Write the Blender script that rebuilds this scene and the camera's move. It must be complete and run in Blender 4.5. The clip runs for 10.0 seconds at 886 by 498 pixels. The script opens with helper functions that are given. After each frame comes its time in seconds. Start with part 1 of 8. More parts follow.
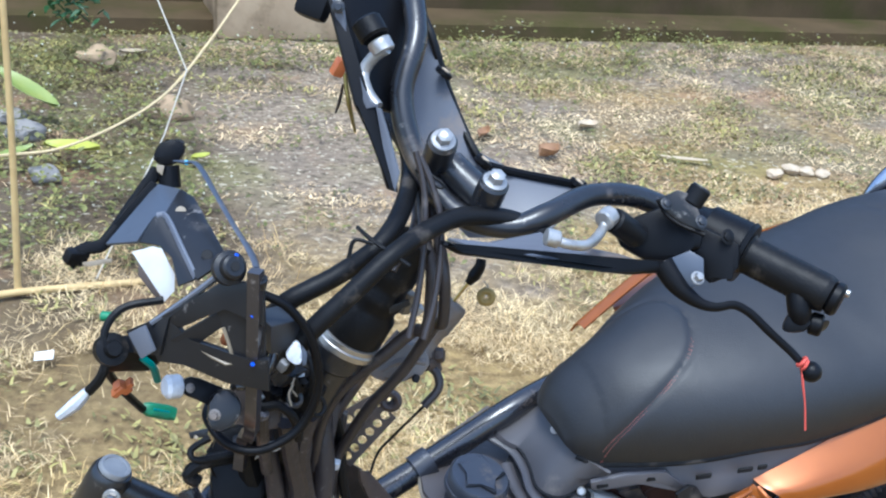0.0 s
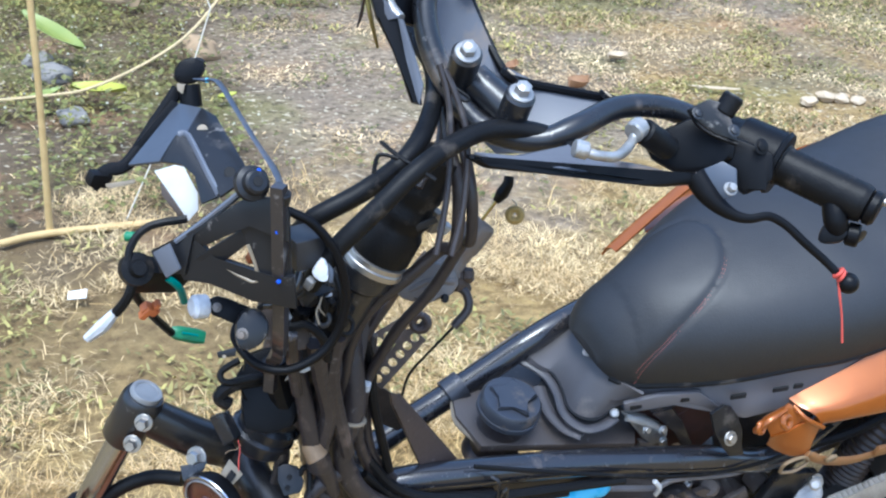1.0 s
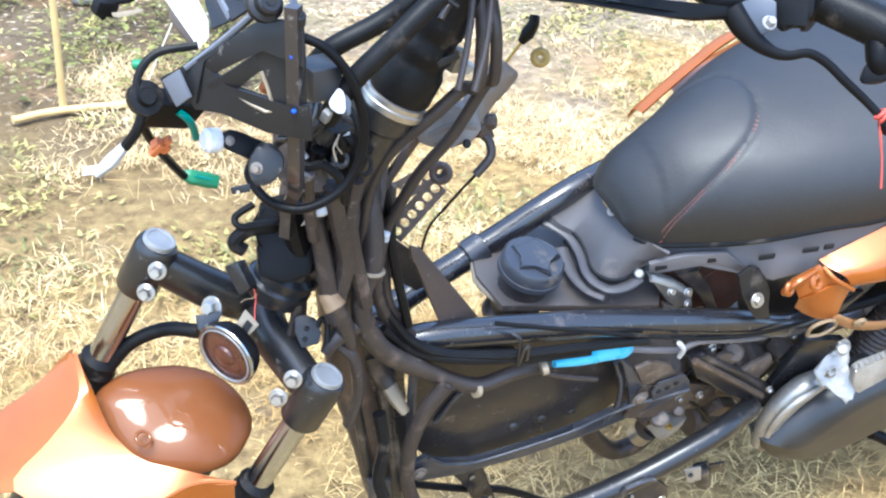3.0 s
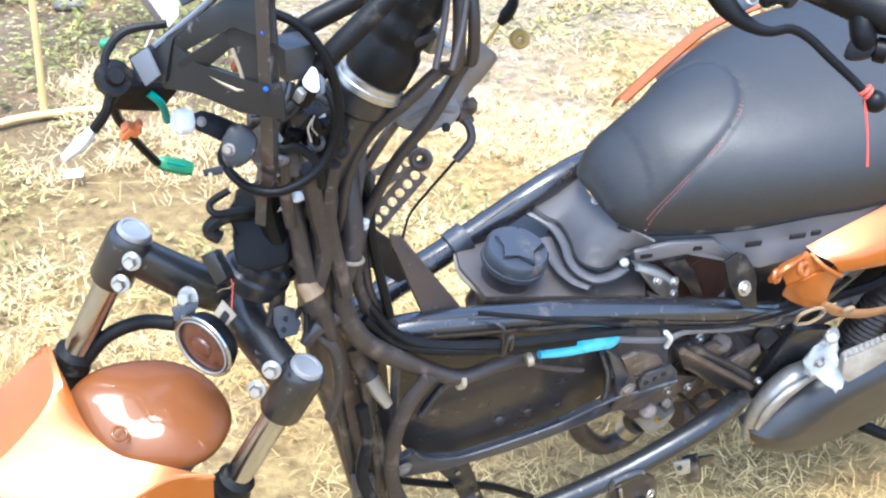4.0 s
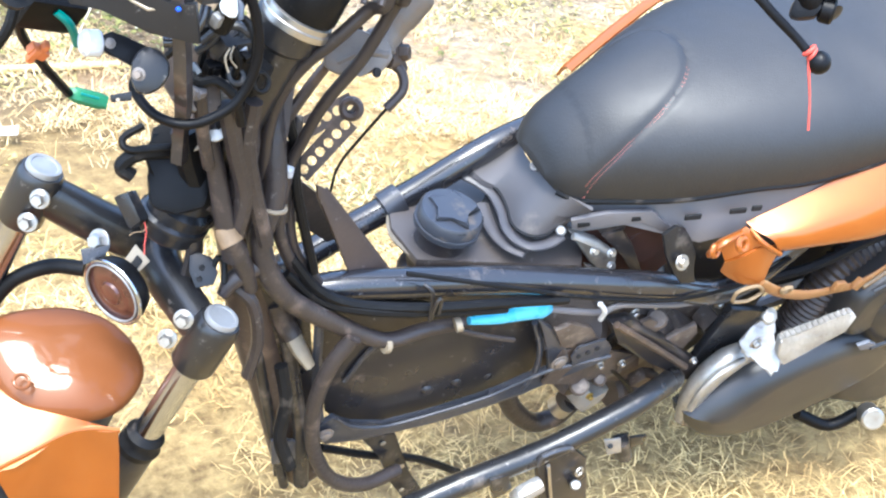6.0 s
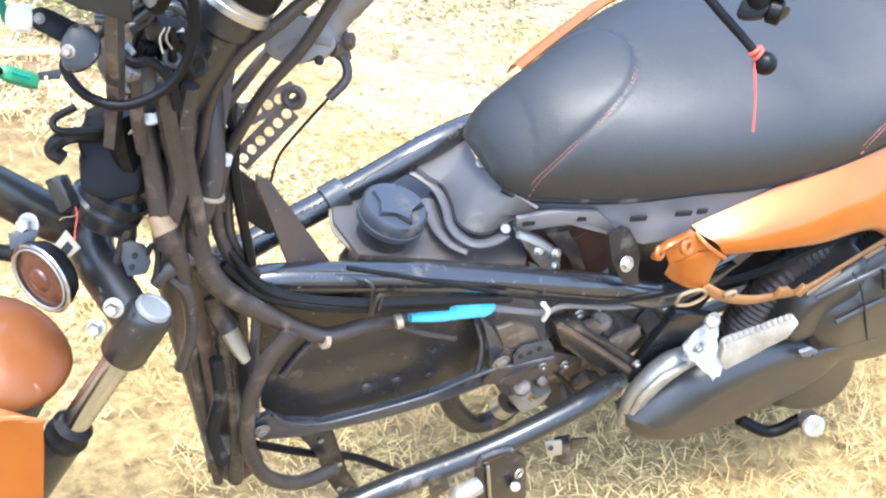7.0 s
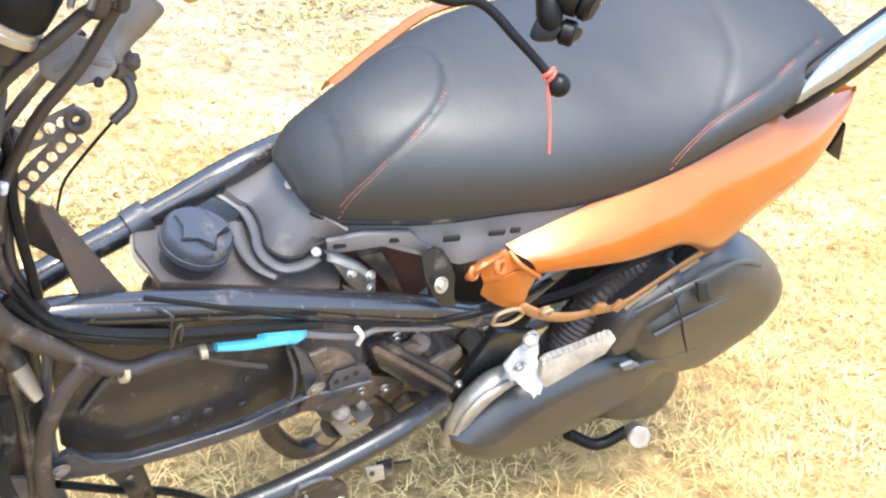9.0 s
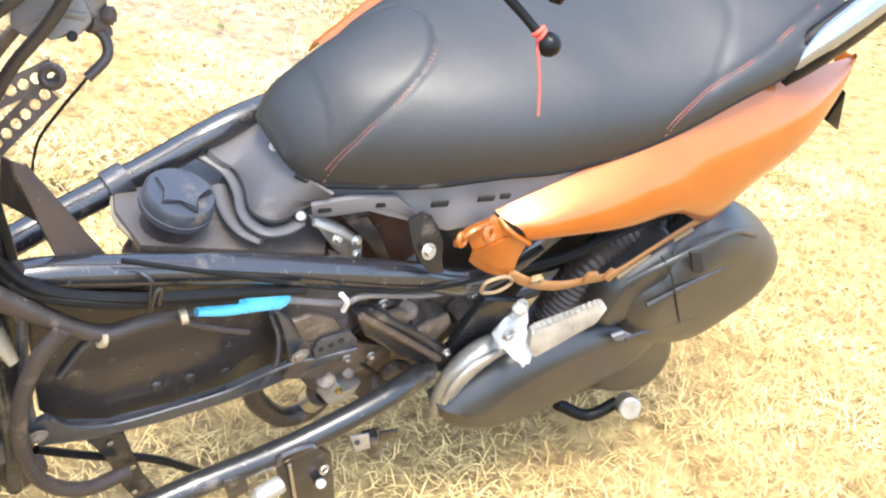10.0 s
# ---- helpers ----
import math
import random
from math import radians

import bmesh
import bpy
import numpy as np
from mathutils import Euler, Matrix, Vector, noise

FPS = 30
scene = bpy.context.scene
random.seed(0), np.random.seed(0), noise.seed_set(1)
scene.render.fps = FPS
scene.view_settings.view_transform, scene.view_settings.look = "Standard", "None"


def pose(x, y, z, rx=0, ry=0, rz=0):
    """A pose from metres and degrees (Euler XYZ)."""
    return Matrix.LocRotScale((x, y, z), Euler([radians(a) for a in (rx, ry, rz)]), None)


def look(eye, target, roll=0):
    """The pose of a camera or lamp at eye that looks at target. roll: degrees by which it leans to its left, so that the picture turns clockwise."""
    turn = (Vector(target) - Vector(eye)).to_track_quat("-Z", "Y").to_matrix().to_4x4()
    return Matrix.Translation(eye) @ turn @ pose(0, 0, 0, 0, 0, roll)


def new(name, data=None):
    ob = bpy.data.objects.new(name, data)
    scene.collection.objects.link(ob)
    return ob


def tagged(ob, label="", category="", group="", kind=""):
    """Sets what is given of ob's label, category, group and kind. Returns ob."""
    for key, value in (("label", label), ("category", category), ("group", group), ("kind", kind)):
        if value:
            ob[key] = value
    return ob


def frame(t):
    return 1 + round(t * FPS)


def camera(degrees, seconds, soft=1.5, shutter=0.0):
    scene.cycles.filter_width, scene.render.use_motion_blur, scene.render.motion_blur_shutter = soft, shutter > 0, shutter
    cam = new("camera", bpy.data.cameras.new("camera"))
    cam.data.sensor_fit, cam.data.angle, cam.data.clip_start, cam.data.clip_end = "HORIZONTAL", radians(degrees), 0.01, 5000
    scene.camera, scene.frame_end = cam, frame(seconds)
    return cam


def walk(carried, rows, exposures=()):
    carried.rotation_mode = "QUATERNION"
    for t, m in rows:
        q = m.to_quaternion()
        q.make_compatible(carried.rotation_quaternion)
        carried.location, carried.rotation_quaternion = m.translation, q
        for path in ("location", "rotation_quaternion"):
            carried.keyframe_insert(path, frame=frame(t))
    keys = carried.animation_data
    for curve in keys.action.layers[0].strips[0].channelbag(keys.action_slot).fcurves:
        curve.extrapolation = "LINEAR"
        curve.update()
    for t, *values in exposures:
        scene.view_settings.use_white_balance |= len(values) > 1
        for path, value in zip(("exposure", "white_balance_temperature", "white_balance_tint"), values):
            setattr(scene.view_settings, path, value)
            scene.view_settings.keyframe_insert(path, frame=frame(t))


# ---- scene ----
cam = camera(41.7, 10.0, soft=2.2)
PATH = [
    (0, (0.009, -0.041, 1.407), (0.696, 1.662, 0.614), 6.3),
    (0.5, (0.015, -0.042, 1.393), (0.667, 1.655, 0.558), 4.9),
    (1, (0.017, -0.038, 1.378), (0.647, 1.641, 0.491), 4.6),
    (1.5, (0.016, -0.037, 1.361), (0.619, 1.616, 0.409), 4.4),
    (2, (0.015, -0.037, 1.344), (0.612, 1.575, 0.322), 4.9),
    (2.5, (0.017, -0.032, 1.325), (0.598, 1.573, 0.283), 4.8),
    (4, (0.034, -0.026, 1.279), (0.638, 1.584, 0.258), 4.2),
    (4.5, (0.043, -0.022, 1.259), (0.652, 1.585, 0.237), 4.9),
    (5, (0.053, -0.022, 1.248), (0.687, 1.581, 0.233), 5.5),
    (5.5, (0.063, -0.021, 1.237), (0.717, 1.571, 0.218), 6.7),
    (7, (0.09, -0.012, 1.209), (0.839, 1.546, 0.203), 10.6),
    (7.5, (0.104, -0.009, 1.211), (0.922, 1.531, 0.232), 11.7),
    (8, (0.118, -0.005, 1.211), (0.992, 1.507, 0.236), 12.1),
    (8.5, (0.137, 0.005, 1.218), (1.067, 1.499, 0.269), 12.7),
    (9, (0.156, 0.002, 1.217), (1.123, 1.472, 0.265), 13.2),
    (9.5, (0.17, 0.005, 1.208), (1.139, 1.454, 0.227), 13.8),
    (10, (0.18, 0.017, 1.201), (1.147, 1.457, 0.206), 14.1),
]
EXPOSURES = [(0.0, 0.5, 5100, 4), (1.5, 0.72, 5130, 4), (2.5, 1.2, 5300, 4), (4.0, 1.57, 5400, 5), (5.5, 1.64, 5550, 5), (7.0, 1.93, 5600, 5), (10.0, 1.83, 6250, 6)]
walk(cam, [(t, look(eye, target, roll)) for t, eye, target, roll in PATH], EXPOSURES)

# ---- build ----
# light: a high sun and a clear, slightly hazy sky
world = bpy.data.worlds.new("sky")
scene.world = world
world.use_nodes = True
wn = world.node_tree
sky = wn.nodes.new("ShaderNodeTexSky")
sky.sky_type, sky.sun_disc = "NISHITA", False
SUN_UP, SUN_AZ = 69.0, 238.0          # degrees; azimuth of the sun from +x towards +y
sky.sun_elevation, sky.sun_rotation = radians(SUN_UP), radians(90.0 - SUN_AZ)
sky.dust_density, sky.air_density, sky.ozone_density = 3.4, 1.0, 0.8
background = wn.nodes["Background"]
background.inputs["Strength"].default_value = 0.26
wn.links.new(sky.outputs["Color"], background.inputs["Color"])
sun = new("sun", bpy.data.lights.new("sun", "SUN"))
sun.data.energy, sun.data.angle, sun.data.color = 2.0, radians(20.0), (1.0, 0.94, 0.83)
sun_way = Vector((math.cos(radians(SUN_UP)) * math.cos(radians(SUN_AZ)), math.cos(radians(SUN_UP)) * math.sin(radians(SUN_AZ)), math.sin(radians(SUN_UP))))
sun.matrix_world = look(sun_way * 30, (0, 0, 0))


# ---- materials ----
def material(name, base, rough=0.5, metal=0.0, spot=None, scale=30.0, spread=0.35, bump=0.0, bump_scale=200.0, dust=None, dust_amount=0.0, dust_scale=9.0, coat=0.0, spec=0.5, island=0.0, rough_spread=0.12, coat_rough=0.08, specks=0.0, speck=(0.26, 0.24, 0.22)):
    """A surface with grain at a fine scale, blotches at a coarse one, dust or wear with an outline of its own, and
    specks for dirt and mottled highlights.
    """
    m = bpy.data.materials.new(name)
    m.use_nodes = True
    nt = m.node_tree
    n, l = nt.nodes, nt.links
    bsdf = n["Principled BSDF"]
    coords = n.new("ShaderNodeTexCoord")
    fine = n.new("ShaderNodeTexNoise")
    fine.inputs["Scale"].default_value, fine.inputs["Detail"].default_value = scale, 6.0
    l.new(coords.outputs["Object"], fine.inputs["Vector"])
    ramp = n.new("ShaderNodeValToRGB")
    ramp.color_ramp.elements[0].position, ramp.color_ramp.elements[1].position = 0.5 - spread, 0.5 + spread
    ramp.color_ramp.elements[0].color = (*(spot or tuple(c * 0.7 for c in base)), 1)
    ramp.color_ramp.elements[1].color = (*base, 1)
    l.new(fine.outputs["Fac"], ramp.inputs["Fac"])
    colour = ramp.outputs["Color"]
    if dust:
        coarse = n.new("ShaderNodeTexNoise")
        coarse.inputs["Scale"].default_value, coarse.inputs["Detail"].default_value, coarse.inputs["Roughness"].default_value = dust_scale, 8.0, 0.65
        l.new(coords.outputs["Object"], coarse.inputs["Vector"])
        gate = n.new("ShaderNodeMapRange")
        gate.inputs["From Min"].default_value, gate.inputs["From Max"].default_value = 0.62 - dust_amount * 0.3, 0.78 - dust_amount * 0.2
        gate.inputs["To Max"].default_value = 0.9
        l.new(coarse.outputs["Fac"], gate.inputs["Value"])
        mix = n.new("ShaderNodeMix")
        mix.data_type = "RGBA"
        mix.inputs["B"].default_value = (*dust, 1)
        l.new(gate.outputs["Result"], mix.inputs["Factor"])
        l.new(colour, mix.inputs["A"])
        colour = mix.outputs["Result"]
    # fine specks of colour for dirt and for mottled highlights
    if specks:
        worn = n.new("ShaderNodeTexNoise")
        worn.inputs["Scale"].default_value, worn.inputs["Detail"].default_value, worn.inputs["Roughness"].default_value = 75.0, 5.0, 0.7
        l.new(coords.outputs["Object"], worn.inputs["Vector"])
        spots = n.new("ShaderNodeMapRange")
        spots.inputs["From Min"].default_value, spots.inputs["From Max"].default_value, spots.inputs["To Max"].default_value = 0.72 - specks * 0.2, 0.78 - specks * 0.15, 0.5
        l.new(worn.outputs["Fac"], spots.inputs["Value"])
        bare = n.new("ShaderNodeMix")
        bare.data_type = "RGBA"
        bare.inputs["B"].default_value = (*speck, 1)
        l.new(spots.outputs["Result"], bare.inputs["Factor"])
        l.new(colour, bare.inputs["A"])
        colour = bare.outputs["Result"]
    if island:
        geo = n.new("ShaderNodeNewGeometry")
        hsv = n.new("ShaderNodeHueSaturation")
        span = n.new("ShaderNodeMapRange")
        span.inputs["To Min"].default_value, span.inputs["To Max"].default_value = 1 - island, 1 + island
        l.new(geo.outputs["Random Per Island"], span.inputs["Value"])
        l.new(span.outputs["Result"], hsv.inputs["Value"])
        l.new(colour, hsv.inputs["Color"])
        colour = hsv.outputs["Color"]
    l.new(colour, bsdf.inputs["Base Color"])
    rr = n.new("ShaderNodeMapRange")
    rr.inputs["To Min"].default_value, rr.inputs["To Max"].default_value = max(0.03, rough - rough_spread), min(1.0, rough + rough_spread)
    l.new(fine.outputs["Fac"], rr.inputs["Value"])
    l.new(rr.outputs["Result"], bsdf.inputs["Roughness"])
    bsdf.inputs["Metallic"].default_value = metal
    bsdf.inputs["Specular IOR Level"].default_value = spec
    bsdf.inputs["Coat Weight"].default_value = coat
    bsdf.inputs["Coat Roughness"].default_value = coat_rough
    if bump:
        grain = n.new("ShaderNodeTexNoise")
        grain.inputs["Scale"].default_value, grain.inputs["Detail"].default_value = bump_scale, 4.0
        l.new(coords.outputs["Object"], grain.inputs["Vector"])
        b = n.new("ShaderNodeBump")
        b.inputs["Strength"].default_value, b.inputs["Distance"].default_value = bump, 0.002
        l.new(grain.outputs["Fac"], b.inputs["Height"])
        l.new(b.outputs["Normal"], bsdf.inputs["Normal"])
    return m


DUST = (0.23, 0.17, 0.11)
M_PAINT = material("black_frame_paint", (0.009, 0.010, 0.0125), 0.3, 0, (0.02, 0.0195, 0.021), 26, dust=(0.19, 0.155, 0.125), dust_amount=0.14, dust_scale=16, coat=0.12, bump=0.25, bump_scale=60, specks=0.45)
M_OLDPAINT = material("dusty_black_paint", (0.018, 0.0158, 0.0162), 0.33, 0, (0.038, 0.032, 0.0305), 22, dust=(0.18, 0.13, 0.1), dust_amount=0.18, dust_scale=14, coat=0.2, specks=0.55)
M_TANK = material("dusty_tank_paint", (0.068, 0.056, 0.050), 0.5, 0, (0.105, 0.086, 0.072), 14, dust=(0.23, 0.18, 0.135), dust_amount=0.15, dust_scale=7, specks=0.40)
M_RUST = material("dusty_black_steel", (0.036, 0.026, 0.021), 0.55, 0, (0.075, 0.052, 0.037), 26, dust=(0.14, 0.09, 0.057), dust_amount=0.24, dust_scale=20, bump=0.3, specks=0.50)
M_PLASTIC = material("black_plastic", (0.003, 0.0031, 0.0037), 0.38, 0, (0.006, 0.006, 0.007), 40, bump=0.15, bump_scale=900, spec=0.14)
M_GREYPLASTIC = material("grey_black_plastic", (0.016, 0.0175, 0.0215), 0.4, 0, (0.025, 0.0258, 0.029), 30, dust=DUST, dust_amount=0.06, bump=0.1, bump_scale=700)
M_COVERPLATE = material("satin_grey_plastic", (0.118, 0.127, 0.152), 0.45, 0, (0.092, 0.098, 0.118), 12, dust=DUST, dust_amount=0.05)
M_CAPPLATE = material("blue_grey_pressing", (0.075, 0.088, 0.115), 0.4, 0.2, (0.05, 0.056, 0.07), 20, dust=DUST, dust_amount=0.08, dust_scale=20)
M_RUBBER = material("black_rubber", (0.004, 0.004, 0.0045), 0.46, 0, (0.0085, 0.0085, 0.009), 60, dust=(0.09, 0.075, 0.06), dust_amount=0.1, dust_scale=25, bump=0.2, bump_scale=400, spec=0.17)
M_CABLE = material("dusty_grey_cable", (0.024, 0.0198, 0.019), 0.36, 0, (0.042, 0.034, 0.0315), 30, dust=(0.12, 0.1, 0.085), dust_amount=0.12, dust_scale=30, spec=0.4)
M_DUSTYRUBBER = material("dusty_rubber", (0.0245, 0.0195, 0.0188), 0.4, 0, (0.046, 0.037, 0.0345), 16, dust=(0.17, 0.125, 0.1), dust_amount=0.15, dust_scale=22, bump=0.5, bump_scale=120, spec=0.4, specks=0.45)
M_LEATHER = material("black_leatherette", (0.0065, 0.006, 0.0063), 0.55, 0, (0.0095, 0.0088, 0.0092), 60, bump=0.18, bump_scale=420, spec=0.7, rough_spread=0.05)
M_ORANGE = material("orange_metallic_paint", (0.36, 0.104, 0.010), 0.33, 0.4, (0.30, 0.08, 0.007), 25, coat=0.6, coat_rough=0.08)
M_BROWNDOME = material("copper_brown_paint", (0.19, 0.066, 0.02), 0.5, 0.0, (0.12, 0.04, 0.012), 5, coat=0.3, coat_rough=0.04, dust=(0.2, 0.085, 0.035), dust_amount=0.05, dust_scale=5, spec=0.12)
M_CHROME = material("chrome", (0.50, 0.53, 0.60), 0.2, 1.0, (0.38, 0.40, 0.45), 30, rough_spread=0.06)
M_STEEL = material("bare_steel", (0.5, 0.49, 0.46), 0.35, 0.9, (0.34, 0.31, 0.28), 60, dust=(0.3, 0.24, 0.17), dust_amount=0.12, dust_scale=40)
M_DULLALLOY = material("dirty_alloy", (0.22, 0.2, 0.185), 0.55, 0.3, (0.12, 0.105, 0.09), 30, dust=(0.2, 0.14, 0.09), dust_amount=0.3, dust_scale=16, bump=0.4, specks=0.6, speck=(0.06, 0.045, 0.035))
M_CAPALLOY = material("dull_cap_alloy", (0.33, 0.33, 0.33), 0.5, 0.5, (0.2, 0.2, 0.2), 50, dust=(0.25, 0.21, 0.16), dust_amount=0.1, dust_scale=30, bump=0.2)
M_SILVER = material("silver_metallic", (0.36, 0.38, 0.43), 0.2, 0.9, (0.3, 0.32, 0.37), 60, coat=0.4)
M_WHITE = material("bare_white_metal", (0.62, 0.62, 0.6), 0.45, 0, (0.47, 0.46, 0.44), 40)
M_NYLON = material("white_nylon", (0.62, 0.64, 0.66), 0.35, 0, (0.42, 0.43, 0.45), 160, bump=0.4, bump_scale=300)
M_GREEN = material("green_nylon", (0.02, 0.2, 0.085), 0.4, 0, (0.012, 0.12, 0.05), 60)
M_TEAL = material("teal_wire", (0.0, 0.2, 0.17), 0.4)
M_ORANGECLIP = material("orange_nylon", (0.55, 0.17, 0.05), 0.45, 0, (0.42, 0.11, 0.03), 60)
M_BLUETAPE = material("blue_tape", (0.12, 0.5, 0.72), 0.3, 0, (0.06, 0.4, 0.66), 40, coat=0.4)
M_BLUEPAINT = material("blue_paint_dab", (0.01, 0.08, 0.6), 0.4)
M_BEIGE = material("yellowed_nylon", (0.3, 0.25, 0.17), 0.5, 0, (0.2, 0.16, 0.11), 60)
M_PEACHTAPE = material("old_tan_tape", (0.3, 0.2, 0.1), 0.6, 0, (0.17, 0.11, 0.06), 60, bump=0.6, bump_scale=120)
M_TAPE = material("tan_tape", (0.28, 0.20, 0.11), 0.45, 0.2, (0.22, 0.15, 0.08), 60)
M_REDSTRING = material("red_string", (0.6, 0.085, 0.06), 0.7, 0, (0.45, 0.06, 0.04), 200)
M_STITCH = material("red_thread", (0.36, 0.11, 0.085), 0.7, 0, (0.24, 0.075, 0.06), 90)
M_TANRING = material("tan_ring", (0.36, 0.26, 0.08), 0.5, 0.2, (0.25, 0.17, 0.05), 60)
M_BRASS = material("worn_brass", (0.5, 0.36, 0.1), 0.35, 0.9, (0.35, 0.24, 0.07), 60)
M_HORN = material("rusty_horn_face", (0.10, 0.03, 0.018), 0.3, 0.2, (0.045, 0.018, 0.013), 40, dust=(0.16, 0.07, 0.04), dust_amount=0.1, dust_scale=30, coat=0.5)
M_LIP = material("grey_rubber_lip", (0.075, 0.07, 0.072), 0.44, 0, (0.052, 0.048, 0.05), 12, dust=(0.2, 0.17, 0.14), dust_amount=0.08, dust_scale=14)
M_PANEL = material("dusty_grey_panel", (0.088, 0.08, 0.08), 0.46, 0, (0.066, 0.06, 0.06), 8, dust=(0.24, 0.2, 0.165), dust_amount=0.12, dust_scale=9)
M_RAILGREY = material("pale_grey_plastic", (0.145, 0.136, 0.139), 0.42, 0, (0.11, 0.103, 0.106), 9, dust=(0.21, 0.17, 0.14), dust_amount=0.1, dust_scale=8)
M_CASING = material("dark_casing_plastic", (0.018, 0.018, 0.0192), 0.36, 0, (0.029, 0.028, 0.0278), 7, dust=(0.08, 0.068, 0.056), dust_amount=0.06, dust_scale=6)
M_TRAY = material("black_tray_paint", (0.0145, 0.0135, 0.0152), 0.3, 0, (0.027, 0.0245, 0.0262), 12, dust=(0.16, 0.12, 0.095), dust_amount=0.05, dust_scale=26, coat=0.1, spec=0.42, specks=0.45)
# black paint tinted blue for the sky's sheen; dust and worn spots on top
M_FLANGE = material("worn_black_paint_sky_sheen", (0.029, 0.031, 0.039), 0.36, 0.0, (0.048, 0.048, 0.054), 25, dust=(0.17, 0.14, 0.11), dust_amount=0.13, dust_scale=18, spec=0.5, coat=0.15, bump=0.15, bump_scale=80, specks=0.60)
M_RAILPAINT = material("glossy_rail_paint", (0.012, 0.012, 0.015), 0.24, 0.0, (0.024, 0.023, 0.025), 30, dust=(0.15, 0.12, 0.095), dust_amount=0.08, dust_scale=22, coat=0.55, coat_rough=0.14, spec=0.5, bump=0.06, bump_scale=70, specks=0.45)
M_STRAP = material("brown_strap", (0.29, 0.135, 0.042), 0.5, 0, (0.19, 0.088, 0.03), 40, dust=(0.3, 0.22, 0.13), dust_amount=0.2, dust_scale=30)
M_BAY = material("red_brown_grime", (0.085, 0.03, 0.02), 0.7, 0, (0.02, 0.009, 0.007), 40)
# near-black colour for the shade in holes, slots and creases; also the lid catch
M_SLOT = material("slot_dark", (0.006, 0.006, 0.007), 0.8)
M_BRIGHTALLOY = material("bright_cast_alloy", (0.5, 0.49, 0.47), 0.4, 0.6, (0.27, 0.26, 0.24), 45, dust=(0.22, 0.18, 0.14), dust_amount=0.16, dust_scale=30, bump=0.5, bump_scale=200, specks=0.5, speck=(0.14, 0.12, 0.1))
M_GRIME = material("oily_brown_castings", (0.13, 0.1, 0.078), 0.55, 0.15, (0.05, 0.036, 0.028), 30, dust=(0.3, 0.24, 0.175), dust_amount=0.28, dust_scale=24, bump=0.5, bump_scale=120, specks=0.60)
M_STAY = material("dusty_black_pressing", (0.0075, 0.008, 0.0096), 0.38, 0, (0.017, 0.017, 0.0185), 18, dust=(0.15, 0.13, 0.11), dust_amount=0.1, dust_scale=14, spec=0.3, coat=0.12, specks=0.45)
M_GUSSET = material("brown_black_steel", (0.04, 0.0275, 0.0225), 0.44, 0, (0.068, 0.047, 0.038), 20, dust=(0.19, 0.13, 0.09), dust_amount=0.16, dust_scale=16, bump=0.2, spec=0.5, specks=0.50)
M_CAP = material("blue_grey_cap_plastic", (0.044, 0.047, 0.056), 0.36, 0, (0.055, 0.057, 0.066), 20, dust=DUST, dust_amount=0.05, dust_scale=20)
M_BRIDGE = material("scuffed_black_paint", (0.0075, 0.0076, 0.0086), 0.34, 0, (0.018, 0.0172, 0.0175), 24, dust=(0.11, 0.09, 0.07), dust_amount=0.12, dust_scale=14, coat=0.2, specks=0.50)
M_TYRE = material("tyre_rubber", (0.02, 0.02, 0.02), 0.8, 0, (0.04, 0.037, 0.033), 50)
M_CONCRETE = material("weathered_concrete", (0.10, 0.07, 0.036), 0.95, 0, (0.048, 0.034, 0.018), 3.5, dust=(0.045, 0.044, 0.012), dust_amount=0.5, dust_scale=2.3, bump=0.7, bump_scale=40, spec=0.08)
M_PALECONC = material("pale_concrete", (0.43, 0.33, 0.21), 0.95, 0, (0.25, 0.18, 0.11), 6, dust=(0.13, 0.095, 0.055), dust_amount=0.35, dust_scale=4, bump=0.7, bump_scale=45, spec=0.1)
M_BAMBOO = material("dry_bamboo", (0.6, 0.44, 0.19), 0.6, 0, (0.44, 0.3, 0.12), 25)
M_ROPE = material("tan_rope", (0.62, 0.5, 0.28), 0.85, 0, (0.45, 0.34, 0.17), 90)
M_THREAD = material("white_string", (0.55, 0.5, 0.4), 0.8)
M_TANROCK = material("tan_rock", (0.42, 0.31, 0.18), 0.9, 0, (0.27, 0.18, 0.1), 9, bump=0.8, bump_scale=50)
M_ROCK = material("grey_rock", (0.3, 0.28, 0.25), 0.9, 0, (0.17, 0.155, 0.135), 9, bump=0.8, bump_scale=50)
M_WEED = material("weed_leaf", (0.19, 0.185, 0.045), 0.6, 0, (0.085, 0.09, 0.022), 20, island=0.45)
M_BROADLEAF = material("broad_green_leaf", (0.16, 0.22, 0.05), 0.45, 0, (0.24, 0.26, 0.06), 14, island=0.3)
M_DARKLEAF = material("dark_green_leaf", (0.035, 0.1, 0.03), 0.45, 0, (0.018, 0.06, 0.02), 30)
M_YELLOWLEAF = material("yellowing_leaf", (0.42, 0.4, 0.05), 0.5, 0, (0.3, 0.33, 0.05), 20)
M_DRYLEAF = material("dry_leaf", (0.36, 0.21, 0.1), 0.7, 0, (0.2, 0.1, 0.05), 30)
M_PALELEAF = material("bleached_leaf", (0.52, 0.43, 0.3), 0.75, 0, (0.4, 0.3, 0.19), 40)
M_PAPER = material("white_scrap", (0.8, 0.8, 0.78), 0.7)
M_FLOWER = material("seed_head", (0.55, 0.52, 0.38), 0.8, island=0.25)


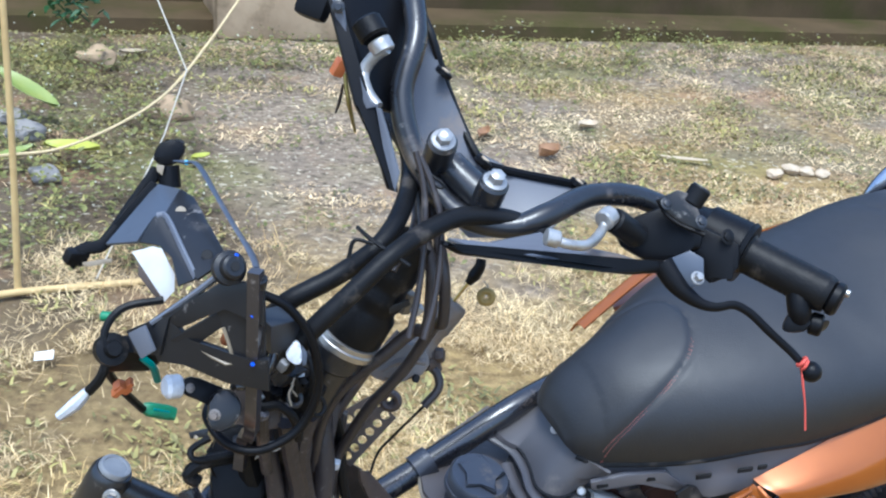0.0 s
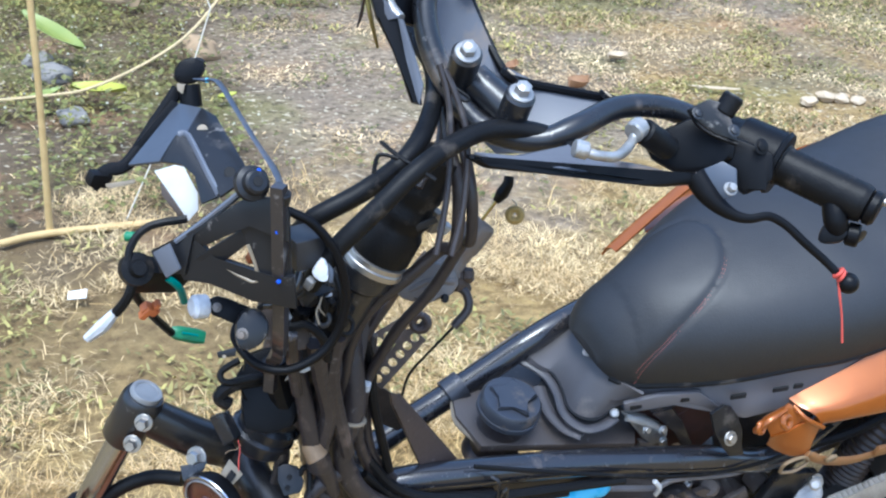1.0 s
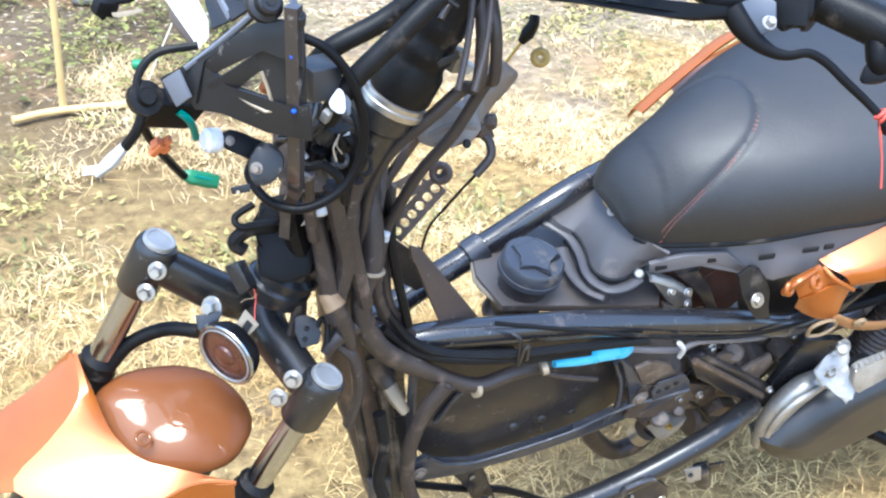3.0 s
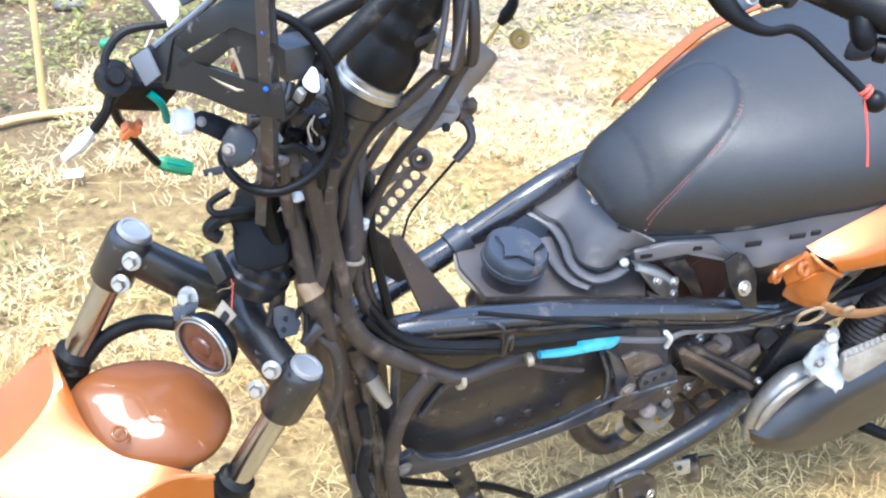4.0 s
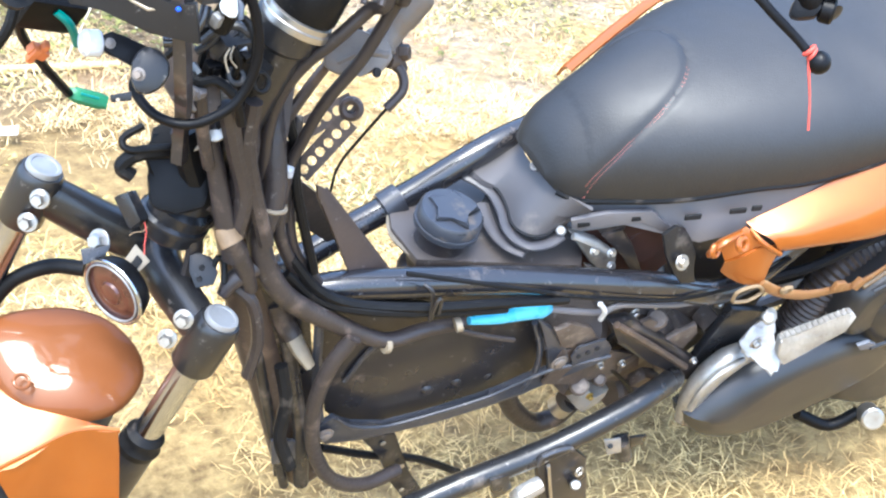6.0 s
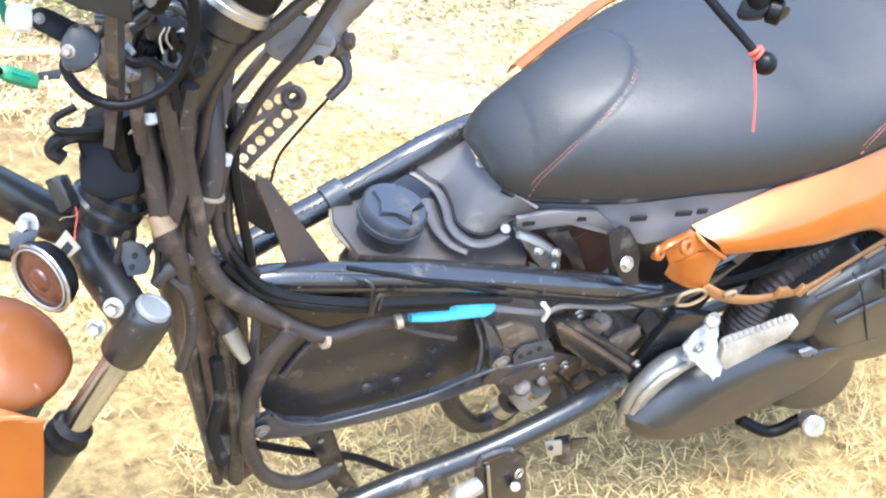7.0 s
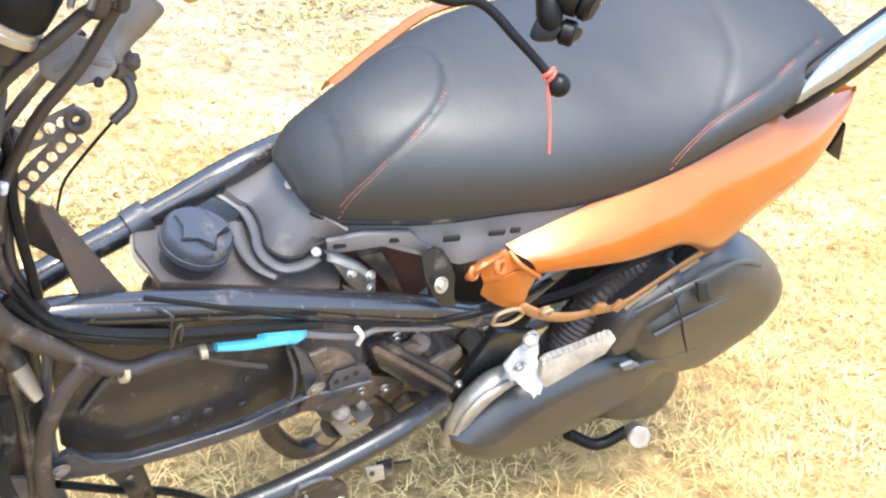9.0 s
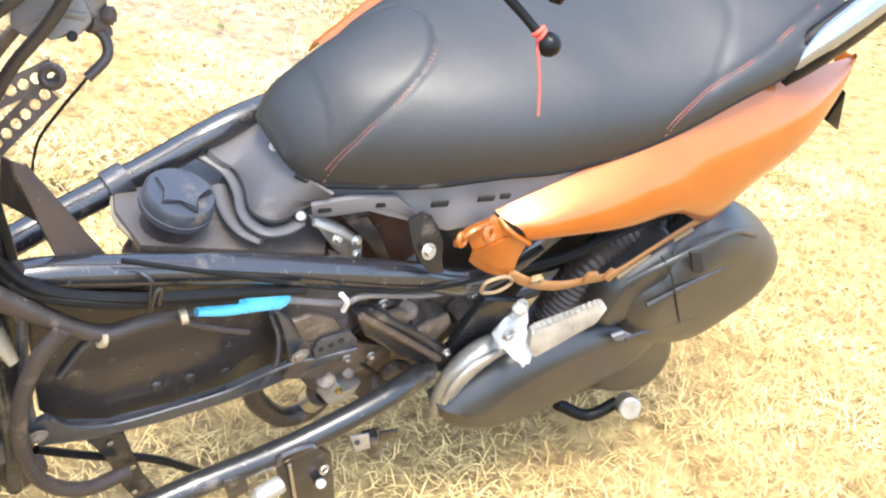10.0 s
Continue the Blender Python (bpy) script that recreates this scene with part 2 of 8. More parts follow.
# ---- mesh helpers ----
def part(name, bm, mat, parent, label="", smooth=True):
    """One mesh object made from bm, under parent."""
    me = bpy.data.meshes.new(name)
    bmesh.ops.recalc_face_normals(bm, faces=bm.faces)
    bm.to_mesh(me)
    bm.free()
    if smooth:
        me.shade_smooth()
        try:
            me.set_sharp_from_angle(angle=radians(38))
        except AttributeError:
            pass
    me.materials.append(mat)
    ob = new(name, me)
    ob.parent = parent
    if label:
        ob["label"] = label
    return ob


def spline(points, steps=6):
    """A smooth line through the points."""
    p = [Vector(q) for q in points]
    if len(p) < 3 or steps < 2:
        return p
    ext = [2 * p[0] - p[1], *p, 2 * p[-1] - p[-2]]
    out = []
    for i in range(1, len(ext) - 2):
        a, b, c, d = ext[i - 1 : i + 3]
        for k in range(steps):
            s = k / steps
            out.append(0.5 * (2 * b + (c - a) * s + (2 * a - 5 * b + 4 * c - d) * s * s + (3 * b - a - 3 * c + d) * s**3))
    return out + [p[-1]]


def skin(bm, rings, close=True, caps=True):
    vs = [[bm.verts.new(p) for p in ring] for ring in rings]
    for a, b in zip(vs, vs[1:]):
        k = len(a)
        for i in range(k if close else k - 1):
            bm.faces.new((a[i], a[(i + 1) % k], b[(i + 1) % k], b[i]))
    if caps and close:
        bm.faces.new(vs[0][::-1])
        bm.faces.new(vs[-1])
    return vs


def tube(points, r, n=10, steps=6, bm=None, flat=1.0, up=None):
    """A round (or flattened) rod along a smooth line; r is one radius or one for each given point."""
    bm = bm or bmesh.new()
    line = spline(points, steps)
    if isinstance(r, (int, float)):
        radii = [r] * len(line)
    else:
        radii = [float(np.interp(i / (len(line) - 1) * (len(r) - 1), range(len(r)), r)) for i in range(len(line))]
    side = Vector(up) if up else None
    rings = []
    for i, p in enumerate(line):
        t = (line[min(i + 1, len(line) - 1)] - line[max(i - 1, 0)]).normalized()
        if side is None:
            side = t.orthogonal()
        side = (side - t * side.dot(t)).normalized()
        other = t.cross(side)
        rings.append([p + radii[i] * (math.cos(2 * math.pi * k / n) * side + flat * math.sin(2 * math.pi * k / n) * other) for k in range(n)])
    skin(bm, rings)
    return bm


def lathe(a, b, profile, n=20, bm=None):
    """A turned body from a to b; profile: (share of the way, radius)."""
    bm = bm or bmesh.new()
    a, b = Vector(a), Vector(b)
    t = (b - a).normalized()
    side = t.orthogonal().normalized()
    other = t.cross(side)
    skin(bm, [[a + (b - a) * s + r * (math.cos(2 * math.pi * k / n) * side + math.sin(2 * math.pi * k / n) * other) for k in range(n)] for s, r in profile])
    return bm


def drum(a, b, r, edge=0.0015, n=20, bm=None):
    """A cylinder with softened rims."""
    length = (Vector(b) - Vector(a)).length
    e = min(edge / length, 0.4)
    return lathe(a, b, [(0, r - edge), (e, r), (1 - e, r), (1, r - edge)], n, bm)


def hoop(centre, way, radius, r, n=32, bm=None):
    """A round wire bent to a closed circle."""
    bm = bm or bmesh.new()
    c, way = Vector(centre), Vector(way).normalized()
    side = way.orthogonal().normalized()
    other = way.cross(side)
    vs = []
    for k in range(n):
        a = 2 * math.pi * k / n
        out = side * math.cos(a) + other * math.sin(a)
        vs.append([bm.verts.new(c + out * (radius + r * math.cos(b)) + way * r * math.sin(b)) for b in (2 * math.pi * j / 8 for j in range(8))])
    for i in range(n):
        for j in range(8):
            bm.faces.new((vs[i][j], vs[(i + 1) % n][j], vs[(i + 1) % n][(j + 1) % 8], vs[i][(j + 1) % 8]))
    return bm


def bolt(at, way, r=0.007, bm=None, tall=0.007):
    """A hexagon head on a washer."""
    bm = bm or bmesh.new()
    at, way = Vector(at), Vector(way).normalized()
    drum(at, at + way * tall * 0.25, r * 1.5, 0.0006, 16, bm)
    lathe(at + way * tall * 0.25, at + way * tall, [(0, r), (0.75, r), (1, r * 0.8)], 6, bm)
    return bm


def slab(points, thick, bevel=0.002, bm=None, way=None):
    """A plate cut to the outline of the points, thick along its normal."""
    own = bmesh.new()
    p = [Vector(q) for q in points]
    normal = Vector(way).normalized() if way else sum(((a - p[0]).cross(b - p[0]) for a, b in zip(p[1:], p[2:])), Vector()).normalized()
    lo = [own.verts.new(q - normal * thick / 2) for q in p]
    hi = [own.verts.new(q + normal * thick / 2) for q in p]
    own.faces.new(lo[::-1])
    own.faces.new(hi)
    for i in range(len(p)):
        j = (i + 1) % len(p)
        own.faces.new((lo[i], lo[j], hi[j], hi[i]))
    if bevel:
        bmesh.ops.bevel(own, geom=own.edges[:], offset=min(bevel, thick * 0.45), segments=2, affect="EDGES", profile=0.6)
    if bm is None:
        return own
    return merge(bm, own)


def merge(bm, other):
    me = bpy.data.meshes.new("tmp")
    other.to_mesh(me)
    other.free()
    bm.from_mesh(me)
    bpy.data.meshes.remove(me)
    return bm


def block(centre, size, turn=(0, 0, 0), bevel=0.003, bm=None):
    """A box with rounded edges."""
    own = bmesh.new()
    bmesh.ops.create_cube(own, size=1.0, matrix=pose(*centre, *turn) @ Matrix.Diagonal((*size, 1)))
    if bevel:
        bmesh.ops.bevel(own, geom=own.edges[:], offset=min(bevel, min(size) * 0.4), segments=2, affect="EDGES", profile=0.6)
    if bm is None:
        return own
    return merge(bm, own)


def pillow(outline, v_face, v_back, bulge=0.02, inset=0.3, steps=4, bm=None, smooth=4):
    """A casing whose outline lies in the side plane (u, w), domed towards the side face."""
    bm = bm or bmesh.new()
    ring = [Vector((q[0], 0, q[-1])) for q in outline]
    ring = spline(ring + [ring[0]], smooth)[:-1]
    mid = sum(ring, Vector()) / len(ring)
    rings = [[Vector((p.x, v_back, p.z)) for p in ring]]
    for k in range(steps + 1):
        a = k / steps * math.pi / 2
        shrink, v = 1 - inset * (1 - math.cos(a)), v_face + bulge * (1 - math.sin(a)) * (1 if v_back > v_face else -1)
        rings.append([Vector((mid.x + (p.x - mid.x) * shrink, v, mid.z + (p.z - mid.z) * shrink)) for p in ring])
    last = rings[-1]
    rings.append([Vector((mid.x + (p.x - mid.x) * 0.3, v_face, mid.z + (p.z - mid.z) * 0.3)) for p in last])
    skin(bm, rings)
    return bm


def sheet(rows, thick, bm=None):
    """A thin shell through rows of points."""
    own = bmesh.new()
    skin(own, rows, close=False, caps=False)
    bmesh.ops.recalc_face_normals(own, faces=own.faces)
    bmesh.ops.solidify(own, geom=own.faces[:], thickness=thick)
    if bm is None:
        return own
    return merge(bm, own)


def thing(name, place, label, category, group="", turn=(0, 0, 0)):
    ob = new(name)
    ob.empty_display_size = 0.1
    ob.matrix_world = pose(*place, *turn)
    return tagged(ob, label, category, group)


# ---- ground ----
def build_ground():
    m = bpy.data.materials.new("dry_grass_soil")
    m.use_nodes = True
    n, l = m.node_tree.nodes, m.node_tree.links
    bsdf = n["Principled BSDF"]
    co = n.new("ShaderNodeTexCoord")
    broad = n.new("ShaderNodeTexNoise")
    broad.inputs["Scale"].default_value, broad.inputs["Detail"].default_value, broad.inputs["Roughness"].default_value = 0.9, 7, 0.6
    fine = n.new("ShaderNodeTexNoise")
    fine.inputs["Scale"].default_value, fine.inputs["Detail"].default_value, fine.inputs["Roughness"].default_value = 26, 8, 0.7
    for node in (broad, fine):
        l.new(co.outputs["Object"], node.inputs["Vector"])
    straw = n.new("ShaderNodeValToRGB")
    straw.color_ramp.elements[0].position, straw.color_ramp.elements[1].position = 0.3, 0.66
    straw.color_ramp.elements[0].color, straw.color_ramp.elements[1].color = (0.11, 0.067, 0.03, 1), (0.42, 0.302, 0.128, 1)
    l.new(fine.outputs["Fac"], straw.inputs["Fac"])
    soil = n.new("ShaderNodeValToRGB")
    soil.color_ramp.elements[0].position, soil.color_ramp.elements[1].position = 0.35, 0.7
    soil.color_ramp.elements[0].color, soil.color_ramp.elements[1].color = (0.15, 0.115, 0.082, 1), (0.38, 0.30, 0.205, 1)
    l.new(fine.outputs["Fac"], soil.inputs["Fac"])
    # bare earth away from the vehicle, straw around it
    sep = n.new("ShaderNodeSeparateXYZ")
    l.new(co.outputs["Object"], sep.inputs["Vector"])
    far = n.new("ShaderNodeMapRange")
    far.inputs["From Min"].default_value, far.inputs["From Max"].default_value = 2.3, 3.6
    far.inputs["To Min"].default_value, far.inputs["To Max"].default_value = -0.14, 0.15
    l.new(sep.outputs["Y"], far.inputs["Value"])
    left = n.new("ShaderNodeMapRange")
    left.inputs["From Min"].default_value, left.inputs["From Max"].default_value = 2.4, 0.9
    left.inputs["To Min"].default_value, left.inputs["To Max"].default_value = -0.07, 0.09
    l.new(sep.outputs["X"], left.inputs["Value"])
    add = n.new("ShaderNodeMath")
    l.new(far.outputs["Result"], add.inputs[0])
    l.new(left.outputs["Result"], add.inputs[1])
    add2 = n.new("ShaderNodeMath")
    l.new(add.outputs[0], add2.inputs[0])
    l.new(broad.outputs["Fac"], add2.inputs[1])
    gate = n.new("ShaderNodeMapRange")
    gate.inputs["From Min"].default_value, gate.inputs["From Max"].default_value = 0.5, 0.62
    l.new(add2.outputs[0], gate.inputs["Value"])
    mix = n.new("ShaderNodeMix")
    mix.data_type = "RGBA"
    l.new(gate.outputs["Result"], mix.inputs["Factor"])
    l.new(straw.outputs["Color"], mix.inputs["A"])
    l.new(soil.outputs["Color"], mix.inputs["B"])
    colour = mix.outputs["Result"]
    # tree shade put into the soil colour on the weedy left, dry sand elsewhere
    edge = n.new("ShaderNodeMapRange")
    edge.inputs["From Min"].default_value, edge.inputs["From Max"].default_value = 1.5, 0.3
    edge.inputs["To Min"].default_value, edge.inputs["To Max"].default_value = -0.45, 0.4
    l.new(sep.outputs["X"], edge.inputs["Value"])
    mixed = n.new("ShaderNodeMath")
    l.new(edge.outputs["Result"], mixed.inputs[0])
    l.new(broad.outputs["Fac"], mixed.inputs[1])
    deep = n.new("ShaderNodeMapRange")
    deep.inputs["From Min"].default_value, deep.inputs["From Max"].default_value = 1.7, 2.9
    l.new(sep.outputs["Y"], deep.inputs["Value"])
    shade_gate = n.new("ShaderNodeMapRange")
    shade_gate.inputs["From Min"].default_value, shade_gate.inputs["From Max"].default_value, shade_gate.inputs["To Max"].default_value = 0.45, 0.7, 0.85
    l.new(mixed.outputs[0], shade_gate.inputs["Value"])
    both = n.new("ShaderNodeMath")
    both.operation = "MULTIPLY"
    l.new(shade_gate.outputs["Result"], both.inputs[0])
    l.new(deep.outputs["Result"], both.inputs[1])
    shaded_soil = n.new("ShaderNodeMix")
    shaded_soil.data_type = "RGBA"
    shaded_soil.inputs["B"].default_value = (0.105, 0.075, 0.042, 1)
    l.new(both.outputs[0], shaded_soil.inputs["Factor"])
    l.new(colour, shaded_soil.inputs["A"])
    colour = shaded_soil.outputs["Result"]
    for scale, low, high, paint, amount, start in ((1.5, 0.50, 0.60, (0.19, 0.18, 0.06, 1), 0.55, 3.0), (2.1, 0.56, 0.66, (0.34, 0.205, 0.11, 1), 0.6, 2.2), (1.1, 0.52, 0.60, (0.2, 0.16, 0.12, 1), 0.5, 3.0), (34.0, 0.56, 0.63, (0.09, 0.07, 0.045, 1), 0.7, 2.6), (48.0, 0.60, 0.66, (0.55, 0.48, 0.34, 1), 0.8, 2.6)):
        spots = n.new("ShaderNodeTexNoise")
        spots.inputs["Scale"].default_value, spots.inputs["Detail"].default_value = scale, 6
        l.new(co.outputs["Object"], spots.inputs["Vector"])
        hole = n.new("ShaderNodeMapRange")
        hole.inputs["From Min"].default_value, hole.inputs["From Max"].default_value, hole.inputs["To Max"].default_value = low, high, amount
        l.new(spots.outputs["Fac"], hole.inputs["Value"])
        reach = n.new("ShaderNodeMapRange")
        reach.inputs["From Min"].default_value, reach.inputs["From Max"].default_value = start, start + 0.8
        l.new(sep.outputs["Y"], reach.inputs["Value"])
        times = n.new("ShaderNodeMath")
        times.operation = "MULTIPLY"
        l.new(hole.outputs["Result"], times.inputs[0])
        l.new(reach.outputs["Result"], times.inputs[1])
        blend = n.new("ShaderNodeMix")
        blend.data_type = "RGBA"
        blend.inputs["B"].default_value = paint
        l.new(times.outputs[0], blend.inputs["Factor"])
        l.new(colour, blend.inputs["A"])
        colour = blend.outputs["Result"]
    l.new(colour, bsdf.inputs["Base Color"])
    bsdf.inputs["Roughness"].default_value = 0.95
    bsdf.inputs["Specular IOR Level"].default_value = 0.15
    b = n.new("ShaderNodeBump")
    b.inputs["Strength"].default_value, b.inputs["Distance"].default_value = 0.8, 0.02
    l.new(fine.outputs["Fac"], b.inputs["Height"])
    l.new(b.outputs["Normal"], bsdf.inputs["Normal"])
    bm = bmesh.new()
    ticks = [-400, -60, -15, -4] + [-2 + 0.25 * i for i in range(33)] + [8, 15, 60, 400]
    grid = [[bm.verts.new((x, y, 0.012 * noise.noise((x * 1.7, y * 1.7, 0)) - 0.006 if max(abs(x), abs(y)) < 9 else 0)) for x in ticks] for y in ticks]
    for r0, r1 in zip(grid, grid[1:]):
        for i in range(len(ticks) - 1):
            bm.faces.new((r0[i], r0[i + 1], r1[i + 1], r1[i]))
    ob = part("ground", bm, m, None)
    tagged(ob, "yard ground of dry trampled grass and bare grey soil", "ground", kind="structure")


build_ground()


def blades(count, area, length, width, mat, name, label, lean=1.1, density=None, seed=1, lift=0.0, least=0.25):
    """Grass blades scattered over an area, as one body."""
    rng = np.random.default_rng(seed)
    (x0, x1), (y0, y1) = area
    verts, faces = [], []
    made = 0
    while made < count:
        x, y = rng.uniform(x0, x1), rng.uniform(y0, y1)
        if density and rng.uniform() > density(x, y):
            continue
        made += 1
        ln, w = length * rng.uniform(0.45, 1.25), width * rng.uniform(0.6, 1.3)
        a, tip = rng.uniform(0, 2 * math.pi), rng.uniform(least, lean)
        b = a + rng.normal(0, 0.5)
        dx, dy, sx, sy = math.cos(a), math.sin(a), -math.sin(b) * w / 2, math.cos(b) * w / 2
        out, up = math.sin(tip) * ln, math.cos(tip) * ln
        k = len(verts)
        z = lift * rng.uniform()
        verts += [(x - sx, y - sy, z), (x + sx, y + sy, z), (x + dx * out * 0.5 + sx * 0.8, y + dy * out * 0.5 + sy * 0.8, z + up * 0.7), (x + dx * out * 0.5 - sx * 0.8, y + dy * out * 0.5 - sy * 0.8, z + up * 0.7), (x + dx * out, y + dy * out, z + up * 0.85)]
        faces += [(k, k + 1, k + 2, k + 3), (k + 3, k + 2, k + 4)]
    me = bpy.data.meshes.new(name)
    me.from_pydata(verts, [], faces)
    me.materials.append(mat)
    return tagged(new(name, me), label, "grass", kind="stuff")


M_STRAW = material("straw", (0.64, 0.475, 0.205), 0.75, 0, (0.38, 0.245, 0.092), 5, island=0.5, spec=0.25, spread=0.16)
M_GREENGRASS = material("green_grass", (0.34, 0.29, 0.085), 0.6, 0, (0.15, 0.135, 0.04), 4, island=0.45, spread=0.15)


def tufts(x, y):
    far = min(1.0, max(0.0, (y - 2.3) / 1.2)) * (1.0 if x < 1.7 else 0.75)
    bare = max(0.0, 1 - math.hypot((x - 0.95) / 0.75, (y - 3.75) / 0.75))
    return min(1.0, max(0.015, 0.72 + 0.3 * min(1.0, max(0.0, (2.1 - y) / 0.5)) - 0.46 * far - 0.45 * bare - (0.4 if x < 0.55 and y > 3.1 else 0.0) - 0.45 * min(1.0, max(0.0, (0.6 - x) / 0.4)) * min(1.0, max(0.0, (y - 1.6) / 0.5)) + 1.7 * noise.noise((x * 2.6, y * 2.6, 3))))


def patchy(x, y):
    return min(1.0, max(0.01, tufts(x, y) * (0.55 + 1.9 * noise.noise((x * 3.1, y * 4.0, 21)) + 1.1 * noise.noise((x * 9.0, y * 11.0, 4)))))


def litter(x, y):
    drift = 0.5 + 1.5 * noise.noise((x * 1.3, y * 2.1, 5)) + 0.9 * noise.noise((x * 5.0, y * 6.0, 8))
    return min(1.0, max(0.01, (drift + (0.6 if x > 1.3 else 0.0)) * tufts(x, y) * 1.6))


def weedy(x, y):
    return min(1.0, max(0.0, -0.35 + 2.1 * noise.noise((x * 1.6, y * 2.2, 9)) + 1.2 * noise.noise((x * 5.5, y * 6.5, 2)) + (0.6 if x < 0.6 and y > 3 else 0.42 if x < 0.55 else 0) + (0.5 if y > 4.6 else 0) + (0.32 if x > 1.7 and y > 3.6 else 0) - max(0.0, 1 - math.hypot((x - 0.95) / 0.75, (y - 3.75) / 0.75))))


M_PALESTRAW = material("bleached_straw", (0.72, 0.56, 0.3), 0.75, 0, (0.49, 0.345, 0.165), 5, island=0.5, spec=0.25, spread=0.16)
blades(58000, ((-0.9, 2.9), (0.6, 2.0)), 0.038, 0.0019, M_STRAW, "dry_grass", "short matted dry straw-coloured grass covering the yard", 1.57, tufts, 2, 0.012, 0.85)
blades(40000, ((-0.9, 2.9), (1.75, 3.2)), 0.038, 0.0019, M_PALESTRAW, "bleached_grass", "short sun-bleached dry grass in sparse tufts", 1.57, patchy, 12, 0.012, 0.85)
blades(3200, ((-0.9, 2.9), (0.6, 3.4)), 0.07, 0.0019, M_STRAW, "long_straw", "longer dry grass stalks lying over the lawn", 1.57, tufts, 7, 0.015)
M_LITTER = material("dry_litter", (0.72, 0.56, 0.32), 0.8, 0, (0.36, 0.24, 0.125), 3, island=0.6, spec=0.15, spread=0.16)
blades(28000, ((-1.6, 4.8), (3.2, 5.6)), 0.03, 0.0045, M_LITTER, "far_dry_grass", "thin dry grass and litter on bare soil further off", 1.57, litter, 3, 0.0, 1.1)
blades(24000, ((-1.8, 5.0), (1.9, 5.6)), 0.028, 0.009, M_GREENGRASS, "green_grass", "patches of low green weeds and grass", 1.55, weedy, 4, 0.012, 0.9)


def flowering_weeds():
    """Low leafy weeds with tiny pale flower heads, thick along the wall and near the stones."""
    rng = np.random.default_rng(11)
    leaf_v, leaf_f, dot_v, dot_f = [], [], [], []
    spots = [(rng.uniform(-1.2, 4.9), rng.uniform(4.7, 5.55), rng.uniform(0.04, 0.13)) for _ in range(150)]
    spots += [(rng.uniform(-1.3, 0.6), rng.uniform(2.9, 4.8), rng.uniform(0.03, 0.12)) for _ in range(240)]
    spots += [(rng.uniform(0.4, 4.6), rng.uniform(2.8, 4.8), rng.uniform(0.015, 0.05)) for _ in range(120)]
    for (x, y, z), tall, wide, many in (((1.226, 5.021, 0.000), 0.13, 0.25, 10), ((2.175, 5.111, 0.000), 0.16, 0.3, 12), ((0.767, 5.176, 0.000), 0.1, 0.3, 8), ((0.110, 4.987, 0.000), 0.12, 0.35, 12), ((3.556, 5.388, 0.000), 0.1, 0.4, 8), ((0.193, 4.030, -0.000), 0.08, 0.3, 10), ((0.346, 3.431, 0.000), 0.05, 0.25, 8)):
        spots += [(x + rng.normal(0, wide), y + rng.normal(0, wide * 0.4), tall * rng.uniform(0.6, 1.2)) for _ in range(many)]
    for x, y, tall in spots:
        for _ in range(int(10 + tall * 160)):
            a, r, z = rng.uniform(0, 6.283), rng.uniform(0, 0.25 + tall * 0.7) * 0.35, rng.uniform(0.1, 1.0) * tall
            px, py = x + r * math.cos(a), y + r * math.sin(a)
            s, b = rng.uniform(0.009, 0.019 + tall * 0.14), rng.uniform(0, 6.283)
            k = len(leaf_v)
            c1, s1, t = math.cos(b) * s, math.sin(b) * s, rng.uniform(-0.5, 0.5) * s
            leaf_v += [(px, py, z), (px + c1 * 0.5 - s1 * 0.35, py + s1 * 0.5 + c1 * 0.35, z + t * 0.5 + 0.003), (px + c1, py + s1, z + t), (px + c1 * 0.5 + s1 * 0.35, py + s1 * 0.5 - c1 * 0.35, z + t * 0.5 + 0.003)]
            leaf_f.append((k, k + 1, k + 2, k + 3))
        for _ in range(int(0.5 + tall * 9)):
            px, py, z = x + rng.normal(0, 0.05 + tall * 0.25), min(5.5, y + rng.normal(0, 0.05 + tall * 0.25)), tall * rng.uniform(0.5, 1.1) + 0.01
            s, k = rng.uniform(0.003, 0.0065), len(dot_v)
            dot_v += [(px + s, py, z), (px, py + s, z), (px - s, py, z), (px, py - s, z), (px, py, z + s), (px, py, z - s)]
            dot_f += [(k + p, k + q, k + r) for p, q, r in ((0, 1, 4), (1, 2, 4), (2, 3, 4), (3, 0, 4), (1, 0, 5), (2, 1, 5), (3, 2, 5), (0, 3, 5))]
    for name, v, f, m, label in (("weed_leaves", leaf_v, leaf_f, M_WEED, "low green leafy weeds along the wall and stones"), ("weed_flowers", dot_v, dot_f, M_FLOWER, "tiny pale flower heads above the weeds")):
        me = bpy.data.meshes.new(name)
        me.from_pydata(v, [], f)
        me.materials.append(m)
        tagged(new(name, me), label, "weeds", kind="stuff")


flowering_weeds()


